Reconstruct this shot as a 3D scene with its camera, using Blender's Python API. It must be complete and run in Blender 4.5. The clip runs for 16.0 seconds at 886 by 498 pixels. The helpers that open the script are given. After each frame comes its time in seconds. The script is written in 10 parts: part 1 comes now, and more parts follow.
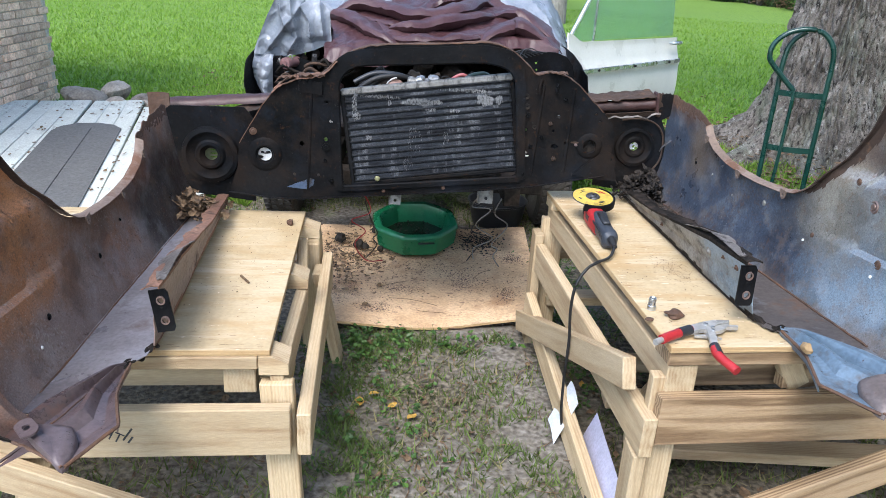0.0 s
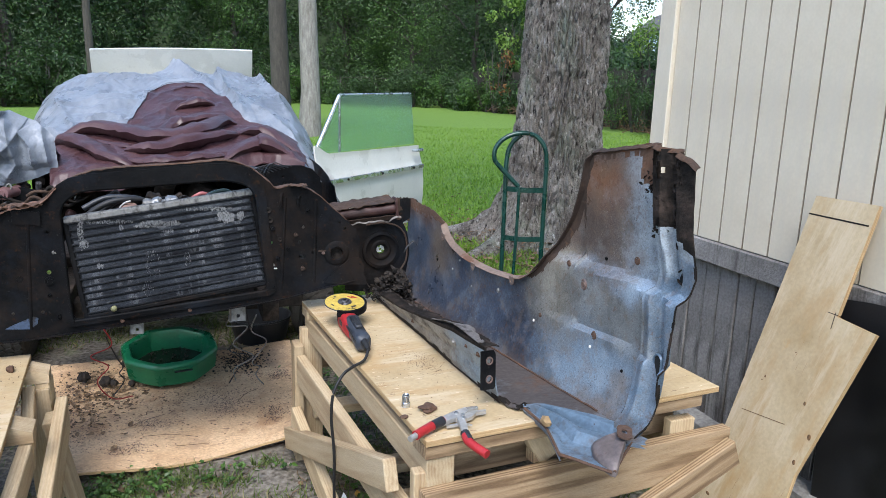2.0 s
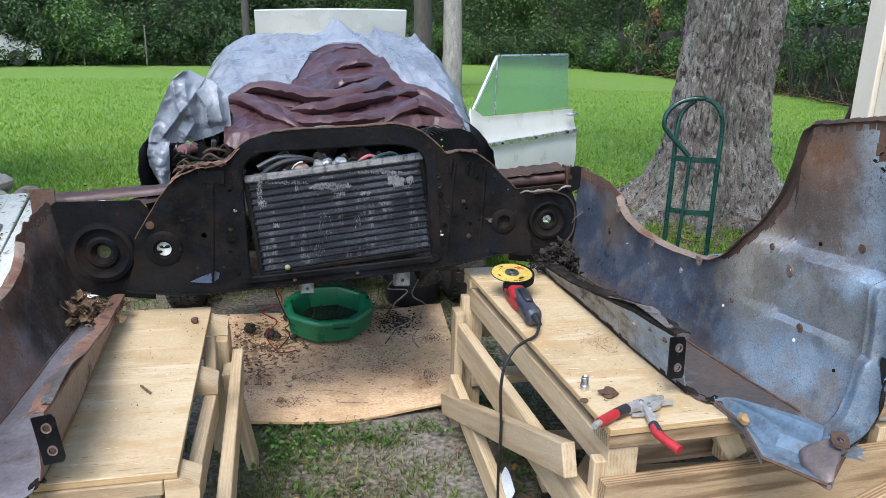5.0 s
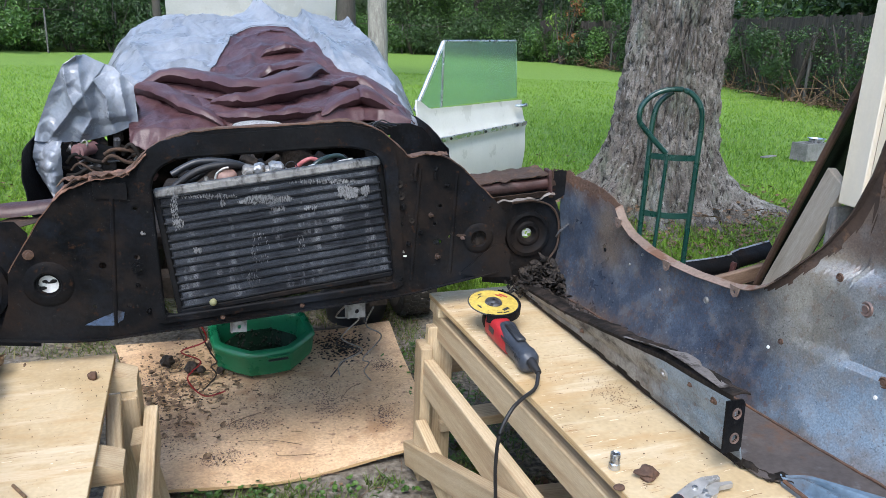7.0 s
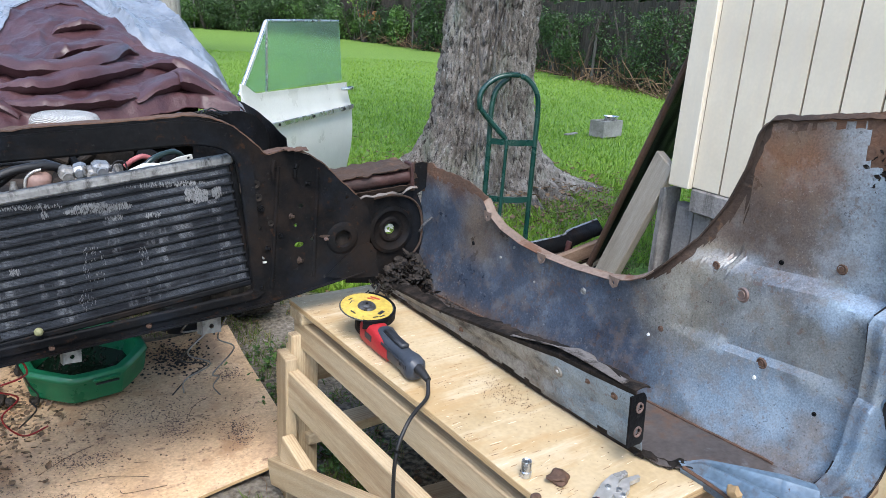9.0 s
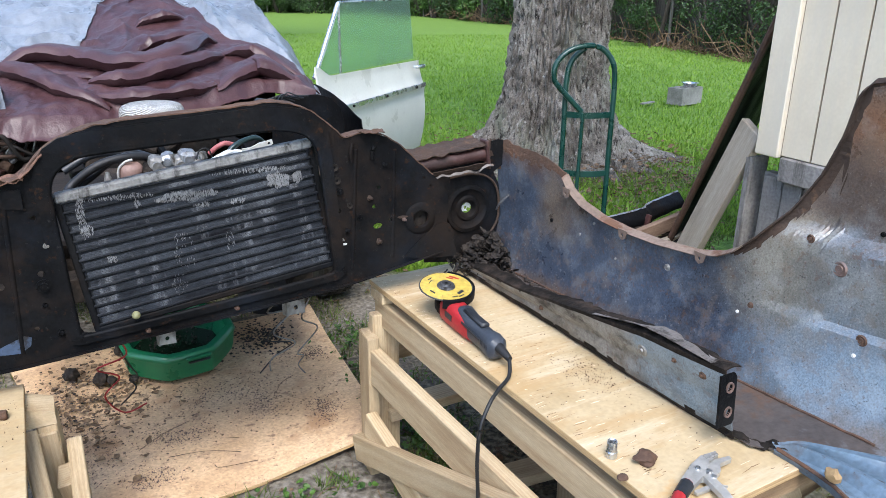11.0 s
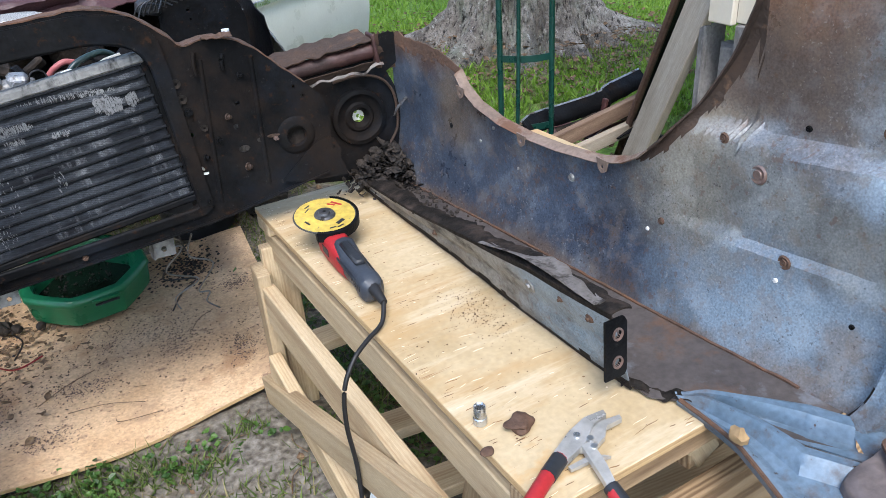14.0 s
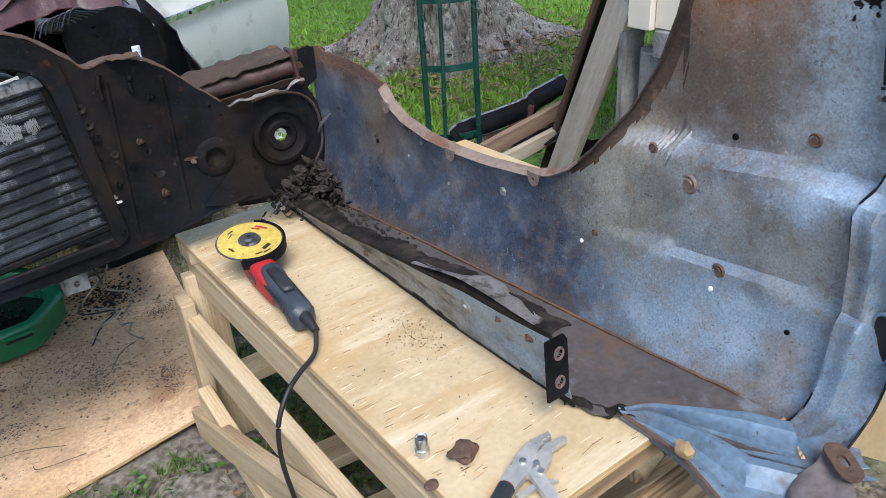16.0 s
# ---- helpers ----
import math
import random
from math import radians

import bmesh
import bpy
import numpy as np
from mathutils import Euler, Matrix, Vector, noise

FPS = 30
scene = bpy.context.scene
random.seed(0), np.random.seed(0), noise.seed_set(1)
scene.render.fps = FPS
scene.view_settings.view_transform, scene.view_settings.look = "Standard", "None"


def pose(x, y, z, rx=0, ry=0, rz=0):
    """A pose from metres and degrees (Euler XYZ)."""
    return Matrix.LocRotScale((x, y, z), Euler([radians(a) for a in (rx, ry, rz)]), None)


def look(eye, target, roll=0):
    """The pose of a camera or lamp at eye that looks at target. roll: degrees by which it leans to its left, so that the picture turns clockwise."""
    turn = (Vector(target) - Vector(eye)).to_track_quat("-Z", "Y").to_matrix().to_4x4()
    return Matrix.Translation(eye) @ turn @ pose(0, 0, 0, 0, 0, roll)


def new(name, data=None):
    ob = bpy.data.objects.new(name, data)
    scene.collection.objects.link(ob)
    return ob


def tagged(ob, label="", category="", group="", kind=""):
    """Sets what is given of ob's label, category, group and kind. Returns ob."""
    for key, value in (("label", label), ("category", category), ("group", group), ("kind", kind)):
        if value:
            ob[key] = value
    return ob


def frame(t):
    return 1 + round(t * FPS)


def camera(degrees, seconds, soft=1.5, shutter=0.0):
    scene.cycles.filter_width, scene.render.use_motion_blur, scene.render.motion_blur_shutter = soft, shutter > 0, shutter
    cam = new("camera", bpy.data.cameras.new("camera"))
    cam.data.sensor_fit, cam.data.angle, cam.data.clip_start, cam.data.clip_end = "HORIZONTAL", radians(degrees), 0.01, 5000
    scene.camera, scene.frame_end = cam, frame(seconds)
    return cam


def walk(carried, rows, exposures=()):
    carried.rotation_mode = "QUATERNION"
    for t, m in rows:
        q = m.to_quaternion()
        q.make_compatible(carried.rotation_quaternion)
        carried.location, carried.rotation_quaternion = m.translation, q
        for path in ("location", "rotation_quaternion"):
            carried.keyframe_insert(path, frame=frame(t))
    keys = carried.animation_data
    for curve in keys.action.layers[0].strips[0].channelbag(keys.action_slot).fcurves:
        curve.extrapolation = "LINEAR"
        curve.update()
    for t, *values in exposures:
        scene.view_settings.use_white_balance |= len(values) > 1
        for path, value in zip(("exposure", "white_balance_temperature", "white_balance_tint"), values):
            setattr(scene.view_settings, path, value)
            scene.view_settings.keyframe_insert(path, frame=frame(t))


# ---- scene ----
cam = camera(62.3, 16.0, 0.5)
PATH = [
    (0, (0.188, 0.049, 1.524), (0.273, 1.904, 0.781), 3.11),
    (0.5, (0.156, 0.054, 1.525), (0.406, 1.934, 0.886), 3.14),
    (1, (0.175, 0.055, 1.52), (0.623, 1.937, 1.013), 2.59),
    (1.5, (0.261, 0.037, 1.534), (0.859, 1.898, 1.11), 1.33),
    (2, (0.284, 0.028, 1.533), (0.954, 1.861, 1.092), 1.74),
    (2.5, (0.26, 0.029, 1.526), (0.951, 1.848, 1.064), 2.44),
    (3, (0.242, 0.045, 1.521), (0.88, 1.875, 1.03), 2.62),
    (3.5, (0.21, 0.071, 1.53), (0.721, 1.936, 1.016), 1.99),
    (4, (0.174, 0.081, 1.542), (0.557, 1.972, 1.012), 1.38),
    (4.2, (0.165, 0.085, 1.54), (0.511, 1.982, 1.002), 1.18),
    (6.3, (0.186, 0.438, 1.515), (0.507, 2.332, 0.96), 1.87),
    (6.5, (0.188, 0.493, 1.508), (0.541, 2.381, 0.955), 1.97),
    (7, (0.135, 0.672, 1.498), (0.661, 2.514, 0.927), 2.27),
    (7.5, (0.037, 0.858, 1.499), (0.776, 2.625, 0.924), 3.11),
    (8, (0.028, 0.869, 1.506), (0.908, 2.571, 0.934), 3.37),
    (8.5, (0.032, 0.858, 1.51), (0.999, 2.509, 0.932), 3.5),
    (8.7, (0.027, 0.857, 1.512), (1.022, 2.488, 0.923), 3.61),
    (10.8, (0.023, 0.872, 1.519), (0.896, 2.537, 0.84), 0.93),
    (11, (0.019, 0.871, 1.521), (0.829, 2.572, 0.849), 0.6),
    (11.5, (0.059, 0.91, 1.519), (0.679, 2.69, 0.851), 0.55),
    (12, (0.209, 0.969, 1.513), (0.649, 2.793, 0.822), 0.61),
    (12.5, (0.29, 0.987, 1.506), (0.692, 2.797, 0.755), 0.28),
    (13, (0.366, 1.002, 1.502), (0.945, 2.735, 0.691), -0.33),
    (13.5, (0.413, 1.01, 1.494), (1.087, 2.67, 0.605), -2.45),
    (14, (0.428, 1.01, 1.48), (1.158, 2.611, 0.531), -4.07),
    (14.5, (0.439, 1.018, 1.471), (1.269, 2.566, 0.516), -3.93),
    (15, (0.449, 1.021, 1.459), (1.364, 2.525, 0.51), -3.77),
    (15.5, (0.466, 1.036, 1.467), (1.424, 2.522, 0.531), -4.04),
    (16, (0.457, 1.056, 1.482), (1.348, 2.576, 0.537), -4.19),
]
EXPOSURES = [(0.0, 2.0), (0.5, 1.93), (1.0, 1.88), (2.0, 1.72), (3.0, 1.69), (4.0, 1.8), (6.5, 1.85), (8.5, 1.95), (11.0, 1.97), (12.0, 1.99), (13.5, 1.93), (16.0, 1.8)]
walk(cam, [(t, look(eye, target, roll)) for t, eye, target, roll in PATH], EXPOSURES)

# ---- daylight: thin overcast, soft sun from high over the shoulder ----
SUN_EL, SUN_AZ = 55.0, 203.0
world = bpy.data.worlds.new("sky")
scene.world = world
world.use_nodes = True
wn = world.node_tree
wn.nodes.clear()
sky = wn.nodes.new("ShaderNodeTexSky")
sky.sky_type = "NISHITA"
sky.sun_disc = False
sky.sun_elevation = radians(SUN_EL)
sky.sun_rotation = radians(SUN_AZ)
sky.dust_density = 1.0
sky.air_density = 1.0
bg = wn.nodes.new("ShaderNodeBackground")
bg.inputs["Strength"].default_value = 0.135
wo = wn.nodes.new("ShaderNodeOutputWorld")
wn.links.new(sky.outputs[0], bg.inputs[0])
wn.links.new(bg.outputs[0], wo.inputs[0])
sun_data = bpy.data.lights.new("sun", "SUN")
sun_data.energy = 1.15
sun_data.angle = radians(28)
sun_data.color = (1.0, 0.98, 0.96)
sun = new("sun", sun_data)
sun.matrix_world = look(
    (math.sin(radians(SUN_AZ)) * math.cos(radians(SUN_EL)) * 30, math.cos(radians(SUN_AZ)) * math.cos(radians(SUN_EL)) * 30, math.sin(radians(SUN_EL)) * 30), (0, 0, 0))


# ---- materials ----
def material(name, colors, scale=6.0, rough=0.7, metal=0.0, bump=0.15, stretch=(1, 1, 1), fine=60.0, fine_amount=0.25, bump_scale=None,
             rough_var=0.15, per_object=0.0, wave=None, detail=8.0, spec=0.5, trans=0.0):
    """A surface of two noise scales: blotches between the colours, fine grain, and bump."""
    m = bpy.data.materials.new(name)
    m.use_nodes = True
    nt = m.node_tree
    n, l = nt.nodes, nt.links
    b = n["Principled BSDF"]
    tc = n.new("ShaderNodeTexCoord")
    mp = n.new("ShaderNodeMapping")
    mp.inputs["Scale"].default_value = stretch
    l.new(tc.outputs["Object"], mp.inputs[0])
    oi = n.new("ShaderNodeObjectInfo")
    off = n.new("ShaderNodeMath")
    off.operation = "MULTIPLY"
    off.inputs[1].default_value = 37.0
    l.new(oi.outputs["Random"], off.inputs[0])
    if per_object:
        l.new(off.outputs[0], mp.inputs["Location"])
    n1 = n.new("ShaderNodeTexNoise")
    n1.inputs["Scale"].default_value = scale
    n1.inputs["Detail"].default_value = detail
    n1.inputs["Roughness"].default_value = 0.62
    l.new(mp.outputs[0], n1.inputs["Vector"])
    n2 = n.new("ShaderNodeTexNoise")
    n2.inputs["Scale"].default_value = fine
    n2.inputs["Detail"].default_value = 5.0
    l.new(mp.outputs[0], n2.inputs["Vector"])
    src = n1.outputs[0]
    if wave:
        w = n.new("ShaderNodeTexWave")
        w.wave_type = wave.get("type", "BANDS")
        w.bands_direction = wave.get("axis", "Y")
        w.inputs["Scale"].default_value = wave["scale"]
        w.inputs["Distortion"].default_value = wave.get("dist", 6.0)
        w.inputs["Detail"].default_value = 3.0
        w.inputs["Detail Scale"].default_value = wave.get("dscale", 1.2)
        l.new(mp.outputs[0], w.inputs["Vector"])
        mx = n.new("ShaderNodeMix")
        mx.data_type = "FLOAT"
        mx.inputs[0].default_value = wave.get("mix", 0.6)
        l.new(n1.outputs[0], mx.inputs[2])
        l.new(w.outputs[1], mx.inputs[3])
        src = mx.outputs[0]
    cr = n.new("ShaderNodeValToRGB")
    e = cr.color_ramp
    lo, hi = 0.32, 0.68
    while len(e.elements) < len(colors):
        e.elements.new(0.5)
    for i, c in enumerate(colors):
        e.elements[i].position = lo + (hi - lo) * i / max(1, len(colors) - 1)
        e.elements[i].color = (*c, 1)
    l.new(src, cr.inputs[0])
    mr = n.new("ShaderNodeMapRange")
    mr.inputs["From Min"].default_value, mr.inputs["From Max"].default_value = 0.3, 0.7
    mr.inputs["To Min"].default_value, mr.inputs["To Max"].default_value = 1 - fine_amount, 1 + fine_amount
    l.new(n2.outputs[0], mr.inputs[0])
    mul = n.new("ShaderNodeVectorMath")
    mul.operation = "SCALE"
    l.new(cr.outputs[0], mul.inputs[0])
    l.new(mr.outputs[0], mul.inputs["Scale"])
    col = mul.outputs[0]
    if per_object:
        mr2 = n.new("ShaderNodeMapRange")
        mr2.inputs["To Min"].default_value, mr2.inputs["To Max"].default_value = 1 - per_object, 1 + per_object
        l.new(oi.outputs["Random"], mr2.inputs[0])
        mul2 = n.new("ShaderNodeVectorMath")
        mul2.operation = "SCALE"
        l.new(col, mul2.inputs[0])
        l.new(mr2.outputs[0], mul2.inputs["Scale"])
        col = mul2.outputs[0]
    l.new(col, b.inputs["Base Color"])
    mrr = n.new("ShaderNodeMapRange")
    mrr.inputs["From Min"].default_value, mrr.inputs["From Max"].default_value = 0.3, 0.7
    mrr.inputs["To Min"].default_value, mrr.inputs["To Max"].default_value = max(0.02, rough - rough_var), min(1, rough + rough_var)
    l.new(n1.outputs[0], mrr.inputs[0])
    l.new(mrr.outputs[0], b.inputs["Roughness"])
    b.inputs["Metallic"].default_value = metal
    b.inputs["Specular IOR Level"].default_value = spec
    if bump:
        bp = n.new("ShaderNodeBump")
        bp.inputs["Strength"].default_value = bump
        bp.inputs["Distance"].default_value = 0.01
        add = n.new("ShaderNodeMath")
        add.operation = "ADD"
        l.new(src, add.inputs[0])
        l.new(n2.outputs[0], add.inputs[1])
        l.new(add.outputs[0], bp.inputs["Height"])
        l.new(bp.outputs[0], b.inputs["Normal"])
    return m


def layered(name, base, patches, rough=0.55, metal=0.3, bump=0.2, grain=0.2):
    """Old sheet metal: base colour with patches of rust, primer, bare paint laid over it by thresholded noise.
    patches: (colour, noise scale, threshold, softness, stretch, roughness)"""
    m = material(name, base, scale=3.0, rough=rough, metal=metal, bump=bump, fine=90.0, fine_amount=grain)
    nt = m.node_tree
    n, l = nt.nodes, nt.links
    b = n["Principled BSDF"]
    tc = n.new("ShaderNodeTexCoord")
    for k, (colour, scale, thr, soft, stretch, prough) in enumerate(patches):
        mp = n.new("ShaderNodeMapping")
        mp.inputs["Scale"].default_value = stretch
        mp.inputs["Location"].default_value = (k * 3.7 + 1.3, k * 1.9, k * 2.3)
        l.new(tc.outputs["Object"], mp.inputs[0])
        nz = n.new("ShaderNodeTexNoise")
        nz.inputs["Scale"].default_value = scale
        nz.inputs["Detail"].default_value = 10.0
        nz.inputs["Roughness"].default_value = 0.68
        l.new(mp.outputs[0], nz.inputs["Vector"])
        mr = n.new("ShaderNodeMapRange")
        mr.inputs["From Min"].default_value, mr.inputs["From Max"].default_value = thr - soft, thr + soft
        l.new(nz.outputs[0], mr.inputs[0])
        mx = n.new("ShaderNodeMix")
        mx.data_type = "RGBA"
        old = b.inputs["Base Color"].links[0].from_socket
        l.new(mr.outputs[0], mx.inputs[0])
        l.new(old, mx.inputs[6])
        mx.inputs[7].default_value = (*colour, 1)
        l.new(mx.outputs[2], b.inputs["Base Color"])
        mf = n.new("ShaderNodeMix")
        mf.data_type = "FLOAT"
        l.new(mr.outputs[0], mf.inputs[0])
        l.new(b.inputs["Roughness"].links[0].from_socket, mf.inputs[2])
        mf.inputs[3].default_value = prough
        l.new(mf.outputs[0], b.inputs["Roughness"])
    return m


def plain(name, colour, rough=0.5, metal=0.0):
    return material(name, [tuple(c * 0.85 for c in colour), tuple(min(1, c * 1.12) for c in colour)], scale=9, rough=rough, metal=metal, bump=0.06, fine=120, fine_amount=0.12)


LUMBER = material("pine_lumber", [(0.32, 0.215, 0.118), (0.44, 0.335, 0.205), (0.50, 0.395, 0.258)], scale=2.6, rough=0.75, bump=0.22, stretch=(0.8, 10, 10), fine=60, fine_amount=0.13, per_object=0.16,
                  wave={"scale": 3.4, "dist": 10.0, "axis": "Y", "dscale": 0.6, "mix": 0.12})
LUMBER_BROWN = material("brown_pine_lumber", [(0.15, 0.092, 0.047), (0.28, 0.19, 0.107), (0.35, 0.25, 0.15)], scale=2.6, rough=0.75, bump=0.22, stretch=(0.8, 10, 10), fine=60, fine_amount=0.15, per_object=0.12,
                        wave={"scale": 3.0, "dist": 10.0, "axis": "Y", "dscale": 0.6, "mix": 0.30})
PLY = layered("plywood_face", [(0.37, 0.27, 0.142), (0.46, 0.355, 0.212), (0.51, 0.41, 0.262)], [
    ((0.42, 0.27, 0.12), 1.8, 0.60, 0.10, (1.2, 4, 4), 0.75), ((0.30, 0.18, 0.085), 6.0, 0.665, 0.012, (0.5, 11, 11), 0.8), ((0.20, 0.115, 0.05), 9.0, 0.70, 0.008, (0.35, 16, 16), 0.8), ((0.10, 0.06, 0.03), 70.0, 0.735, 0.01, (1, 1, 1), 0.8), ((0.50, 0.29, 0.10), 2.6, 0.68, 0.05, (1, 1.5, 1), 0.7), ((0.57, 0.47, 0.325), 3.0, 0.60, 0.08, (0.8, 5, 5), 0.7)], rough=0.65, metal=0.0, bump=0.06, grain=0.08)
PLY_EDGE = material("plywood_edge", [(0.30, 0.18, 0.08), (0.56, 0.40, 0.21)], scale=4, rough=0.85, bump=0.2, stretch=(1, 1, 60), fine=80, fine_amount=0.2)
DUST = material("rust_dust", [(0.045, 0.028, 0.026), (0.085, 0.055, 0.05), (0.14, 0.095, 0.08)], scale=30, rough=0.95, bump=0.2)
FLOOR_PLY = layered("muddy_plywood", [(0.47, 0.30, 0.165), (0.58, 0.395, 0.235), (0.63, 0.45, 0.285)], [
    ((0.30, 0.195, 0.13), 3.2, 0.64, 0.10, (1, 1, 1), 0.9), ((0.26, 0.165, 0.11), 26.0, 0.62, 0.05, (1, 1, 1), 0.95), ((0.42, 0.25, 0.135), 5.0, 0.62, 0.06, (1, 1, 1), 0.9), ((0.12, 0.085, 0.075), 3.4, 0.69, 0.06, (1, 1, 1), 0.95), ((0.13, 0.08, 0.055), 70.0, 0.64, 0.04, (1, 1, 1), 0.95)], rough=0.85, metal=0.0, bump=0.3)
BLUE_STEEL = layered("blue_grey_old_paint", [(0.13, 0.18, 0.26), (0.21, 0.28, 0.38), (0.36, 0.46, 0.58)], [
    ((0.10, 0.10, 0.115), 2.2, 0.50, 0.10, (1, 1, 1), 0.5), ((0.21, 0.15, 0.10), 2.9, 0.60, 0.10, (1, 1, 1), 0.75), ((0.14, 0.055, 0.025), 5.0, 0.65, 0.05, (1, 1, 1), 0.85), ((0.30, 0.32, 0.33), 24.0, 0.67, 0.05, (1, 1, 1), 0.6)], rough=0.38, metal=0.35, bump=0.10)
RUST_STEEL = layered("rusty_brown_primer", [(0.10, 0.075, 0.07), (0.17, 0.12, 0.105), (0.22, 0.165, 0.15)], [
    ((0.24, 0.095, 0.04), 3.0, 0.58, 0.10, (1, 1, 1), 0.8), ((0.36, 0.15, 0.05), 7.0, 0.66, 0.06, (1, 1, 1), 0.85), ((0.16, 0.18, 0.24), 2.3, 0.60, 0.10, (1, 1, 1), 0.45), ((0.03, 0.027, 0.026), 3.6, 0.66, 0.06, (1, 1, 1), 0.7)], rough=0.45, metal=0.3, bump=0.12)
RUST_EDGE = layered("rusted_edge", [(0.06, 0.035, 0.025), (0.12, 0.065, 0.04)], [((0.13, 0.062, 0.034), 12.0, 0.60, 0.06, (1, 1, 1), 0.9)], rough=0.85, metal=0.1, bump=0.5)
PRIMER_LIP = layered("pinkish_primer_lip", [(0.13, 0.088, 0.066), (0.21, 0.155, 0.125)], [((0.12, 0.06, 0.036), 8.0, 0.58, 0.05, (1, 1, 1), 0.85)], rough=0.7, metal=0.1, bump=0.2)
BLACK_STEEL = layered("black_grimy_steel", [(0.003, 0.0033, 0.004), (0.0065, 0.0068, 0.0075), (0.013, 0.013, 0.0135)], [
    ((0.022, 0.0155, 0.012), 3.4, 0.62, 0.09, (1, 1, 1), 0.8), ((0.06, 0.027, 0.013), 7.0, 0.70, 0.05, (1, 1, 1), 0.85), ((0.010, 0.012, 0.016), 5.0, 0.60, 0.08, (1, 1, 1), 0.5), ((0.030, 0.016, 0.010), 42.0, 0.64, 0.04, (1, 1, 1), 0.85), ((0.032, 0.031, 0.030), 60.0, 0.67, 0.04, (1, 1, 1), 0.7)], rough=0.55, metal=0.1, bump=0.18)
BLACK_STEEL.node_tree.nodes["Principled BSDF"].inputs["Specular IOR Level"].default_value = 0.06
MAROON_STEEL = layered("maroon_rusty_steel", [(0.07, 0.028, 0.025), (0.12, 0.05, 0.042)], [((0.16, 0.10, 0.08), 5.0, 0.6, 0.08, (1, 1, 1), 0.7), ((0.03, 0.022, 0.02), 4.0, 0.6, 0.08, (1, 1, 1), 0.8)], rough=0.5, metal=0.3)
FIN = layered("radiator_fins", [(0.006, 0.007, 0.009), (0.018, 0.020, 0.023)], [((0.06, 0.063, 0.068), 7.0, 0.70, 0.06, (0.6, 2.0, 1), 0.8)], rough=0.6, metal=0.1, bump=0.4)
ALU = layered("dirty_aluminium", [(0.17, 0.165, 0.155), (0.30, 0.295, 0.28)], [((0.06, 0.055, 0.05), 9.0, 0.58, 0.06, (1, 1, 1), 0.8)], rough=0.55, metal=0.5)
ALU_DARK = layered("worn_dark_metal", [(0.05, 0.05, 0.055), (0.12, 0.12, 0.125)], [((0.02, 0.018, 0.016), 40.0, 0.58, 0.05, (1, 1, 1), 0.8)], rough=0.4, metal=0.5, bump=0.1)
DARK = material("engine_grime", [(0.006, 0.006, 0.006), (0.020, 0.017, 0.015), (0.05, 0.038, 0.030)], scale=7, rough=0.75, bump=0.4, metal=0.0, spec=0.25)
TYRE = material("tyre_rubber", [(0.022, 0.020, 0.018), (0.055, 0.050, 0.044)], scale=10, rough=0.85, bump=0.3)
GREEN_PAN = material("green_plastic", [(0.006, 0.105, 0.045), (0.010, 0.15, 0.066)], scale=5, rough=0.33, bump=0.04, fine_amount=0.08)
GREEN_PAINT = material("dark_green_enamel", [(0.003, 0.028, 0.022), (0.006, 0.045, 0.035)], scale=8, rough=0.3, bump=0.05, fine_amount=0.1)
SILVER_TARP = layered("silver_grey_tarp", [(0.125, 0.142, 0.166), (0.190, 0.210, 0.242), (0.255, 0.278, 0.315)], [((0.10, 0.115, 0.14), 2.0, 0.66, 0.08, (1, 1, 1), 0.5)], rough=0.33, metal=0.0, bump=0.12, grain=0.08)
MAROON_TARP = layered("maroon_brown_tarp", [(0.036, 0.014, 0.016), (0.057, 0.024, 0.027), (0.074, 0.034, 0.037)], [((0.10, 0.056, 0.053), 9.0, 0.66, 0.06, (1, 1, 1), 0.5)], rough=0.44, metal=0.0, bump=0.2, grain=0.15)
CREAM = layered("cream_painted_siding", [(0.56, 0.49, 0.375), (0.60, 0.53, 0.41), (0.63, 0.565, 0.45)], [((0.52, 0.48, 0.405), 1.6, 0.62, 0.12, (1, 3, 0.5), 0.8), ((0.40, 0.35, 0.28), 26.0, 0.76, 0.02, (1, 5, 0.4), 0.85)], rough=0.6, metal=0.0, bump=0.0, grain=0.03)
# darker tan that carries the shade inside the siding grooves
GROOVE = plain("shaded_groove", (0.30, 0.25, 0.185), 0.95)
GREY_BOARD = layered("weathered_grey_board", [(0.10, 0.093, 0.086), (0.19, 0.178, 0.165), (0.27, 0.255, 0.24)], [((0.055, 0.048, 0.042), 5.0, 0.60, 0.08, (4, 4, 0.5), 0.9)], rough=0.85, metal=0.0, bump=0.5)
WHITE_PAINT = layered("old_white_car_paint", [(0.52, 0.52, 0.47), (0.62, 0.62, 0.57)], [((0.38, 0.36, 0.33), 4.0, 0.66, 0.07, (1, 1, 1), 0.5), ((0.22, 0.12, 0.07), 9.0, 0.76, 0.03, (1, 1, 1), 0.8)], rough=0.32, metal=0.0, bump=0.02, grain=0.04)
CHROME = material("dull_chrome", [(0.42, 0.44, 0.46), (0.62, 0.64, 0.66)], scale=12, rough=0.28, metal=0.9, bump=0.05, fine_amount=0.1)
STEEL = material("bare_tool_steel", [(0.36, 0.35, 0.33), (0.54, 0.53, 0.51)], scale=20, rough=0.36, metal=0.5, bump=0.06, fine_amount=0.15)
RED = plain("red_tool_grip", (0.34, 0.018, 0.022), 0.45)
BLACK_PLASTIC = plain("black_tool_plastic", (0.018, 0.020, 0.024), 0.45)
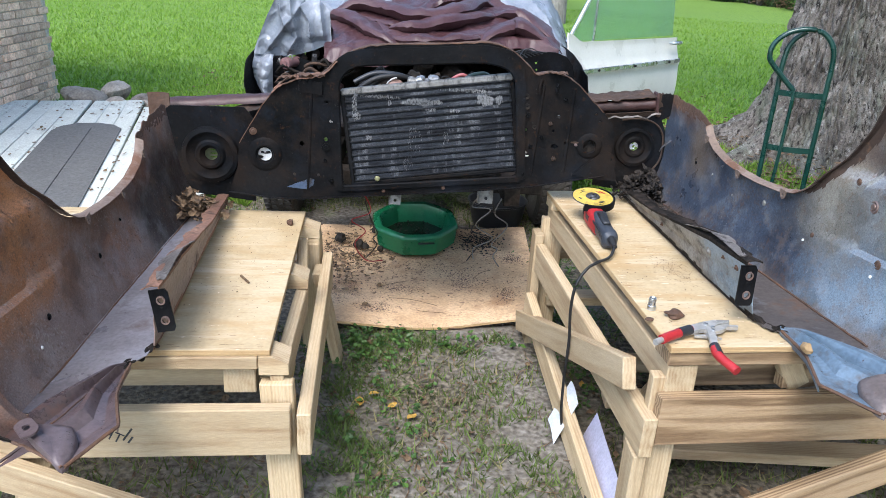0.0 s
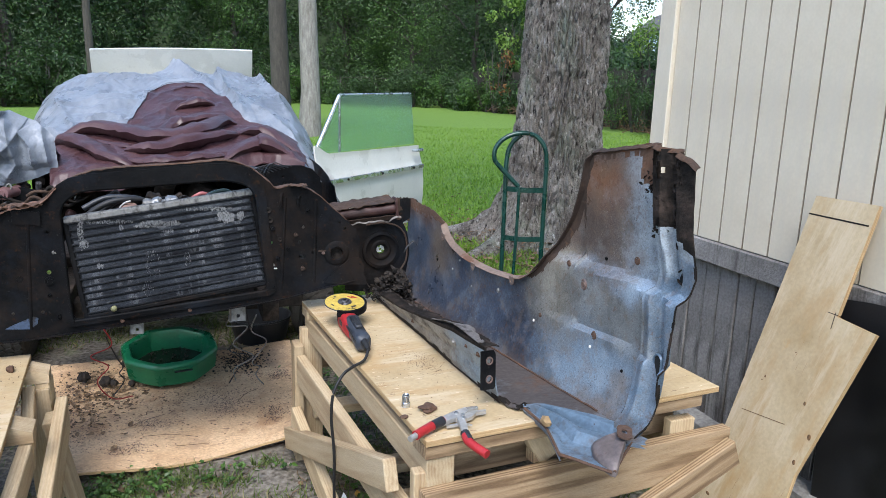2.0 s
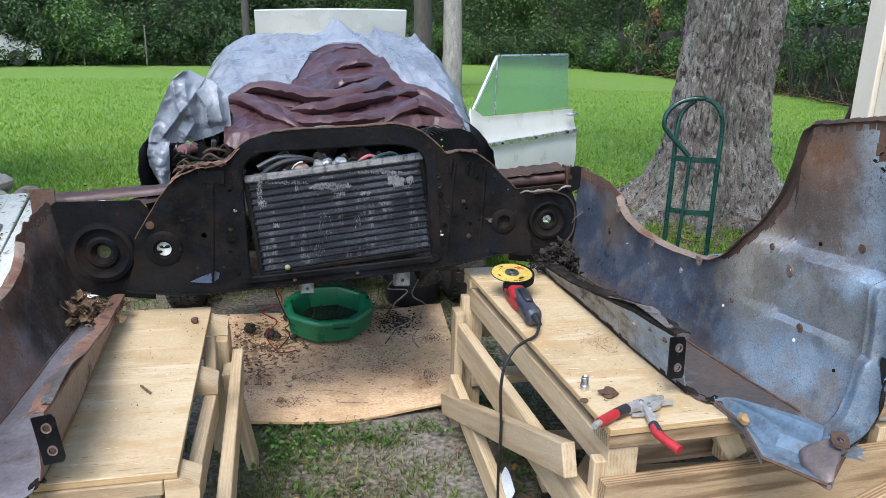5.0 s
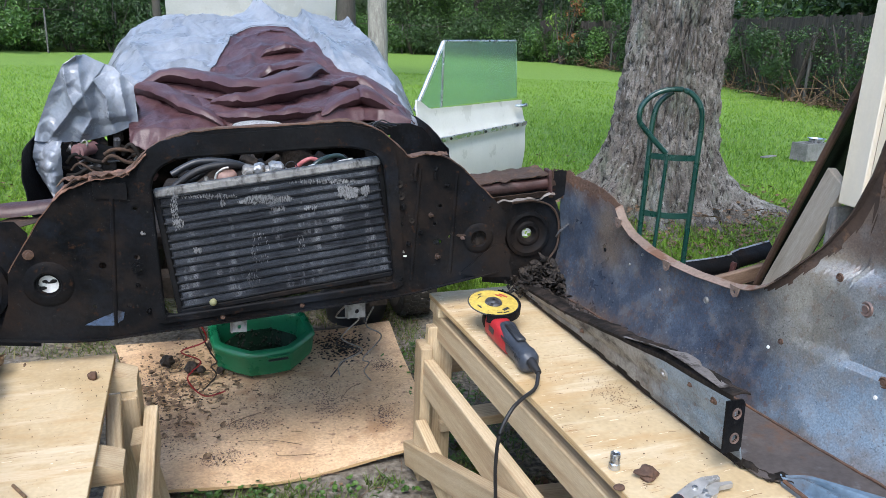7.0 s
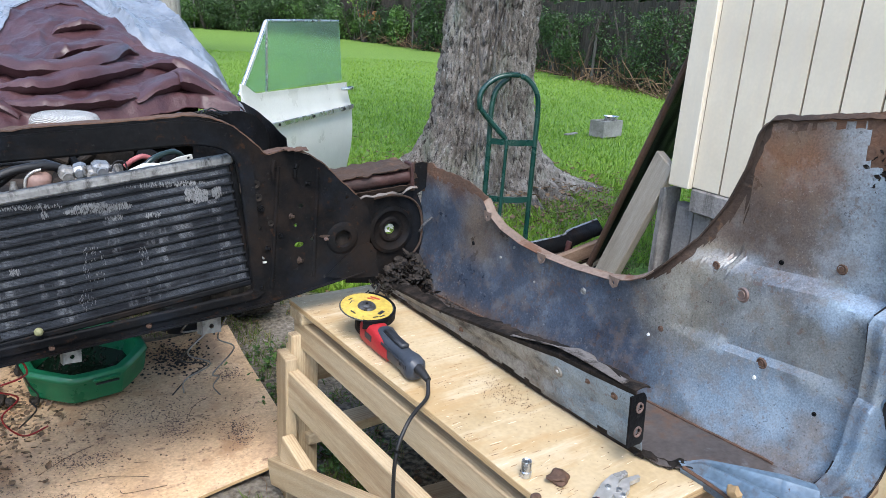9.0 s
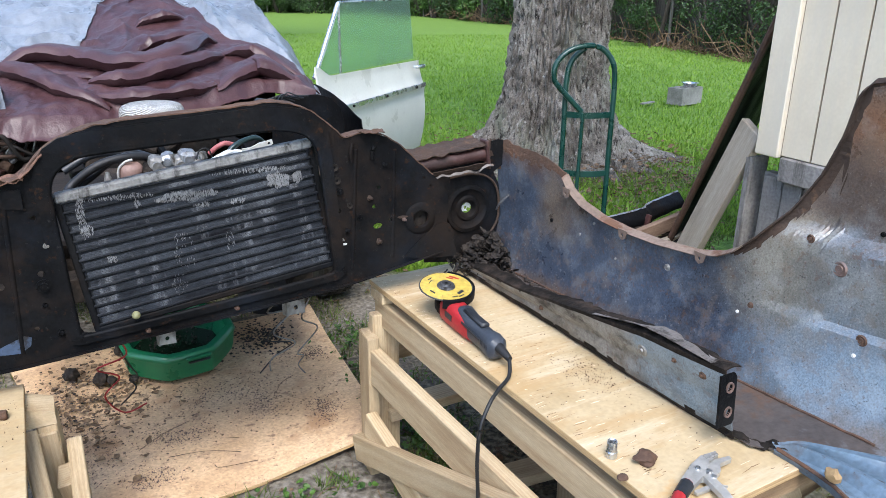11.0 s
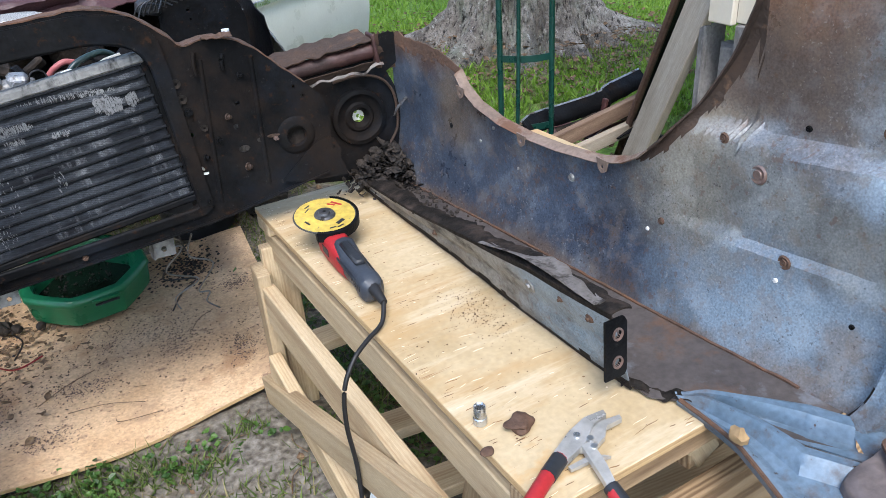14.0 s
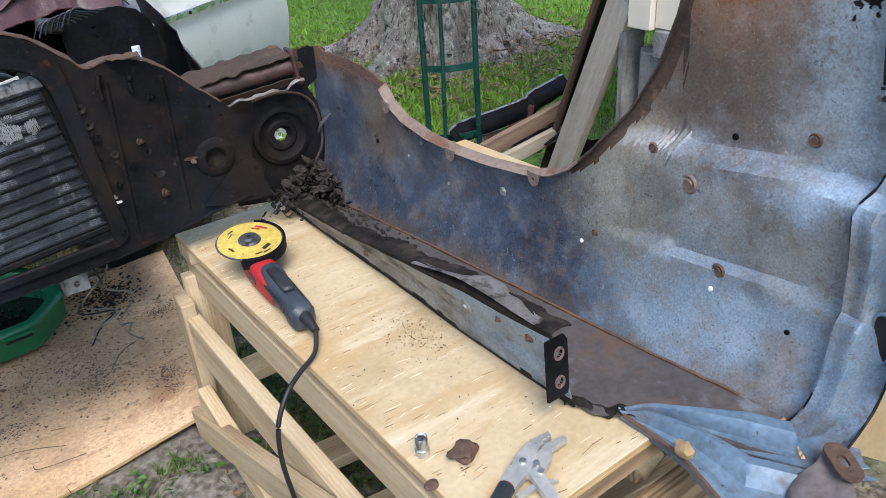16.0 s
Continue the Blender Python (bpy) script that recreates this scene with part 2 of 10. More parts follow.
GREY_PLASTIC = plain("slate_tool_plastic", (0.035, 0.042, 0.055), 0.45)
CORD = plain("black_rubber_cord", (0.010, 0.010, 0.011), 0.55)
YELLOW = layered("yellow_disc_label", [(0.40, 0.285, 0.05), (0.50, 0.37, 0.075)], [((0.30, 0.25, 0.13), 26.0, 0.60, 0.05, (1, 1, 1), 0.8), ((0.16, 0.13, 0.08), 60.0, 0.66, 0.03, (1, 1, 1), 0.8)], rough=0.7, metal=0.0, bump=0.05)
DISC_GREY = plain("abrasive_disc", (0.045, 0.045, 0.042), 0.9)
CONCRETE = material("old_concrete", [(0.12, 0.115, 0.10), (0.20, 0.19, 0.175), (0.26, 0.25, 0.23)], scale=5, rough=0.9, bump=0.4)
BARK = layered("grey_oak_bark", [(0.055, 0.045, 0.037), (0.155, 0.137, 0.120), (0.27, 0.25, 0.225)], [((0.17, 0.19, 0.145), 3.0, 0.62, 0.10, (1, 1, 0.6), 0.9), ((0.014, 0.011, 0.010), 16.0, 0.58, 0.05, (1.7, 1.7, 0.45), 0.95), ((0.34, 0.34, 0.32), 26.0, 0.62, 0.05, (1, 1, 0.7), 0.9), ((0.030, 0.024, 0.020), 48.0, 0.60, 0.05, (1.3, 1.3, 0.6), 0.95)], rough=0.92, metal=0.0, bump=1.0, grain=0.35)
BARK_FAR = material("pale_bark", [(0.13, 0.115, 0.10), (0.28, 0.26, 0.235)], scale=8, rough=0.9, bump=0.6, stretch=(2, 2, 0.4))
DARK_BARK = material("dark_bark", [(0.03, 0.026, 0.022), (0.075, 0.065, 0.055)], scale=8, rough=0.95, bump=0.6, stretch=(2, 2, 0.4))
MORTAR = material("mortar", [(0.46, 0.41, 0.34), (0.58, 0.53, 0.45)], scale=20, rough=0.95, bump=0.4)
BRICK = material("tan_pink_brick", [(0.54, 0.35, 0.24), (0.70, 0.50, 0.36), (0.76, 0.59, 0.45)], scale=14, rough=0.9, bump=0.35, per_object=0.28)
DECK_PAINT = layered("chalky_white_deck_paint", [(0.47, 0.49, 0.44), (0.58, 0.60, 0.55)], [((0.22, 0.21, 0.18), 4.0, 0.64, 0.06, (3, 0.8, 1), 0.9)], rough=0.75, metal=0.0, bump=0.2)
GREY_SHEET = material("grey_sheet", [(0.085, 0.085, 0.083), (0.12, 0.118, 0.115)], scale=10, rough=0.85, bump=0.2)
ROCK = material("field_stone", [(0.16, 0.135, 0.11), (0.30, 0.26, 0.215), (0.36, 0.33, 0.29)], scale=7, rough=0.92, bump=0.6, per_object=0.3)
TAN_LEAF = plain("curled_tan_leaf", (0.30, 0.20, 0.10), 0.85)
LEAF_LITTER = material("dead_leaves", [(0.05, 0.032, 0.02), (0.13, 0.08, 0.045), (0.22, 0.15, 0.085)], scale=40, rough=0.9, bump=0.1)
SOIL = material("black_soil", [(0.008, 0.006, 0.005), (0.020, 0.015, 0.012), (0.042, 0.032, 0.025)], scale=30, rough=0.97, bump=0.6)
PAPER = plain("white_paper", (0.62, 0.66, 0.70), 0.8)
FENCE_WOOD = material("dark_fence_board", [(0.016, 0.013, 0.010), (0.040, 0.032, 0.026), (0.065, 0.053, 0.044)], scale=4, rough=0.95, bump=0.4, stretch=(4, 4, 0.6), per_object=0.3)
FENCE_POST = plain("grey_metal_post", (0.10, 0.098, 0.092), 0.7)
TAN_SIDING = material("tan_siding", [(0.42, 0.33, 0.24), (0.52, 0.42, 0.31)], scale=3, rough=0.8, bump=0.1)
ROOF_GREY = material("grey_shingles", [(0.09, 0.088, 0.085), (0.16, 0.155, 0.15)], scale=14, rough=0.95, bump=0.5)
YELLOW_LEAF = plain("dry_yellow_leaf", (0.42, 0.25, 0.05), 0.8)
BLACK_SHEET = plain("black_plastic_sheet", (0.006, 0.006, 0.007), 0.5)
WHITE_PLASTIC = plain("clear_bottle_plastic", (0.60, 0.66, 0.72), 0.25)
WHITE_PATCH = plain("white_chip_and_hole_plate", (0.62, 0.62, 0.60), 0.6)
BLUE_PAINT = layered("dull_blue_paint", [(0.025, 0.042, 0.075), (0.05, 0.085, 0.15)], [((0.010, 0.010, 0.012), 24.0, 0.54, 0.06, (1, 1, 1), 0.7)], rough=0.45, metal=0.0, bump=0.1)


def leaf_material(name, dark, light, gloss=0.45):
    m = bpy.data.materials.new(name)
    m.use_nodes = True
    n, l = m.node_tree.nodes, m.node_tree.links
    b = n["Principled BSDF"]
    g = n.new("ShaderNodeNewGeometry")
    cr = n.new("ShaderNodeValToRGB")
    cr.color_ramp.elements[0].color = (*dark, 1)
    cr.color_ramp.elements[1].color = (*light, 1)
    l.new(g.outputs["Random Per Island"], cr.inputs[0])
    l.new(cr.outputs[0], b.inputs["Base Color"])
    b.inputs["Roughness"].default_value = gloss
    tr = n.new("ShaderNodeBsdfTranslucent")
    l.new(cr.outputs[0], tr.inputs[0])
    mx = n.new("ShaderNodeMixShader")
    mx.inputs[0].default_value = 0.35
    l.new(b.outputs[0], mx.inputs[1])
    l.new(tr.outputs[0], mx.inputs[2])
    l.new(mx.outputs[0], n["Material Output"].inputs["Surface"])
    return m


GRASS = leaf_material("grass_blades", (0.10, 0.21, 0.016), (0.25, 0.40, 0.05), 0.6)
YARD_GREEN = leaf_material("yard_grass_blades", (0.05, 0.085, 0.016), (0.15, 0.21, 0.05), 0.7)
GRASS_DRY = leaf_material("dry_grass", (0.12, 0.12, 0.045), (0.30, 0.26, 0.13), 0.8)
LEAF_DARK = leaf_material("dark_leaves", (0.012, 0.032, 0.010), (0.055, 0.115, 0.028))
LEAF_MID = leaf_material("mid_green_leaves", (0.025, 0.07, 0.014), (0.10, 0.20, 0.04))
LEAF_LIGHT = leaf_material("light_green_leaves", (0.07, 0.15, 0.025), (0.23, 0.36, 0.07))
LEAF_BROWN = leaf_material("brown_leaves", (0.14, 0.06, 0.02), (0.32, 0.17, 0.07), 0.8)


def ground_material():
    """Bare grey dirt near the benches, thin grass, then full lawn."""
    m = bpy.data.materials.new("yard_ground")
    m.use_nodes = True
    n, l = m.node_tree.nodes, m.node_tree.links
    b = n["Principled BSDF"]
    tc = n.new("ShaderNodeTexCoord")

    def noise_tex(scale, detail=8):
        z = n.new("ShaderNodeTexNoise")
        z.inputs["Scale"].default_value = scale
        z.inputs["Detail"].default_value = detail
        l.new(tc.outputs["Object"], z.inputs["Vector"])
        return z.outputs[0]

    def ramp(src, *stops):
        c = n.new("ShaderNodeValToRGB")
        while len(c.color_ramp.elements) < len(stops):
            c.color_ramp.elements.new(0.5)
        for i, (p, col) in enumerate(stops):
            c.color_ramp.elements[i].position = p
            c.color_ramp.elements[i].color = (*col, 1)
        l.new(src, c.inputs[0])
        return c.outputs[0]

    def mix(f, a, c):
        x = n.new("ShaderNodeMix")
        x.data_type = "RGBA"
        l.new(f, x.inputs[0])
        l.new(a, x.inputs[6])
        l.new(c, x.inputs[7])
        return x.outputs[2]

    big, mid, fine = noise_tex(1.2), noise_tex(7.0), noise_tex(45.0, 12)
    dirt = ramp(fine, (0.32, (0.062, 0.052, 0.041)), (0.46, (0.135, 0.119, 0.099)), (0.56, (0.185, 0.168, 0.145)), (0.70, (0.27, 0.25, 0.222)))
    litter = ramp(noise_tex(48.0), (0.38, (0.028, 0.022, 0.014)), (0.50, (0.10, 0.082, 0.052)), (0.64, (0.22, 0.185, 0.13)))
    green = ramp(noise_tex(16.0), (0.32, (0.058, 0.115, 0.010)), (0.5, (0.105, 0.195, 0.020)), (0.68, (0.165, 0.27, 0.038)))
    f1 = n.new("ShaderNodeMapRange")
    f1.inputs["From Min"].default_value, f1.inputs["From Max"].default_value = 0.40, 0.62
    l.new(big, f1.inputs[0])
    near = mix(f1.outputs[0], dirt, litter)
    sep = n.new("ShaderNodeSeparateXYZ")
    l.new(tc.outputs["Object"], sep.inputs[0])
    # lawn starts behind the car; its border wanders
    d = n.new("ShaderNodeMath")
    d.operation = "MULTIPLY_ADD"
    d.inputs[1].default_value = 2.2
    l.new(mid, d.inputs[0])
    l.new(sep.outputs[1], d.inputs[2])
    # grass reaches nearer beyond the benches
    fx = n.new("ShaderNodeMapRange")
    fx.inputs["From Min"].default_value, fx.inputs["From Max"].default_value = 1.3, 2.1
    fx.inputs["To Max"].default_value = 3.2
    l.new(sep.outputs[0], fx.inputs[0])
    dx = n.new("ShaderNodeMath")
    dx.operation = "ADD"
    l.new(d.outputs[0], dx.inputs[0])
    l.new(fx.outputs[0], dx.inputs[1])
    d = dx
    f2 = n.new("ShaderNodeMapRange")
    f2.inputs["From Min"].default_value, f2.inputs["From Max"].default_value = 5.6, 7.4
    l.new(d.outputs[0], f2.inputs[0])
    # brown litter in the ring round the big tree
    off = n.new("ShaderNodeVectorMath")
    off.operation = "DISTANCE"
    off.inputs[1].default_value = (3.75, 6.15, 0)
    l.new(tc.outputs["Object"], off.inputs[0])
    d3 = n.new("ShaderNodeMath")
    d3.operation = "MULTIPLY_ADD"
    d3.inputs[1].default_value = 1.6
    l.new(mid, d3.inputs[0])
    l.new(off.outputs["Value"], d3.inputs[2])
    f3 = n.new("ShaderNodeMapRange")
    f3.inputs["From Min"].default_value, f3.inputs["From Max"].default_value = 2.5, 1.5
    l.new(d3.outputs[0], f3.inputs[0])
    green = mix(f3.outputs[0], green, litter)
    col = mix(f2.outputs[0], near, green)
    l.new(col, b.inputs["Base Color"])
    b.inputs["Roughness"].default_value = 0.95
    bp = n.new("ShaderNodeBump")
    bp.inputs["Strength"].default_value = 0.6
    bp.inputs["Distance"].default_value = 0.02
    l.new(fine, bp.inputs["Height"])
    l.new(bp.outputs[0], b.inputs["Normal"])
    return m


GROUND = ground_material()


def glass_material(name, tint):
    m = bpy.data.materials.new(name)
    m.use_nodes = True
    b = m.node_tree.nodes["Principled BSDF"]
    b.inputs["Base Color"].default_value = (*tint, 1)
    b.inputs["Roughness"].default_value = 0.08
    b.inputs["Transmission Weight"].default_value = 0.88
    b.inputs["IOR"].default_value = 1.3
    return m


DOOR_GLASS = glass_material("green_tinted_glass", (0.55, 0.80, 0.70))


# ---- mesh helpers ----
def mesh_from(name, bm, mat, smooth=False):
    me = bpy.data.meshes.new(name)
    bmesh.ops.recalc_face_normals(bm, faces=bm.faces[:])
    bm.to_mesh(me)
    bm.free()
    for mm in (mat if isinstance(mat, (list, tuple)) else [mat]):
        me.materials.append(mm)
    if smooth:
        me.polygons.foreach_set("use_smooth", [True] * len(me.polygons))
        try:
            me.set_sharp_from_angle(angle=radians(smooth if smooth > 1 else 40))
        except AttributeError:
            pass
    return me


def part(name, bm, mat, parent=None, label="", smooth=False, at=None):
    ob = new(name, mesh_from(name, bm, mat, smooth))
    if parent is not None:
        ob.parent = parent
    if at is not None:
        ob.matrix_basis = at
    if label:
        ob["label"] = label
    return ob


def thing(name, label, category, group="", kind="", at=None):
    ob = new(name)
    ob.empty_display_size = 0.1
    if at is not None:
        ob.matrix_basis = at
    return tagged(ob, label, category, group, kind)


def box(bm, size, m=None, bevel=0.0, mat_index=0):
    r = bmesh.ops.create_cube(bm, size=1.0)
    vs = r["verts"]
    bmesh.ops.scale(bm, vec=size, verts=vs)
    if bevel:
        es = list({e for v in vs for e in v.link_edges})
        r2 = bmesh.ops.bevel(bm, geom=es, offset=bevel, segments=1, affect="EDGES", profile=0.5)
        vs = list({v for f in r2["faces"] for v in f.verts} | {v for v in vs if v.is_valid})
    if m is not None:
        bmesh.ops.transform(bm, matrix=m, verts=vs)
    return vs


def cyl(bm, r, h, m=None, seg=24, r2=None):
    q = bmesh.ops.create_cone(bm, cap_ends=True, segments=seg, radius1=r, radius2=r if r2 is None else r2, depth=h)
    if m is not None:
        bmesh.ops.transform(bm, matrix=m, verts=q["verts"])
    return q["verts"]


def along(p0, p1, up=(0, 0, 1)):
    """A pose with x from p0 to p1, z near up, at p0."""
    p0, p1 = Vector(p0), Vector(p1)
    x = (p1 - p0).normalized()
    y = Vector(up).cross(x).normalized()
    z = x.cross(y)
    return Matrix(((x.x, y.x, z.x, p0.x), (x.y, y.y, z.y, p0.y), (x.z, y.z, z.z, p0.z), (0, 0, 0, 1)))


def beam(parent, name, p0, p1, w, h, mat=None, up=(0, 0, 1), label="", bevel=0.003):
    """A board from p0 to p1 along its middle line, w across and h deep, its own object with x along the grain."""
    length = (Vector(p1) - Vector(p0)).length
    bm = bmesh.new()
    box(bm, (length, w, h), Matrix.Translation((length / 2, 0, 0)), bevel)
    return part(name, bm, mat or LUMBER, parent, label, at=along(p0, p1, up))


def tube(bm, pts, r, seg=8, cap=True, radii=None):
    pts = [Vector(p) for p in pts]
    rings = []
    ref = Vector((0, 0, 1))
    for i, p in enumerate(pts):
        d = (pts[min(i + 1, len(pts) - 1)] - pts[max(i - 1, 0)]).normalized()
        if abs(d.dot(ref)) > 0.95:
            ref = Vector((1, 0, 0)) if abs(d.x) < 0.9 else Vector((0, 1, 0))
        u = d.cross(ref).normalized()
        v = d.cross(u)
        rr = radii[i] if radii else r
        rings.append([bm.verts.new(p + rr * (math.cos(2 * math.pi * k / seg) * u + math.sin(2 * math.pi * k / seg) * v)) for k in range(seg)])
    for a, b in zip(rings, rings[1:]):
        for k in range(seg):
            bm.faces.new((a[k], a[(k + 1) % seg], b[(k + 1) % seg], b[k]))
    if cap:
        bm.faces.new(rings[0][::-1])
        bm.faces.new(rings[-1])


def smooth_path(pts, n=8):
    """Catmull-Rom through the points."""
    pts = [Vector(p) for p in pts]
    out = []
    for i in range(len(pts) - 1):
        p0, p1, p2, p3 = pts[max(i - 1, 0)], pts[i], pts[i + 1], pts[min(i + 2, len(pts) - 1)]
        for k in range(n):
            t = k / n
            out.append(0.5 * ((2 * p1) + (p2 - p0) * t + (2 * p0 - 5 * p1 + 4 * p2 - p3) * t * t + (3 * p1 - p0 - 3 * p2 + p3) * t ** 3))
    out.append(pts[-1])
    return out


def grid_surface(bm, f, nu, nv, keep=None, mat_index=0, thickness=0.0):
    """f(i/nu, j/nv) -> place; a quad sheet, given thickness along its normals if asked."""
    vs = [[bm.verts.new(f(i / nu, j / nv)) for j in range(nv + 1)] for i in range(nu + 1)]
    faces = []
    for i in range(nu):
        for j in range(nv):
            if keep and not keep((i + 0.5) / nu, (j + 0.5) / nv):
                continue
            fc = bm.faces.new((vs[i][j], vs[i + 1][j], vs[i + 1][j + 1], vs[i][j + 1]))
            fc.material_index = mat_index
            faces.append(fc)
    loose = [v for row in vs for v in row if not v.link_faces]
    bmesh.ops.delete(bm, geom=loose, context="VERTS")
    if thickness:
        bm.normal_update()
        bmesh.ops.solidify(bm, geom=faces, thickness=thickness)
    return vs


def circle(cx, cy, r, n=16, sx=1.0, sy=1.0, turn=0.0):
    return [(cx + r * sx * math.cos(2 * math.pi * k / n + turn), cy + r * sy * math.sin(2 * math.pi * k / n + turn)) for k in range(n)]


def plate(bm, outline, holes=(), depth=0.004, m=None):
    """A flat plate in its x-y plane with real holes, depth thick (towards +z)."""
    edges = []
    for loop in (outline, *holes):
        vs = [bm.verts.new((x, y, 0)) for x, y in loop]
        edges += [bm.edges.new((vs[i], vs[(i + 1) % len(vs)])) for i in range(len(vs))]
    r = bmesh.ops.triangle_fill(bm, edges=edges, use_beauty=True)
    faces = [g for g in r["geom"] if isinstance(g, bmesh.types.BMFace)]
    ext = bmesh.ops.extrude_face_region(bm, geom=faces)
    tv = [g for g in ext["geom"] if isinstance(g, bmesh.types.BMVert)]
    bmesh.ops.translate(bm, vec=(0, 0, depth), verts=tv)
    if m is not None:
        vs = list({v for f in faces if f.is_valid for v in f.verts} | set(tv))
        bmesh.ops.transform(bm, matrix=m, verts=vs)
    return tv


def stadium(hw, hh, n=10):
    """Outline of an upright slot with round ends."""
    return [(hw * math.cos(a), hw * math.sin(a) + (hh - hw) * (1 if k <= n else -1)) for k, a in [(k, math.pi * (k if k <= n else k - 1) / n) for k in range(2 * n + 2)]]


def lathe(bm, profile, seg=32, m=None, wobble=None):
    rings = []
    for r, z in profile:
        rings.append([bm.verts.new((r * math.cos(2 * math.pi * k / seg), r * math.sin(2 * math.pi * k / seg), z)) for k in range(seg)])
    vs = [v for g in rings for v in g]
    for a, b in zip(rings, rings[1:]):
        for k in range(seg):
            bm.faces.new((a[k], a[(k + 1) % seg], b[(k + 1) % seg], b[k]))
    if m is not None:
        bmesh.ops.transform(bm, matrix=m, verts=vs)
    return rings


def interp(x, pts):
    """Linear table, x ascending."""
    if x <= pts[0][0]:
        return pts[0][1]
    for (a, va), (b, vb) in zip(pts, pts[1:]):
        if x <= b:
            return va + (vb - va) * (x - a) / (b - a)
    return pts[-1][1]


def step(x, a, b):
    t = max(0.0, min(1.0, (x - a) / (b - a)))
    return t * t * (3 - 2 * t)


def fbm(x, y, z=0.0, o=4):
    return noise.fractal(Vector((x, y, z)), 1.0, 2.0, o)


def raw_object(name, verts, faces, mat, parent=None, label=""):
    me = bpy.data.meshes.new(name)
    me.from_pydata(verts, [], faces)
    me.update()
    me.materials.append(mat)
    ob = new(name, me)
    ob.parent = parent
    if label:
        ob["label"] = label
    return ob

# ---- the ground ----
def ground_height(x, y):
    d = math.hypot(x - 0.3, y - 2.5)
    return 0.012 * fbm(x * 1.3, y * 1.3) + 0.05 * step(d, 4, 14) * fbm(x * 0.25, y * 0.25, 3.1)


def build_ground():
    xs = [-400, -120, -50] + [-25 + i * 0.9 for i in range(25)] + [-2.4 + i * 0.07 for i in range(80)] + [3.3 + i * 0.8 for i in range(28)] + [40, 100, 400]
    ys = [-300, -60, -15, -6] + [-2 + i * 0.07 for i in range(107)] + [5.6 + i * 0.45 for i in range(30)] + [20 + i * 1.5 for i in range(25)] + [75, 150, 450]
    verts = [(x, y, ground_height(x, y)) for x in xs for y in ys]
    ny = len(ys)
    faces = [(i * ny + j, (i + 1) * ny + j, (i + 1) * ny + j + 1, i * ny + j + 1) for i in range(len(xs) - 1) for j in range(ny - 1)]
    ob = raw_object("ground", verts, faces, GROUND)
    ob.data.polygons.foreach_set("use_smooth", [True] * len(ob.data.polygons))
    tagged(ob, "grey trodden dirt giving way to green lawn", "ground", kind="structure")


build_ground()


def blades(name, places, mat, h, w, label, category, lean=0.5):
    """One mesh of single grass blades standing at the places."""
    rng = np.random.default_rng(5)
    n = len(places)
    p = np.array(places)
    a = rng.uniform(0, 2 * np.pi, n)
    hh = h * rng.uniform(0.45, 1.25, n)
    ww = w * rng.uniform(0.6, 1.3, n)
    dx, dy = np.cos(a) * ww, np.sin(a) * ww
    la = rng.uniform(0, 2 * np.pi, n)
    lean_v = hh * rng.uniform(0.1, lean * 1.6, n)
    v = np.zeros((n, 3, 3))
    v[:, 0] = p + np.stack([dx, dy, np.zeros(n)], 1)
    v[:, 1] = p - np.stack([dx, dy, np.zeros(n)], 1)
    v[:, 2] = p + np.stack([np.cos(la) * lean_v, np.sin(la) * lean_v, hh], 1)
    f = np.arange(n * 3).reshape(n, 3)
    ob = raw_object(name, v.reshape(-1, 3).tolist(), f.tolist(), mat)
    return tagged(ob, label, category, kind="stuff")


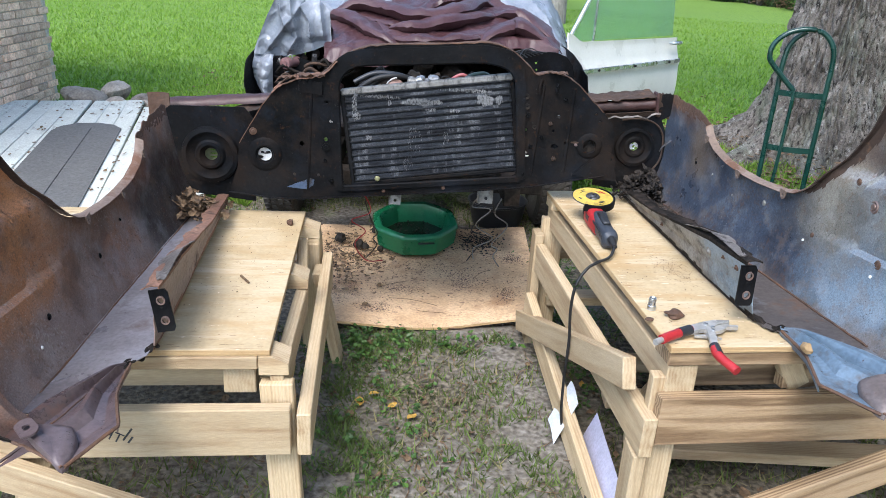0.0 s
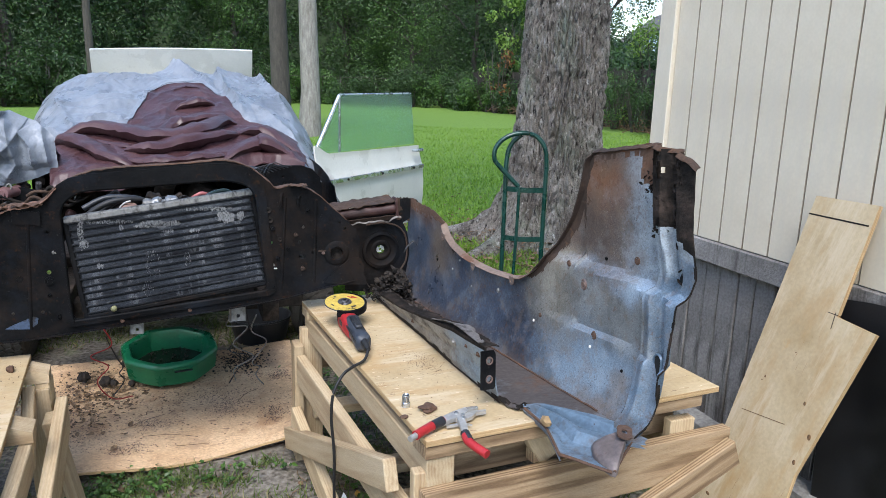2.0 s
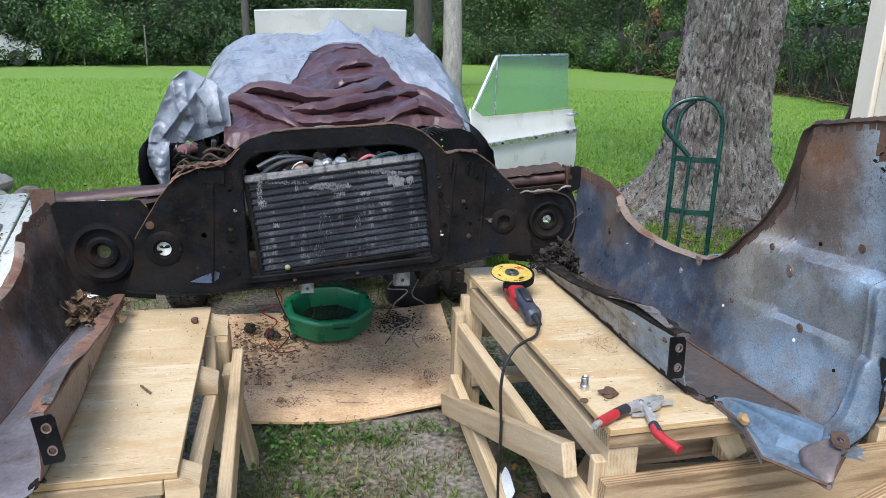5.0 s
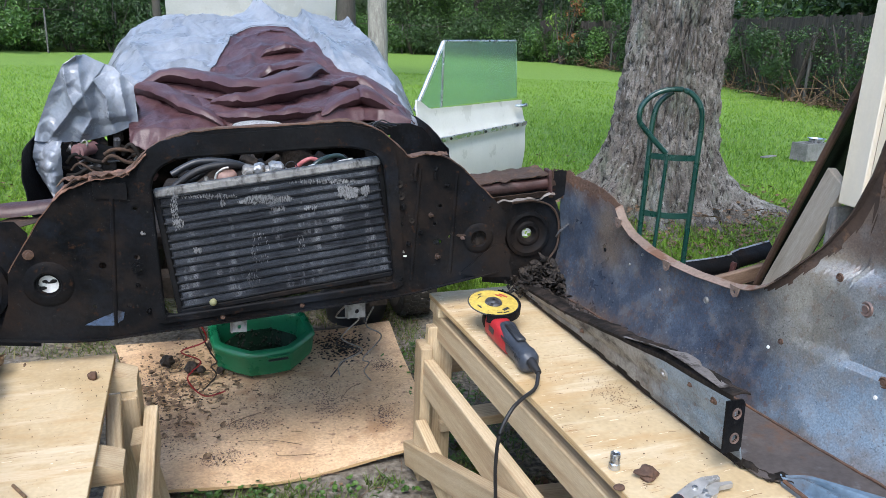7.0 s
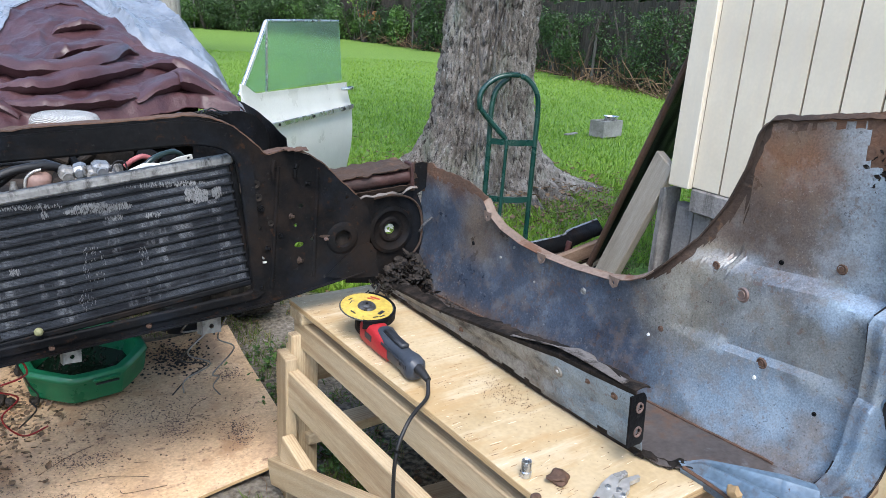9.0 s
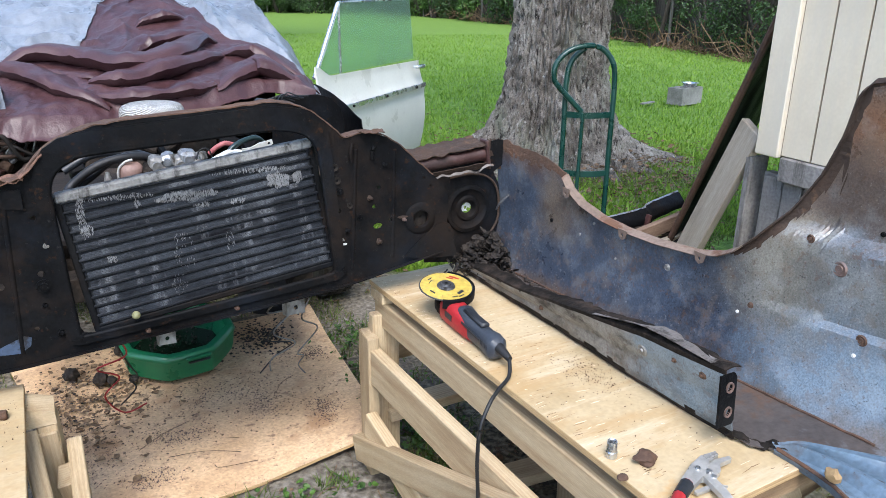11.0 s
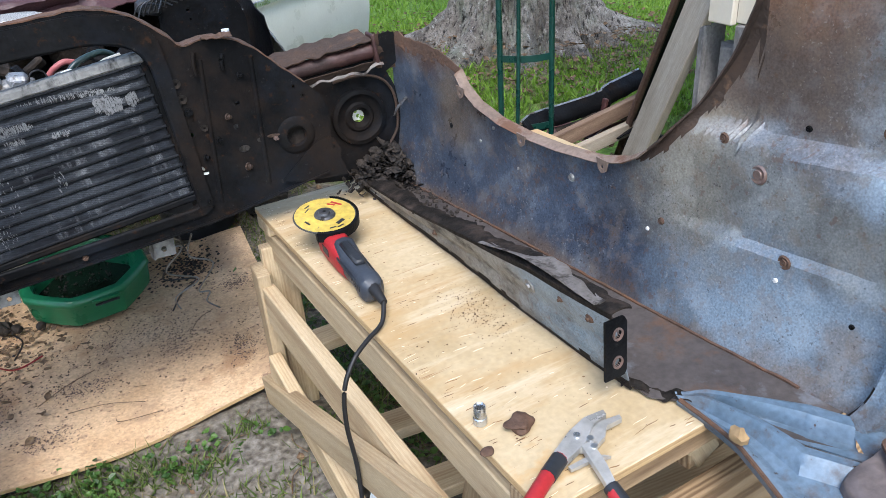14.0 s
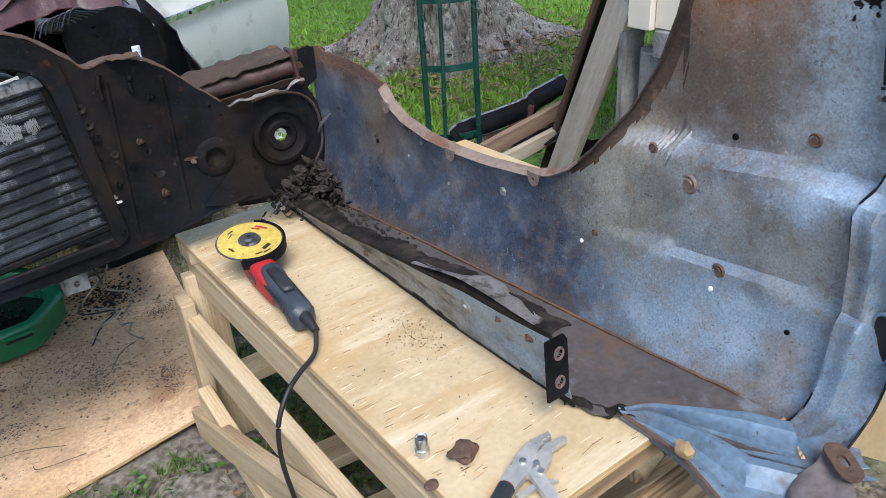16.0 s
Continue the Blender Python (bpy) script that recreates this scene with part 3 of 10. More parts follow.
def build_grass():
    rng = random.Random(11)
    lawn, thin, dry = [], [], []
    for _ in range(270000):
        # denser towards the yard, thinning away from it
        d = 4.6 + 22 * rng.random() ** 1.7
        a = rng.uniform(-42, 56)
        x, y = 0.3 + d * math.sin(radians(a)), d * math.cos(radians(a))
        if y + 1.1 * fbm(x * 0.9, y * 0.9, 7) < 4.6 or (x < -3.0 and y < 7.1) or (x > 2.35 and y < 2.9):
            continue
        if -0.85 < x < 1.2 and 3.6 < y < 8:
            continue
        if math.hypot(x - 3.85, y - 6.3) < 1.1 + 0.5 * fbm(x * 1.5, y * 1.5) and rng.random() < 0.55:
            continue
        (lawn if rng.random() > 0.06 else dry).append((x, y, ground_height(x, y) - 0.004))
    for _ in range(130000):
        x, y = rng.uniform(-2.2, 4.6), rng.uniform(0.2, 6.4)
        if x > 2.3 and y < 2.9:
            continue
        dens = fbm(x * 1.9 + 4, y * 1.9, 2.0) + 0.35 * fbm(x * 7, y * 7, 1.0)
        if dens < 0.10 - 0.10 * step(y, 2.6, 5) - 0.12 * step(abs(x - 0.42), 0.25, 0.9):
            continue
        if -0.42 < x < 0.84 and 2.85 < y < 4.2:
            continue
        (thin if rng.random() > 0.35 else dry).append((x, y, ground_height(x, y) - 0.003))
    blades("lawn_grass", lawn, GRASS, 0.060, 0.010, "short bright green lawn grass", "grass", 0.7)
    for _ in range(8000):
        # dense tufts against the sheet and the bench feet
        cx, cy, sx, sy = rng.choice(((-0.02, 2.45, 0.10, 0.22), (0.02, 2.15, 0.10, 0.20), (0.92, 2.9, 0.06, 0.5), (0.35, 2.76, 0.35, 0.05), (0.55, 2.05, 0.10, 0.25), (0.0, 1.7, 0.10, 0.3)))
        x, y = rng.gauss(cx, sx), rng.gauss(cy, sy)
        if -0.15 < x < 0.82 and y > 2.86 or fbm(x * 6, y * 6, 3.0) < -0.08:
            continue
        thin.append((x, y, ground_height(x, y) - 0.003))
    blades("yard_grass", thin, YARD_GREEN, 0.042, 0.0034, "thin trampled green grass on dirt", "grass", 0.9)
    blades("dry_grass", dry, GRASS_DRY, 0.035, 0.0035, "dry straw-coloured grass blades", "grass", 1.2)


build_grass()


def leaf_bm(bm, m, s, rng):
    """A curled dead leaf: a few quads round a bent midrib."""
    rows = []
    for i, wd in enumerate((0.05, 0.38, 0.5, 0.36, 0.04)):
        y = (i / 4 - 0.5) * 1.4
        z = 0.25 * (i / 4 - 0.5) ** 2 + rng.uniform(-0.05, 0.05)
        rows.append([bm.verts.new(m @ Vector((sx * wd * s, y * s, (z + abs(sx) * rng.uniform(0.02, 0.22)) * s))) for sx in (-1, 0, 1)])
    for a, b in zip(rows, rows[1:]):
        for k in range(2):
            bm.faces.new((a[k], a[k + 1], b[k + 1], b[k]))


def scatter_leaves():
    rng = random.Random(3)
    bm = bmesh.new()
    for _ in range(1900):
        x, y = rng.uniform(-2.4, 5.2), rng.uniform(0.6, 9.5)
        if (-0.42 < x < 0.84 and 2.8 < y < 4.2) or (x > 2.3 and y < 2.95):
            continue
        s = rng.uniform(0.012, 0.034)
        leaf_bm(bm, pose(x, y, ground_height(x, y) + 0.012 + 0.03 * step(y, 4.5, 6), rng.uniform(-25, 25), rng.uniform(-25, 25), rng.uniform(0, 360)), s, rng)
    tagged(part("fallen_leaves", bm, LEAF_LITTER), "small dry brown leaves strewn on dirt and grass", "leaves", kind="stuff")
    bm = bmesh.new()
    for _ in range(1500):
        a, d = rng.uniform(0, 6.28), rng.gauss(1.15, 0.45)
        x, y = 3.8 + d * math.cos(a), 6.35 + d * math.sin(a)
        leaf_bm(bm, pose(x, y, ground_height(x, y) + 0.02 + 0.10 * math.exp(-max(0.0, d - 0.7) / 0.25), rng.uniform(-25, 25), rng.uniform(-25, 25), rng.uniform(0, 360)), rng.uniform(0.018, 0.045), rng)
    tagged(part("oak_litter", bm, LEAF_LITTER), "brown leaf litter round the foot of the big tree", "leaves", kind="stuff")
    bm = bmesh.new()
    for cx, cy in ((0.07, 2.35), (0.02, 2.30), (0.14, 2.28), (0.21, 2.21), (0.16, 1.75), (0.86, 2.45), (0.33, 1.55)):
        leaf_bm(bm, pose(cx, cy, 0.02, 8, 10, rng.uniform(0, 360)), rng.uniform(0.022, 0.04), rng)
    tagged(part("yellow_leaves", bm, YELLOW_LEAF), "yellowed leaves lying on the dirt", "leaves", kind="stuff")


scatter_leaves()


def scatter_bits():
    """Crumbs, chips and twigs on the trodden dirt, and low broad-leaved weeds at the edges."""
    rng = random.Random(27)
    bm = bmesh.new()
    for _ in range(3200):
        x, y = rng.gauss(0.35, 0.75), rng.uniform(0.7, 3.4)
        if (-0.30 < x < 0.84 and y > 2.85) or fbm(x * 2.2, y * 2.2, 5.0) < -0.05 or x > 2.1:
            continue
        leaf_bm(bm, pose(x, y, ground_height(x, y) + 0.006, rng.uniform(-30, 30), rng.uniform(-30, 30), rng.uniform(0, 360)), rng.uniform(0.004, 0.013), rng)
    tagged(part("leaf_chips", bm, LEAF_LITTER), "crumbled brown leaf chips trodden into the dirt", "debris", kind="stuff")
    bm = bmesh.new()
    for _ in range(170):
        x, y, a, l = rng.gauss(0.35, 0.6), rng.uniform(0.9, 2.9), rng.uniform(0, 6.28), rng.uniform(0.03, 0.12)
        z = ground_height(x, y) + 0.006
        tube(bm, smooth_path([Vector((x, y, z)), Vector((x + 0.5 * l * math.cos(a), y + 0.5 * l * math.sin(a), z + 0.006)), Vector((x + l * math.cos(a + 0.3), y + l * math.sin(a + 0.3), z))], 3), rng.uniform(0.0009, 0.0022), 4)
    tagged(part("ground_twigs", bm, LEAF_LITTER), "thin dry twigs on the dirt", "twigs", kind="stuff")
    bm = bmesh.new()
    for _ in range(420):
        k = rng.random()
        if k < 0.45:
            x, y = rng.gauss(0.93, 0.07), rng.uniform(2.3, 3.9)
        elif k < 0.65:
            x, y = rng.gauss(-0.02, 0.12), rng.gauss(2.70, 0.10)
        elif k < 0.8:
            x, y = rng.gauss(0.30, 0.30), rng.gauss(2.74, 0.05)
        else:
            x, y = rng.gauss(0.1, 0.12), rng.uniform(1.2, 2.6)
        z = ground_height(x, y)
        for q in range(rng.randint(2, 5)):
            a = rng.uniform(0, 360)
            leaf_bm(bm, pose(x + rng.gauss(0, 0.012), y + rng.gauss(0, 0.012), z + rng.uniform(0.008, 0.045), rng.uniform(-35, 35), rng.uniform(-35, 35), a), rng.uniform(0.008, 0.020), rng)
    tagged(part("low_weeds", bm, LEAF_MID), "low broad-leaved green weeds at the plywood edge", "weeds", kind="stuff")


scatter_bits()

# ---- shed with cream siding over a weathered board skirt ----
WX, CORNER = 2.35, 2.90


def build_shed():
    far, near = CORNER, -3.6
    bm = bmesh.new()
    # body of the wall, openings none
    box(bm, (0.10, far - near - 0.01, 2.75), Matrix.Translation((WX + 0.062, (far + near) / 2, 0.93 + 1.375)))
    box(bm, (3.0, 0.10, 2.75), Matrix.Translation((WX + 1.62, far - 0.062, 0.93 + 1.375)))
    wall = tagged(part("wall_shed", bm, GROOVE), "cream painted vertical board siding of a shed", "wall", kind="structure")
    # siding planks with grooves between them; plank sides coloured darker for groove shade
    y = far - 0.105
    k = 0
    bmp = bmesh.new()
    box(bmp, (0.016, 0.1275, 2.75), Matrix.Translation((0, 0, 0)), 0.0012)
    for f in bmp.faces:
        f.normal_update()
        if abs(f.normal.y) > 0.3:
            f.material_index = 1
    plank = mesh_from("siding_board", bmp, [CREAM, GROOVE])
    while y > near + 0.1:
        ob = new("siding_board", plank)
        ob.parent = wall
        ob.matrix_basis = Matrix.Translation((WX + 0.004, y - 0.066, 0.935 + 1.375))
        y -= 0.133
        k += 1
    bm = bmesh.new()
    box(bm, (0.026, 0.105, 2.78), Matrix.Translation((WX - 0.011, far - 0.052, 0.93 + 1.385)), 0.004)
    box(bm, (0.105, 0.024, 2.78), Matrix.Translation((WX + 0.052, far + 0.010, 0.93 + 1.385)), 0.004)
    tagged(part("corner_trim", bm, CREAM), "cream painted corner board of the shed", "trim", kind="structure")
    # band, skirt boards, footing
    bm = bmesh.new()
    box(bm, (0.028, far - near - 0.12, 0.092), Matrix.Translation((WX - 0.004, (far + near) / 2 - 0.055, 0.885)), 0.005)
    tagged(part("skirt_band", bm, GREY_BOARD), "horizontal weathered grey trim board under the siding", "trim", kind="structure")
    bm = bmesh.new()
    box(bm, (0.04, far - near - 0.02, 0.66), Matrix.Translation((WX + 0.06, (far + near) / 2, 0.52)))
    box(bm, (3.0, 0.04, 0.72), Matrix.Translation((WX + 1.6, far - 0.04, 0.55)))
    skirt = tagged(part("wall_skirt", bm, GREY_BOARD), "weathered grey vertical skirt boards under the shed", "wall", kind="structure")
    rng = random.Random(8)
    y = far - 0.02
    while y > near:
        w = rng.uniform(0.085, 0.14)
        bm = bmesh.new()
        box(bm, (0.018, w - 0.007, 0.70), None, 0.003)
        part("skirt_board", bm, GREY_BOARD, skirt, at=pose(WX + 0.028 + rng.uniform(-0.004, 0.004), y - w / 2, 0.505 + rng.uniform(-0.02, 0.0), 0, 0, rng.uniform(-0.7, 0.7)))
        y -= w
    bm = bmesh.new()
    for i in range(17):
        box(bm, (0.20 + 0.02 * rng.random(), 0.385, 0.19 + 0.02 * rng.random()), Matrix.Translation((WX + 0.02 + 0.02 * rng.random(), far - 0.2 - i * 0.395, 0.075)), 0.012)
    tagged(part("footing", bm, CONCRETE), "rough concrete footing along the shed", "footing", kind="structure")
    bm = bmesh.new()
    box(bm, (3.7, far - near + 0.5, 0.08), pose(WX + 1.5, (far + near) / 2, 3.72, 0, 6, 0))
    tagged(part("roof_shed", bm, ROOF_GREY), "low shed roof", "roof", kind="structure")


build_shed()


# ---- brick house ----
BX, BY = -3.35, 7.45


def build_brick_house():
    bm = bmesh.new()
    box(bm, (0.22, BY - 3.2, 3.2), Matrix.Translation((BX - 0.122, (BY + 3.18) / 2, 1.6)))
    box(bm, (4.6, 0.22, 3.2), Matrix.Translation((BX - 2.42, BY - 0.122, 1.6)))
    wall = tagged(part("wall_brick_house", bm, MORTAR), "tan and pink brick house wall", "wall", kind="structure")
    bmp = bmesh.new()
    box(bmp, (0.022, 0.192, 0.058), None, 0.003)
    br = mesh_from("brick", bmp, BRICK)
    rng = random.Random(4)
    n = 0
    for row in range(19):
        for i in range(15):
            y = BY - 0.10 - i * 0.203 - (0.10 if row % 2 else 0)
            z = 0.045 + row * 0.0675
            ob = new("brick", br)
            ob.parent = wall
            ob.matrix_basis = Matrix.Translation((BX - 0.006 + rng.uniform(-0.003, 0.003), y, z))
            n += 1
    # the rest of the face, joined
    bm = bmesh.new()
    for row in range(46):
        for i in range(20):
            if row < 19 and i < 15:
                continue
            y = BY - 0.10 - i * 0.203 - (0.10 if row % 2 else 0)
            box(bm, (0.022, 0.192, 0.058), Matrix.Translation((BX - 0.006, y, 0.045 + row * 0.0675)))
    o = part("brickwork", bm, BRICK, wall)
    o["kind"] = "stuff"
    bm = bmesh.new()
    box(bm, (5.2, BY - 2.4, 0.15), pose(BX - 2.4, (BY + 3.0) / 2, 3.3, 0, -4, 0))
    tagged(part("roof_brick_house", bm, ROOF_GREY), "low grey roof of the brick house", "roof", kind="structure")


# ---- low white-painted deck by the brick wall ----
def build_deck():
    deck = thing("deck", "low wooden deck with chalky white paint, littered with leaves", "deck", kind="structure")
    ang = 14.0
    base = pose(-2.15, 4.9, 0.0, 0, 0, ang)
    for i in range(13):
        bm = bmesh.new()
        box(bm, (0.138, 3.9 if i < 9 else 3.3, 0.03), None, 0.004)
        part("deck_board", bm, DECK_PAINT, deck, at=base @ pose(-0.92 + i * 0.147, 0.0, 0.135 + 0.002 * (i % 3), 0, 0, 0.25 * ((i * 7) % 3 - 1)))
    for yy in (-1.7, 0, 1.7):
        beam(deck, "joist", base @ Vector((-0.95, yy, 0.06)), base @ Vector((0.9, yy, 0.06)), 0.05, 0.12, GREY_BOARD)
    bm = bmesh.new()
    out = [(-0.24, -1.35), (0.24, -1.35), (0.24, 1.0), (0.17, 1.13), (0.05, 1.2), (-0.1, 1.2), (-0.2, 1.1), (-0.24, 0.95)]
    plate(bm, out, (), 0.008)
    box(bm, (0.014, 2.3, 0.006), Matrix.Translation((0.02, -0.15, 0.010)))
    tagged(part("grey_floor_sheet", bm, GREY_SHEET, at=base @ pose(0.02, -0.25, 0.158)), "flat grey sheet with a seam lying on the deck", "sheet")
    rng = random.Random(6)
    bm = bmesh.new()
    for _ in range(230):
        lane = rng.choice((-0.26, 0.3, 0.33, 0.62, -0.7, 0.05))
        p = base @ Vector((lane + rng.gauss(0, 0.05), rng.uniform(-1.9, 1.9), 0.160))
        leaf_bm(bm, pose(p.x, p.y, p.z, rng.uniform(-20, 20), rng.uniform(-20, 20), rng.uniform(0, 360)), rng.uniform(0.012, 0.026), rng)
    tagged(part("deck_leaves", bm, LEAF_LITTER), "dark dead leaves strewn over the deck", "leaves", kind="stuff")


def rock(name, p, s, seed, label):
    bm = bmesh.new()
    bmesh.ops.create_icosphere(bm, subdivisions=3, radius=1.0)
    for v in bm.verts:
        q = v.co * 1.1 + Vector((seed * 5.3, seed * 2.1, 0))
        k = 1 + 0.28 * noise.noise(q) + 0.10 * noise.noise(q * 3)
        v.co = Vector((v.co.x * s[0] * k, v.co.y * s[1] * k, v.co.z * s[2] * k))
    return tagged(part(name, bm, ROCK, smooth=30, at=pose(p[0], p[1], p[2], seed * 9 % 20, seed * 7 % 15, seed * 50)), label, "stone", group="stones by the brick corner")


build_deck()
for i, (x, y, z, s) in enumerate(((-2.85, 6.95, 0.12, 0.15), (-2.55, 6.85, 0.09, 0.11), (-2.35, 6.95, 0.07, 0.09), (-2.15, 7.0, 0.05, 0.07), (-2.7, 7.2, 0.16, 0.13), (-1.9, 6.9, 0.05, 0.075), (-2.45, 7.2, 0.07, 0.10), (-3.05, 7.2, 0.10, 0.12))):
    rock("stone", (x, y, z), (s * 1.2, s, s * 0.72), i + 1, "rough brown field stone beside the deck")


# ---- the big oak ----
def build_oak():
    oak = thing("oak_tree", "large old tree with grey furrowed bark and spreading roots", "tree", at=Matrix.Translation((3.82, 6.50, 0)))
    bm = bmesh.new()
    seg, rows = 300, 300
    rings = []
    for j in range(rows + 1):
        t = j / rows
        z = -0.12 + 3.0 * t / 0.86 if t < 0.86 else 2.88 + (t - 0.86) / 0.14 * 3.7
        r0 = 0.40 + 0.06 * math.exp(-z / 1.5) + 0.20 * math.exp(-max(z, 0) / 0.40) - 0.008 * z
        ring = []
        for k in range(seg):
            a = 2 * math.pi * k / seg
            # buttress roots
            flare = sum(math.exp(-(((a - c + math.pi) % (2 * math.pi) - math.pi) / w) ** 2) * s for c, w, s in (
                (-0.30, 0.17, 1.2), (-0.85, 0.13, 0.45), (-1.45, 0.16, 0.40), (-2.1, 0.14, 0.5), (-2.75, 0.17, 1.0), (2.55, 0.25, 1.1), (0.6, 0.3, 0.8), (1.6, 0.3, 0.7)))
            r = r0 + flare * 0.80 * math.exp(-max(z + 0.05, 0) / 0.16) + flare * 0.05 * math.exp(-max(z, 0) / 0.7)
            bx, by = math.cos(a), math.sin(a)
            q = Vector((bx * 4.6, by * 4.6, z * 1.25))
            q += 0.35 * noise.noise_vector(q * 0.9)
            ridge = abs(noise.noise(Vector((q.x * 2.1, q.y * 2.1, q.z * 1.0))))
            dist = noise.voronoi(Vector((q.x * 2.3, q.y * 2.3, z * 6.0 + 0.6 * q.x + 0.5 * noise.noise(q * 2.0))))[0]
            fine = noise.noise(Vector((bx * 26, by * 26, z * 11)))
            r += 0.034 * min(1, ridge * 3.2) + 0.036 * min(1.0, (dist[1] - dist[0]) * 2.2) + 0.010 * fine - 0.058 + 0.02 * noise.noise(Vector((bx * 1.5, by * 1.5, z * 0.8)))
            ring.append(bm.verts.new((r * bx + 0.012 * z * z * 0.3, r * by, z)))
        rings.append(ring)
    for a, b in zip(rings, rings[1:]):
        for k in range(seg):
            bm.faces.new((a[k], a[(k + 1) % seg], b[(k + 1) % seg], b[k]))
    part("trunk", bm, BARK, oak)
    # limbs and crown above the view
    rng = random.Random(2)
    for k in range(5):
        a = k * 1.26 + 0.4
        bm = bmesh.new()
        p = [Vector((0.1, 0, 5.6)) + Vector((math.cos(a) * d, math.sin(a) * d, d * 0.75 + 0.12 * d * rng.random())) for d in (0, 0.8, 1.8, 3.0, 4.2)]
        tube(bm, smooth_path(p, 4), 0.2, 10, radii=[0.30 - 0.26 * i / 16 for i in range(17)])
        part("limb", bm, BARK, oak)
    vs, fs = [], []
    for c in range(46):
        a, d = rng.uniform(0, 6.28), rng.uniform(1.0, 5.6)
        c0 = Vector((math.cos(a) * d, math.sin(a) * d, rng.uniform(7.0, 10.5)))
        for _ in range(120):
            p = c0 + Vector((rng.gauss(0, 0.7), rng.gauss(0, 0.7), rng.gauss(0, 0.5)))
            u = Vector((rng.gauss(0, 1), rng.gauss(0, 1), rng.gauss(0, 0.5))).normalized() * 0.11
            w = u.cross(Vector((rng.gauss(0, 1), rng.gauss(0, 1), 1)).normalized()) * 0.6
            i0 = len(vs)
            vs += [tuple(p - u), tuple(p + w), tuple(p + u), tuple(p - w)]
            fs.append((i0, i0 + 1, i0 + 2, i0 + 3))
    raw_object("crown", vs, fs, LEAF_MID, oak, "high leafy green crown")


build_oak()


# ---- trees, shrubs and fences round the lawn ----
def foliage(rng, clumps, leaf, per, spread):
    """Leaf quads gathered in clumps: (place, radius)."""
    vs, fs = [], []
    for c, r in clumps:
        for _ in range(per):
            d = Vector((rng.gauss(0, 1), rng.gauss(0, 1), rng.gauss(0, 0.8)))
            p = Vector(c) + d.normalized() * r * (0.55 + 0.5 * rng.random() ** 0.5) * spread
            out = (d.normalized() + Vector((0, 0, 0.35)) + 0.6 * Vector((rng.gauss(0, 1), rng.gauss(0, 1), rng.gauss(0, 1)))).normalized()
            u = out.cross(Vector((rng.gauss(0, 1), rng.gauss(0, 1), rng.gauss(0, 1)))).normalized() * leaf * rng.uniform(0.6, 1.4)
            w = out.cross(u).normalized() * leaf * rng.uniform(0.35, 0.6)
            i0 = len(vs)
            vs += [tuple(p - u), tuple(p + w + out * leaf * 0.15), tuple(p + u), tuple(p - w + out * leaf * 0.15)]
            fs.append((i0, i0 + 1, i0 + 2, i0 + 3))
    return vs, fs


def tree(name, x, y, h, r, mat, leaf=0.13, per=70, trunk_r=0.16, label="", seed=1, low=0.25, bark=None, clumps=26):
    rng = random.Random(seed)
    t = thing(name, label, "tree", group="trees behind the lawn", at=Matrix.Translation((x, y, 0)))
    bm = bmesh.new()
    bend = [Vector((0.25 * trunk_r * i * rng.uniform(-1, 1), 0.2 * trunk_r * i * rng.uniform(-1, 1), h * 0.8 * i / 6 - 0.1)) for i in range(7)]
    tube(bm, bend, trunk_r, 10, radii=[trunk_r * (1.25 - 0.15 * i) for i in range(7)])
    for k in range(5):
        a = rng.uniform(0, 6.28)
        z0 = h * rng.uniform(0.35, 0.65)
        tube(bm, [(0, 0, z0), (math.cos(a) * r * 0.4, math.sin(a) * r * 0.4, z0 + h * 0.12), (math.cos(a) * r * 0.8, math.sin(a) * r * 0.8, z0 + h * 0.2)], trunk_r * 0.3, 6, radii=[trunk_r * 0.45, trunk_r * 0.3, trunk_r * 0.12])
    part("trunk", bm, bark or DARK_BARK, t, smooth=60)
    cl = []
    for _ in range(clumps):
        a, d = rng.uniform(0, 6.28), r * rng.random() ** 0.6
        z = h * rng.uniform(low, 1.0)
        cl.append(((math.cos(a) * d, math.sin(a) * d, z), r * rng.uniform(0.22, 0.42)))
    vs, fs = foliage(rng, cl, leaf, per, 1.0)
    raw_object("crown", vs, fs, mat, t)
    return t


def shrub(x, y, h, r, mat, leaf, per, seed, label, clumps=20):
    rng = random.Random(seed)
    t = thing("shrub", label, "shrub", group="shrubs along the fence", at=Matrix.Translation((x, y, 0)))
    bm = bmesh.new()
    for k in range(6):
        a = rng.uniform(0, 6.28)
        tube(bm, [(0.1 * math.cos(a), 0.1 * math.sin(a), -0.05), (r * 0.35 * math.cos(a), r * 0.35 * math.sin(a), h * 0.45), (r * 0.6 * math.cos(a), r * 0.6 * math.sin(a), h * 0.85)], 0.03, 5, radii=[0.04, 0.028, 0.012])
    part("branchwork", bm, DARK_BARK, t)
    cl = []
    for _ in range(clumps):
        a, d = rng.uniform(0, 6.28), r * rng.random() ** 0.6
        cl.append(((math.cos(a) * d, math.sin(a) * d, h * rng.uniform(0.10, 0.95) * (1 - 0.25 * d / r)), r * rng.uniform(0.22, 0.4)))
    vs, fs = foliage(rng, cl, leaf, per, 1.0)
    raw_object("foliage", vs, fs, mat, t)
    return t


REACH = [(-52, 30.0), (-16, 36.0), (-9, 36.5), (-2, 42.0), (6, 48.0), (20, 49.0), (25, 41.0), (30, 34.5), (35, 28.5), (40, 23.0), (45, 19.5), (60, 16.0)]


def lawn_edge(deg, beyond=0.0):
    """A place on the border of the lawn at a bearing from the yard, or so far behind it."""
    d = interp(deg, REACH) + beyond
    return 0.2 + d * math.sin(radians(deg)), d * math.cos(radians(deg))


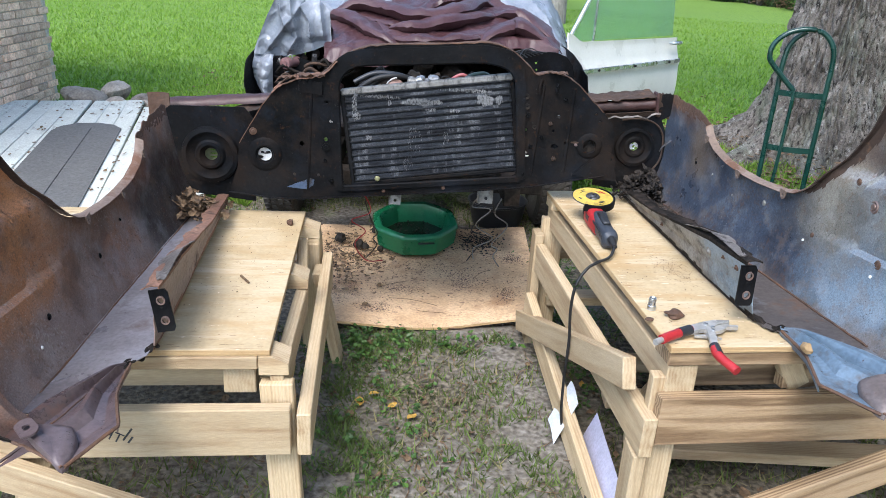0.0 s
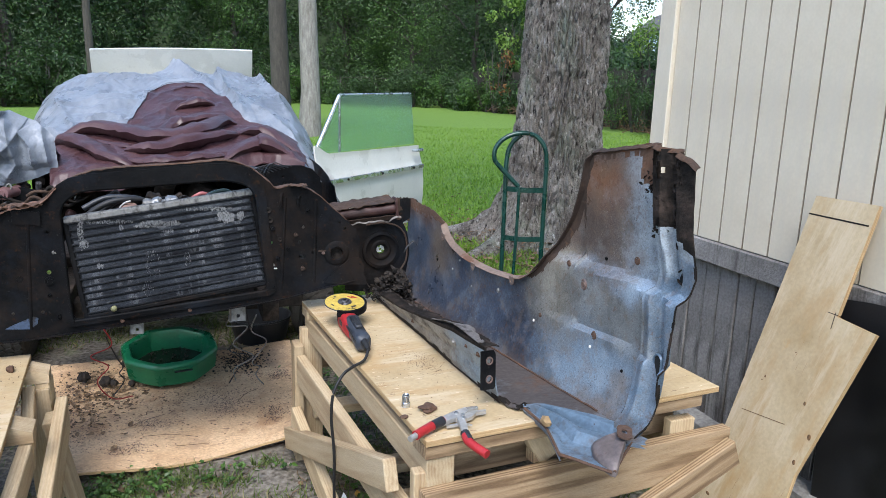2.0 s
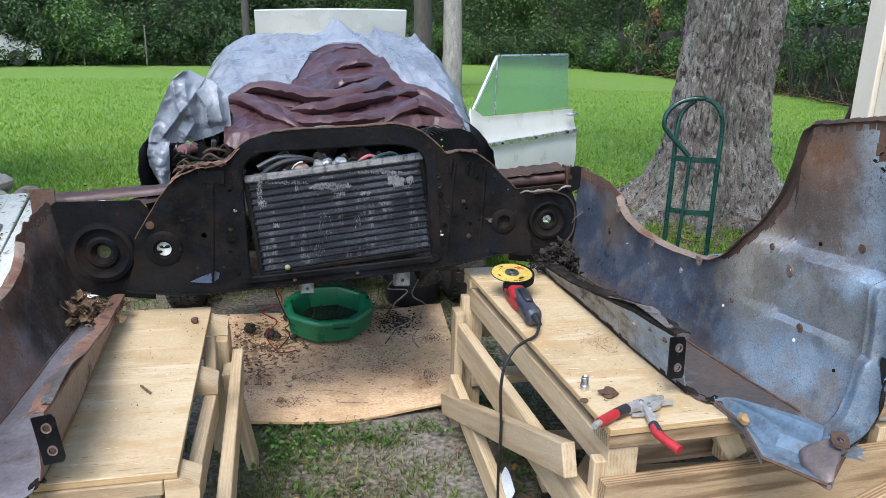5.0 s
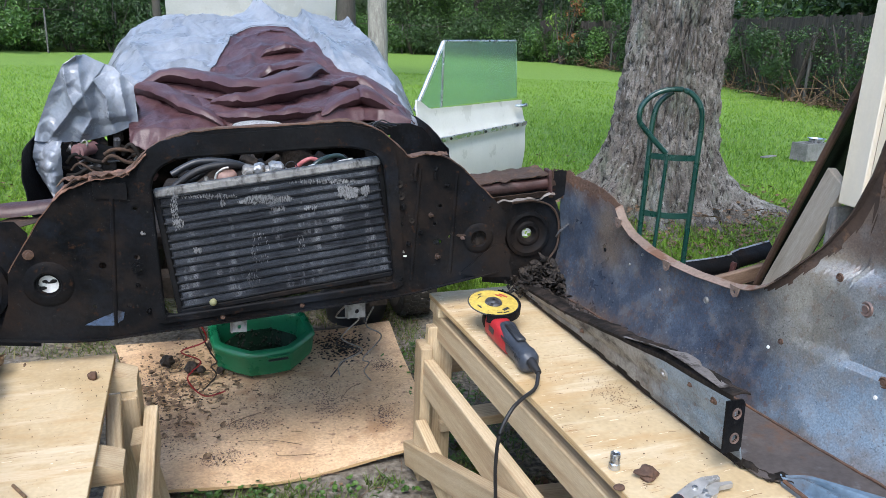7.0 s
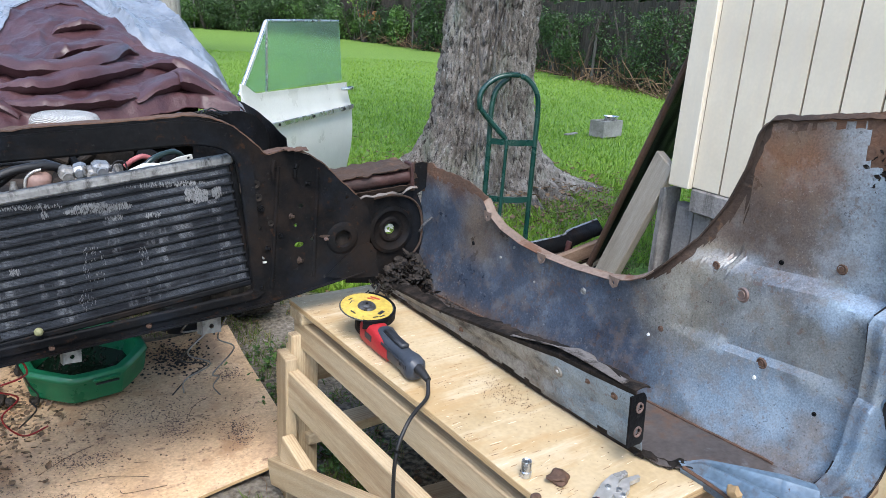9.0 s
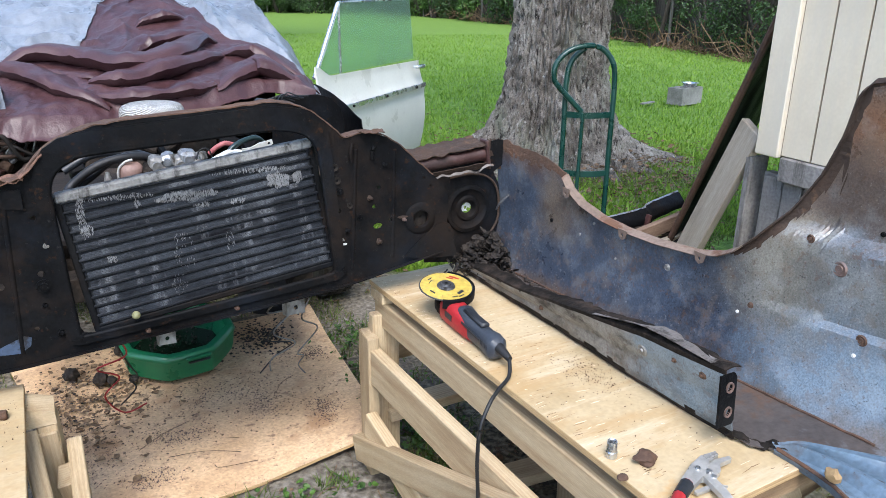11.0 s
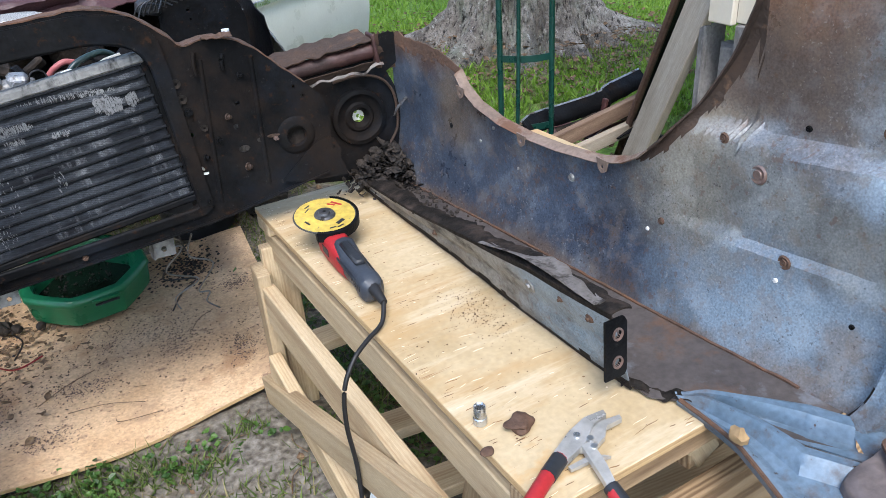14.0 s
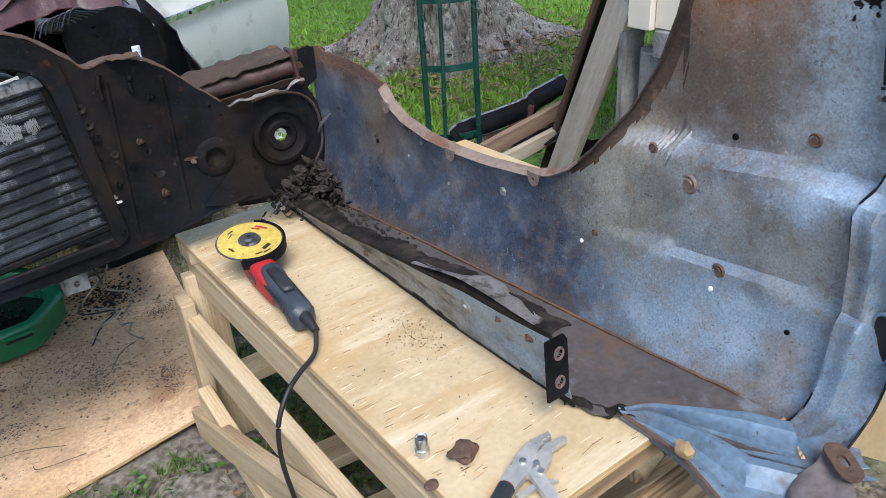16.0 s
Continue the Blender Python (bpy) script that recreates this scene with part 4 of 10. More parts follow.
EDGE = [lawn_edge(d) for d in (50, 44, 39, 34.5, 30, 26, 21, 14, 7, 0, -7, -14, -22, -32)]


def build_woods():
    rng = random.Random(21)
    k = 0
    for (x0, y0), (x1, y1) in zip(EDGE, EDGE[1:]):
        length = math.hypot(x1 - x0, y1 - y0)
        nx, ny = -(y1 - y0) / length, (x1 - x0) / length
        if ny < 0 or (abs(ny) < 0.3 and nx < 0):
            nx, ny = -nx, -ny
        m = max(2, round(length / 1.9))
        for i in range(m):
            f = (i + 0.5) / m
            x, y = x0 + (x1 - x0) * f, y0 + (y1 - y0) * f
            k += 1
            near = math.hypot(x, y) < 33
            back = rng.uniform(-0.5, 0.3) if near else rng.uniform(-0.2, 0.8)
            shrub(x + nx * back, y + ny * back, rng.uniform(1.4, 3.6) if near else rng.uniform(1.8, 3.6), rng.uniform(0.6, 1.2) if near else rng.uniform(1.2, 1.8), rng.choice((LEAF_DARK, LEAF_DARK, LEAF_MID)), 0.045 if near else 0.080, 130 if near else 200, 100 + k,
                  rng.choice(("dense dark green shrub at the edge of the lawn", "leafy green bush by the fence")))
        for i in range(max(1, round(length / 3.0))):
            f = rng.random()
            x, y = x0 + (x1 - x0) * f + nx * rng.uniform(2.5, 6), y0 + (y1 - y0) * f + ny * rng.uniform(2.5, 6)
            k += 1
            deg = math.degrees(math.atan2(x - 0.2, y))
            if 32.5 < deg < 39.5:
                continue
            tree("tree", x, y, rng.uniform(8, 13), rng.uniform(2.5, 3.8), rng.choice((LEAF_DARK, LEAF_DARK, LEAF_DARK, LEAF_MID)), 0.085, 230, rng.uniform(0.12, 0.22), "tall leafy tree in the dark woods behind the lawn", 300 + k, 0.18, clumps=34)
    # low-hanging leafy branches over the fence, thin yellow-green sapling, brown dead spray
    tree("sapling", 18.6, 39.5, 6.4, 1.6, LEAF_LIGHT, 0.13, 60, 0.06, "slender sapling with bright yellow-green leaves", 77, 0.3, clumps=16)
    shrub(17.0, 38.0, 4.0, 1.2, LEAF_BROWN, 0.12, 34, 78, "spray of dead brown leaves hanging by the fence", 7)
    shrub(17.9, 24.6, 4.6, 1.7, LEAF_LIGHT, 0.07, 150, 79, "light green bush beside the board fence", 18)
    # bare trunks
    for x, y, r, mt, lb in ((3.75, 20.5, 0.27, BARK_FAR, "straight pale grey tree trunk behind the car"), (3.15, 22.0, 0.28, DARK_BARK, "dark tree trunk beside a paler one"), (-2.6, 31.0, 0.16, DARK_BARK, "thin dark trunk in the shrubs")):
        t = thing("tree", lb, "tree", group="trees behind the lawn", at=Matrix.Translation((x, y, 0)))
        bm = bmesh.new()
        tube(bm, [(0.03 * math.sin(i * 1.7), 0.03 * math.cos(i * 2.1), -0.1 + i * 1.3) for i in range(9)], r, 18, radii=[r * (1.25 if i == 0 else 1.0 - 0.045 * i) for i in range(9)])
        part("trunk", bm, mt, t, smooth=60)
        vs, fs = foliage(random.Random(int(x * 10)), [((random.Random(i).uniform(-2, 2), random.Random(i + 5).uniform(-2, 2), 8.4 + random.Random(i + 9).uniform(0, 3)), 1.0) for i in range(16)], 0.16, 50, 1.0)
        raw_object("crown", vs, fs, LEAF_DARK, t)


build_woods()


def build_far_woods():
    """The dark mass of the woods behind the first trees, too deep to tell tree from tree."""
    rng = random.Random(61)
    cl = []
    for _ in range(1000):
        deg = rng.uniform(-46, 60)
        x, y = lawn_edge(deg, rng.uniform(3.0, 11.0))
        top = 15.0 - 12.5 * step(deg, 25, 33) + 5.0 * step(deg, 40, 46)
        cl.append(((x, y, rng.random() ** 0.8 * top), rng.uniform(1.0, 1.9)))
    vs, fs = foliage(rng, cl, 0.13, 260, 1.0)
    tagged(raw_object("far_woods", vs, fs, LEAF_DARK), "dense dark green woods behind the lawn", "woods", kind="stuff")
    # bank of undergrowth at its foot, its shade put into the dark leaf colour
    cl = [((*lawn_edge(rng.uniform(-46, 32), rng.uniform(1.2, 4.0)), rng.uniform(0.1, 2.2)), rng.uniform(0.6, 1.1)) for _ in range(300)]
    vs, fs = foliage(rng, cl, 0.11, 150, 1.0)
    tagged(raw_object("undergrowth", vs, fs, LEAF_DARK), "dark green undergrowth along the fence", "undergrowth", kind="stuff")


build_far_woods()
# added sheet that closes sky gaps; woods' shade is in its dark colour
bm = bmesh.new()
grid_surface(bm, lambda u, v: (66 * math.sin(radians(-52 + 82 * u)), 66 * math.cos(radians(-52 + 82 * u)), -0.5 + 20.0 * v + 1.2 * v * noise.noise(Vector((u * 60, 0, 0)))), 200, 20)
tagged(part("backdrop", bm, material("deep_woods_shade", [(0.010, 0.018, 0.006), (0.024, 0.042, 0.014), (0.045, 0.075, 0.026)], scale=0.9, rough=0.95, bump=0.0, fine=6, fine_amount=0.5)), "dark sheet coloured as the deep shade of the woods far behind the lawn", "woods", kind="structure")


def build_fences():
    # board fence down the side, posts and boards
    fence = thing("board_fence", "dark weathered wooden privacy fence behind shrubs", "fence", kind="structure")
    line = [lawn_edge(d, 0.45) for d in (50, 45, 40, 35, 30.5, 26, 22)]
    bmp = bmesh.new()
    box(bmp, (0.138, 0.02, 2.25), Matrix.Translation((0, 0, 1.12)), 0.004)
    brd = mesh_from("fence_board", bmp, FENCE_WOOD)
    rng = random.Random(9)
    for (x0, y0), (x1, y1) in zip(line, line[1:]):
        n = int(math.hypot(x1 - x0, y1 - y0) / 0.145)
        a = math.degrees(math.atan2(y1 - y0, x1 - x0))
        for i in range(n):
            f = i / n
            ob = new("fence_board", brd)
            ob.parent = fence
            ob.matrix_basis = pose(x0 + (x1 - x0) * f, y0 + (y1 - y0) * f, rng.uniform(-0.04, 0.03), 0, 0, a + rng.uniform(-2, 2))
        for i in range(n // 14 + 1):
            f = i * 14 / n
            beam(fence, "fence_post", (x0 + (x1 - x0) * f + 0.08, y0 + (y1 - y0) * f, -0.1), (x0 + (x1 - x0) * f + 0.08, y0 + (y1 - y0) * f, 2.3), 0.09, 0.09, FENCE_WOOD, (1, 0, 0))
    far = thing("wire_fence", "old wire fence with grey posts behind the lawn", "fence", kind="structure")
    pts = [lawn_edge(d, -0.3) for d in (40, 35, 30, 25, 20, 12, 4, -4, -12, -20)]
    for (x0, y0), (x1, y1) in zip(pts, pts[1:]):
        n = max(1, round(math.hypot(x1 - x0, y1 - y0) / 3.2))
        for i in range(n):
            f = i / n
            x, y = x0 + (x1 - x0) * f, y0 + (y1 - y0) * f
            beam(far, "fence_post", (x, y, -0.1), (x, y, 1.75), 0.06, 0.06, FENCE_POST, (1, 0, 0))
        beam(far, "fence_rail", (x0, y0, 1.72), (x1, y1, 1.72), 0.025, 0.025, FENCE_WOOD)


build_fences()


def build_brush():
    rng = random.Random(44)
    bm = bmesh.new()
    for _ in range(260):
        x, y = lawn_edge(rng.uniform(24, 48), rng.uniform(-1.3, 0.2))
        a, l = rng.uniform(0, 6.28), rng.uniform(0.3, 1.3)
        tube(bm, [(x, y, 0.02), (x + 0.5 * l * math.cos(a), y + 0.5 * l * math.sin(a), rng.uniform(0.05, 0.5)), (x + l * math.cos(a), y + l * math.sin(a), rng.uniform(0.0, 0.9))], 0.012, 4)
    for _ in range(1300):
        x, y = lawn_edge(rng.uniform(24, 48), rng.uniform(-1.5, 0.3))
        leaf_bm(bm, pose(x, y, rng.uniform(0.03, 0.25) * rng.random(), rng.uniform(-50, 50), rng.uniform(-50, 50), rng.uniform(0, 360)), rng.uniform(0.03, 0.07), rng)
    tagged(part("brush_pile", bm, LEAF_LITTER), "tangle of dead twigs and brown leaves along the fence", "brush", kind="stuff")


build_brush()
build_brick_house()

# ---- old fenders lying upside down on the benches ----
YELLOWISH_TAN = plain("yellowish_tan", (0.20, 0.20, 0.10), 0.7)
RUST_DARK = layered("dark_brown_rust", [(0.018, 0.011, 0.008), (0.04, 0.023, 0.015), (0.075, 0.040, 0.024)], [((0.10, 0.055, 0.032), 20.0, 0.63, 0.05, (1, 1, 1), 0.9)], rough=0.85, metal=0.0, bump=0.4)
ARCH = [(1.38, 1.355), (1.42, 1.372), (1.46, 1.388), (1.53, 1.399), (1.58, 1.402), (1.64, 1.391), (1.73, 1.376), (1.806, 1.364), (1.82, 1.335), (1.832, 1.263), (1.862, 1.179), (1.907, 1.088), (1.959, 1.016),
        (2.005, 0.970), (2.043, 0.947), (2.104, 0.931), (2.22, 0.923), (2.322, 0.925), (2.412, 0.935), (2.491, 0.957), (2.545, 0.988), (2.575, 1.032), (2.64, 1.052), (2.712, 1.066), (2.876, 1.078)]
NEAR = [(0.60, 1.445), (0.66, 1.442), (0.73, 1.438), (0.81, 1.428), (0.89, 1.415), (0.96, 1.410), (1.04, 1.405), (1.10, 1.385), (1.18, 1.395), (1.27, 1.405), (1.37, 1.41)]
INNER = [(1.62, 1.130), (1.846, 1.100), (2.1, 1.080), (2.32, 1.070), (2.576, 1.052), (2.9, 1.030)]


STRIP = [(0.60, 1.585), (0.656, 1.548), (0.680, 1.532), (0.702, 1.523), (0.735, 1.516), (0.79, 1.514), (0.879, 1.516), (0.95, 1.522), (1.025, 1.532), (1.06, 1.520), (1.09, 1.512), (1.13, 1.520), (1.179, 1.535), (1.342, 1.553), (1.45, 1.56)]


def strip_line(z):
    return interp(z, STRIP)


def fender_x(y, z):
    x = 1.2 + 0.16 * (2.7 - y)
    lo = 0.88 - z
    if lo > 0:
        x -= 1.0 * lo * lo
    k = 1 - step(y, 1.84, 1.97)
    x += k * (0.030 * step(z, 1.028, 1.052) - 0.012 * step(z, 1.06, 1.25))
    x += 0.014 * k * step(z, 0.857, 0.867)
    s = strip_line(z)
    # formed strip along the front edge: step in, trough, ridge
    q = s - y
    if q > -0.004:
        x -= 0.030 * step(q, -0.004, 0.006) + 0.006 * step(q, 0.010, 0.036)
        x += 0.028 * (step(q, 0.034, 0.046) - step(q, 0.078, 0.090))
    x += 0.004 * noise.noise(Vector((y * 3.1, z * 3.1, 0.7))) + 0.0015 * noise.noise(Vector((y * 13, z * 13, 4)))
    return x


def torn_strip(fl, seed):
    """A ragged strip hanging between the end bracket and the nose."""
    b = bmesh.new()

    def f(u, v):
        p = Vector((1.100, 1.790, 0.668)).lerp(Vector((1.165, 1.690, 0.672)), u)
        w = 0.016 + 0.012 * noise.noise(Vector((u * 6, seed, 2)))
        return fl((p.x - 0.6 * w * (v - 0.3), p.y - w * (v - 0.3), p.z + 0.010 * noise.noise(Vector((u * 7, v * 2, seed))) + 0.006 * math.sin(u * 9) - 0.004 * v))
    grid_surface(b, f, 30, 5, thickness=0.002)
    return b


def build_fender(name, skin, mirror, at, label, seed, spots):
    rng = random.Random(seed)
    fender = thing(name, label, "car fender", group="pair of fenders on the benches", at=at)
    fl = (lambda p: (0.45 - p[0], p[1], p[2])) if mirror else (lambda p: tuple(p))
    ZB = 0.672

    def edge_z(y):
        z = interp(y, ARCH)
        if y > 2.56:
            z += 0.012 * noise.noise(Vector((y * 28, seed, 0))) - 0.006
        if y < 1.82:
            z += 0.007 * noise.noise(Vector((y * 34, seed, 5)))
        return z

    def wall(u, v):
        y0 = 1.40 + 0.22 * u / 0.34 if u < 0.34 else 1.62 + 1.258 * (u - 0.34) / 0.66
        z = ZB + (edge_z(y0) - ZB) * v
        s = strip_line(z)
        if y0 < 1.53:
            e = interp(z, NEAR) + 0.004 * noise.noise(Vector((z * 22, seed, 2)))
            y = e + (s - e) * (y0 - 1.40) / 0.13
        else:
            y = y0 + (s - 1.53) * (1 - step(y0, 1.53, 1.78))
        return fl((fender_x(y, z), y, z))

    bm = bmesh.new()
    grid_surface(bm, wall, 190, 50, thickness=0.003)
    bm.faces.ensure_lookup_table()
    for f in bm.faces:
        c = f.calc_center_median()
        if (c.y > 2.56 and c.z > edge_z(c.y) - 0.022 - 0.03 * rng.random() * step(c.y, 2.6, 2.75)) or (c.y < 1.84 and c.z > edge_z(c.y) - 0.012 - 0.014 * rng.random()):
            f.material_index = 1
        q = strip_line(c.z) - c.y
        if q > -0.006:
            near = c.y - interp(c.z, NEAR)
            # black near edge and top; the crease's inner shadow is coloured in too
            if -0.003 < q < 0.004 or near < 0.004 or c.z > 1.17 + 0.07 * noise.noise(c * 11):
                f.material_index = 2
        elif c.y < 1.62 and c.z > 1.30 + 0.05 * noise.noise(c * 14):
            f.material_index = 1
    for f in bm.faces:
        c = f.calc_center_median()
        if 1.79 < c.y < 2.06 and not mirror:
            slope = (edge_z(c.y + 0.006) - edge_z(c.y - 0.006)) / 0.012
            if (edge_z(c.y) - c.z) / math.sqrt(1 + slope * slope) < 0.020 * (1 - step(c.y, 1.96, 2.06)) + 0.010 * noise.noise(c * 24):
                f.material_index = 3
    if not mirror:
        torn = [f for f in bm.faces if min(math.hypot((f.calc_center_median().y - ty) / a, (f.calc_center_median().z - tz) / b) for ty, tz, a, b in ((1.543, 1.372, 0.010, 0.020), (1.524, 1.345, 0.012, 0.017), (1.538, 1.389, 0.014, 0.008))) < 1 + 0.3 * noise.noise(f.calc_center_median() * 60)]
        bmesh.ops.delete(bm, geom=torn, context="FACES")
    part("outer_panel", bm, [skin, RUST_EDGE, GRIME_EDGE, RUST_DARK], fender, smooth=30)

    # rolled lip of the wheel arch, with its screw ears
    def lip(y0, y1, n, wd):
        def f(u, v):
            y = y0 + (y1 - y0) * u
            return fl((fender_x(y, edge_z(y)) - wd * v + 0.002, y, edge_z(y) + 0.003 - 0.010 * v * v))
        b = bmesh.new()
        grid_surface(b, f, n, 5, thickness=0.003)
        return b
    part("arch_lip", lip(1.985, 2.57, 60, 0.024), PRIMER_LIP, fender, "pinkish primer lip of the wheel arch", smooth=40)
    part("arch_edge", lip(1.812, 1.985, 40, 0.024), RUST_DARK, fender, "dark rusted edge of the wheel arch", smooth=40)
    part("top_rim", lip(1.40, 1.81, 50, 0.013), RUST_DARK, fender, "ragged rusted rim", smooth=40)
    for y in (2.545, 2.326, 2.086):
        b = bmesh.new()
        out = [(-0.018, 0.012), (-0.012, -0.010), (0, -0.017), (0.012, -0.010), (0.018, 0.012)]
        plate(b, out, [circle(0, -0.003, 0.0045, 8)], 0.003)
        z = edge_z(y)
        m = Matrix(((0, 0, -1, fender_x(y, z) - 0.022), (1, 0, 0, y), (0, 1, 0, z - 0.012), (0, 0, 0, 1)))
        if mirror:
            m = Matrix(((0, 0, 1, 0.45 - fender_x(y, z) + 0.022), (1, 0, 0, y), (0, 1, 0, z - 0.012), (0, 0, 0, 1)))
        part("screw_ear", b, PRIMER_LIP, fender, at=m)

    # bottom flange, lying on the bench
    def flange(u, v):
        y = 1.548 + 1.352 * u
        xo, xi = fender_x(y, ZB) + 0.001, interp(y, INNER)
        if y < 1.73:
            xi = max(xi, interp(y, [(1.53, 1.318), (1.577, 1.290), (1.712, 1.142), (1.73, 1.112)]))
        z = ZB + 0.002 - 0.007 * v + 0.003 * noise.noise(Vector((y * 5, v * 3, seed)))
        return fl((xo + (xi - xo) * v, y, z))
    bm = bmesh.new()
    grid_surface(bm, flange, 80, 10, thickness=0.003)
    part("bottom_flange", bm, FLANGE_RUST if not mirror else FLANGE_LILAC, fender, "rust-stained bottom flange", smooth=40)
    # a ridge of caked rust where flange and panel meet
    bm = bmesh.new()
    pts = [fl((fender_x(y, ZB) - 0.004, y, ZB + 0.004 + 0.002 * noise.noise(Vector((y * 30, 0, seed))))) for y in [1.62 + 1.22 * i / 60 for i in range(61)]]
    tube(bm, pts, 0.0032, 5)
    part("seam", bm, RUST_EDGE, fender, "rust crusted seam")

    # folded nose: channels sloping to a tip that overhangs the bench
    NB = [(0, Vector((1.148, 1.712, 0.675))), (0.7, Vector((1.296, 1.575, 0.678))), (1, Vector((1.322, 1.530, 0.678)))]
    NF = [(0, Vector((1.146, 1.702, 0.672))), (0.2, Vector((1.151, 1.660, 0.671))), (0.35, Vector((1.153, 1.610, 0.670))), (0.48, Vector((1.152, 1.575, 0.669))), (0.6, Vector((1.138, 1.515, 0.668))), (0.72, Vector((1.121, 1.452, 0.666))), (1, Vector((1.201, 1.335, 0.668)))]
    NL = [(u, p + Vector((0.007, 0.004, -0.018))) for u, p in NF]

    def on_line(line, u):
        for (a, pa), (b_, pb) in zip(line, line[1:]):
            if u <= b_ + 1e-6:
                return pa.lerp(pb, (u - a) / (b_ - a))
        return line[-1][1].copy()

    def nose(u, v):
        p = on_line(NB, u).lerp(on_line(NF, u), v)
        p.z += step(u, 0.0, 0.2) * interp(v, [(0, 0), (0.04, 0.013), (0.13, 0.012), (0.20, -0.012), (0.30, -0.016), (0.42, -0.010), (0.49, 0.014), (0.56, 0.015), (0.66, -0.006), (0.80, -0.010), (0.92, -0.003), (1, -0.002)])
        p.z += 0.002 * noise.noise(p * 12)
        return fl(p)
    for nm, v0, v1, nv, mt, lb in (("nose", 0.49, 1.0, 24, NOSE_BLUE if not mirror else NOSE_PURPLE, "creased front corner of the fender"), ("nose_channel", 0.25, 0.49, 12, NOSE_GROOVE if not mirror else NOSE_PURPLE, "rust-stained channel"), ("nose_ridge", 0.0, 0.25, 14, NOSE_BLUE if not mirror else NOSE_PURPLE, "")):
        bm = bmesh.new()
        grid_surface(bm, lambda u, v: nose(u, v0 + (v1 - v0) * v), 50, nv, thickness=0.003)
        part(nm, bm, mt, fender, lb, smooth=30)
    bm = bmesh.new()
    grid_surface(bm, lambda u, v: fl(on_line(NF, 0.72 * u).lerp(on_line(NL, 0.72 * u), v) - Vector((0, 0, 0.004))), 40, 6, thickness=0.003)
    part("torn_strip", torn_strip(fl, seed), GRIME_EDGE, fender, "ragged dark strip torn from the flange", smooth=40)
    part("turned_lip", bm, NOSE_BLUE if not mirror else RAIL_BROWN, fender, "turned-down worn lip", smooth=30)
    bm = bmesh.new()

    def web(u, v):
        zt = 0.676
        y = strip_line(zt) + (interp(zt, NEAR) - strip_line(zt)) * u
        p, q = Vector((fender_x(y, zt), y, zt)), Vector(on_line(NB, 1).lerp(on_line(NF, 1), u))
        r = p.lerp(q, v)
        r.z += 0.006 * math.sin(v * math.pi) * u
        return fl(r)
    grid_surface(bm, web, 20, 16, thickness=0.003)
    part("corner_web", bm, NOSE_BLUE if not mirror else NOSE_PURPLE, fender, smooth=30)
    bm = bmesh.new()
    tube(bm, [web(1.0, i / 12) for i in range(13)], 0.004, 6)
    part("nose_edge", bm, RUST_EDGE, fender, "rusted edge")
    bm = bmesh.new()
    tube(bm, [nose(0.02 + 0.97 * i / 40, 1.0) for i in range(41)], 0.004, 6)
    part("nose_edge", bm, RUST_EDGE, fender, "rusted edge")
    bm = bmesh.new()
    tube(bm, [nose(0.04 + 0.94 * i / 40, 0.25) for i in range(41)], 0.0022, 5)
    part("nose_crease", bm, RUST_EDGE, fender)
    # brown corner gusset, slightly domed, with a rounded ear on it
    b = bmesh.new()
    rim = [Vector(p) for p in ((1.205, 1.446, 0.679), (1.232, 1.453, 0.687), (1.266, 1.449, 0.697), (1.303, 1.456, 0.699), (1.285, 1.420, 0.703), (1.258, 1.385, 0.699), (1.228, 1.355, 0.684), (1.202, 1.333, 0.667), (1.190, 1.372, 0.669), (1.192, 1.412, 0.674))]
    rim = smooth_path(rim + [rim[0]], 3)[:-1]
    mid = sum(rim, Vector()) / len(rim)
    rings = []
    for k, lift in ((1.0, -0.012), (1.0, 0.0), (0.93, 0.007), (0.6, 0.012), (0.25, 0.011)):
        rings.append([b.verts.new(fl(mid.lerp(p, k) + Vector((0, 0, lift + 0.002 * noise.noise(p * 40))))) for p in rim])
    for ra, rb in zip(rings, rings[1:]):
        for i in range(len(rim)):
            b.faces.new((ra[i - 1], ra[i], rb[i], rb[i - 1]))
    b.faces.new(rings[-1])
    b.faces.new(rings[0][::-1])
    bmesh.ops.recalc_face_normals(b, faces=b.faces[:])
    part("nose_gusset", b, GUSSET_BROWN if not mirror else NOSE_PURPLE, fender, "brown rusted corner gusset", smooth=50)
    b = bmesh.new()
    plate(b, stadium(0.0185, 0.036), [stadium(0.0065, 0.012, 8)], 0.0045, pose(1.277, 1.418, 0.715, 0, -6, 146))
    for v in b.verts:
        v.co = fl(v.co)
    bmesh.ops.recalc_face_normals(b, faces=b.faces[:])
    part("ear_bracket", b, RUST_EDGE if not mirror else NOSE_PURPLE, fender, "rounded rusty ear with a slotted hole")
    if not mirror:
        # black crust caked on the top corner
        for cy, cz, rad, cnt in ((1.576, 1.300, 0.030, 46), (1.468, 1.362, 0.040, 50), (1.505, 1.205, 0.028, 30), (1.50, 1.27, 0.03, 20), (1.55, 1.395, 0.03, 16)):
            b = bmesh.new()
            for k in range(cnt):
                y, z = rng.gauss(cy, rad * 0.55), rng.gauss(cz, rad * 0.6)
                if y < interp(z, NEAR) + 0.004 or z > edge_z(max(y, 1.40)) - 0.004:
                    continue
                leaf_bm(b, pose(fender_x(y, z) - 0.004, y, z, rng.uniform(0, 360), rng.uniform(0, 90), rng.uniform(0, 90)), rng.uniform(0.004, 0.011), rng)
            part("caked_dirt", b, GRIME_EDGE, fender, "black caked dirt")["kind"] = "stuff"

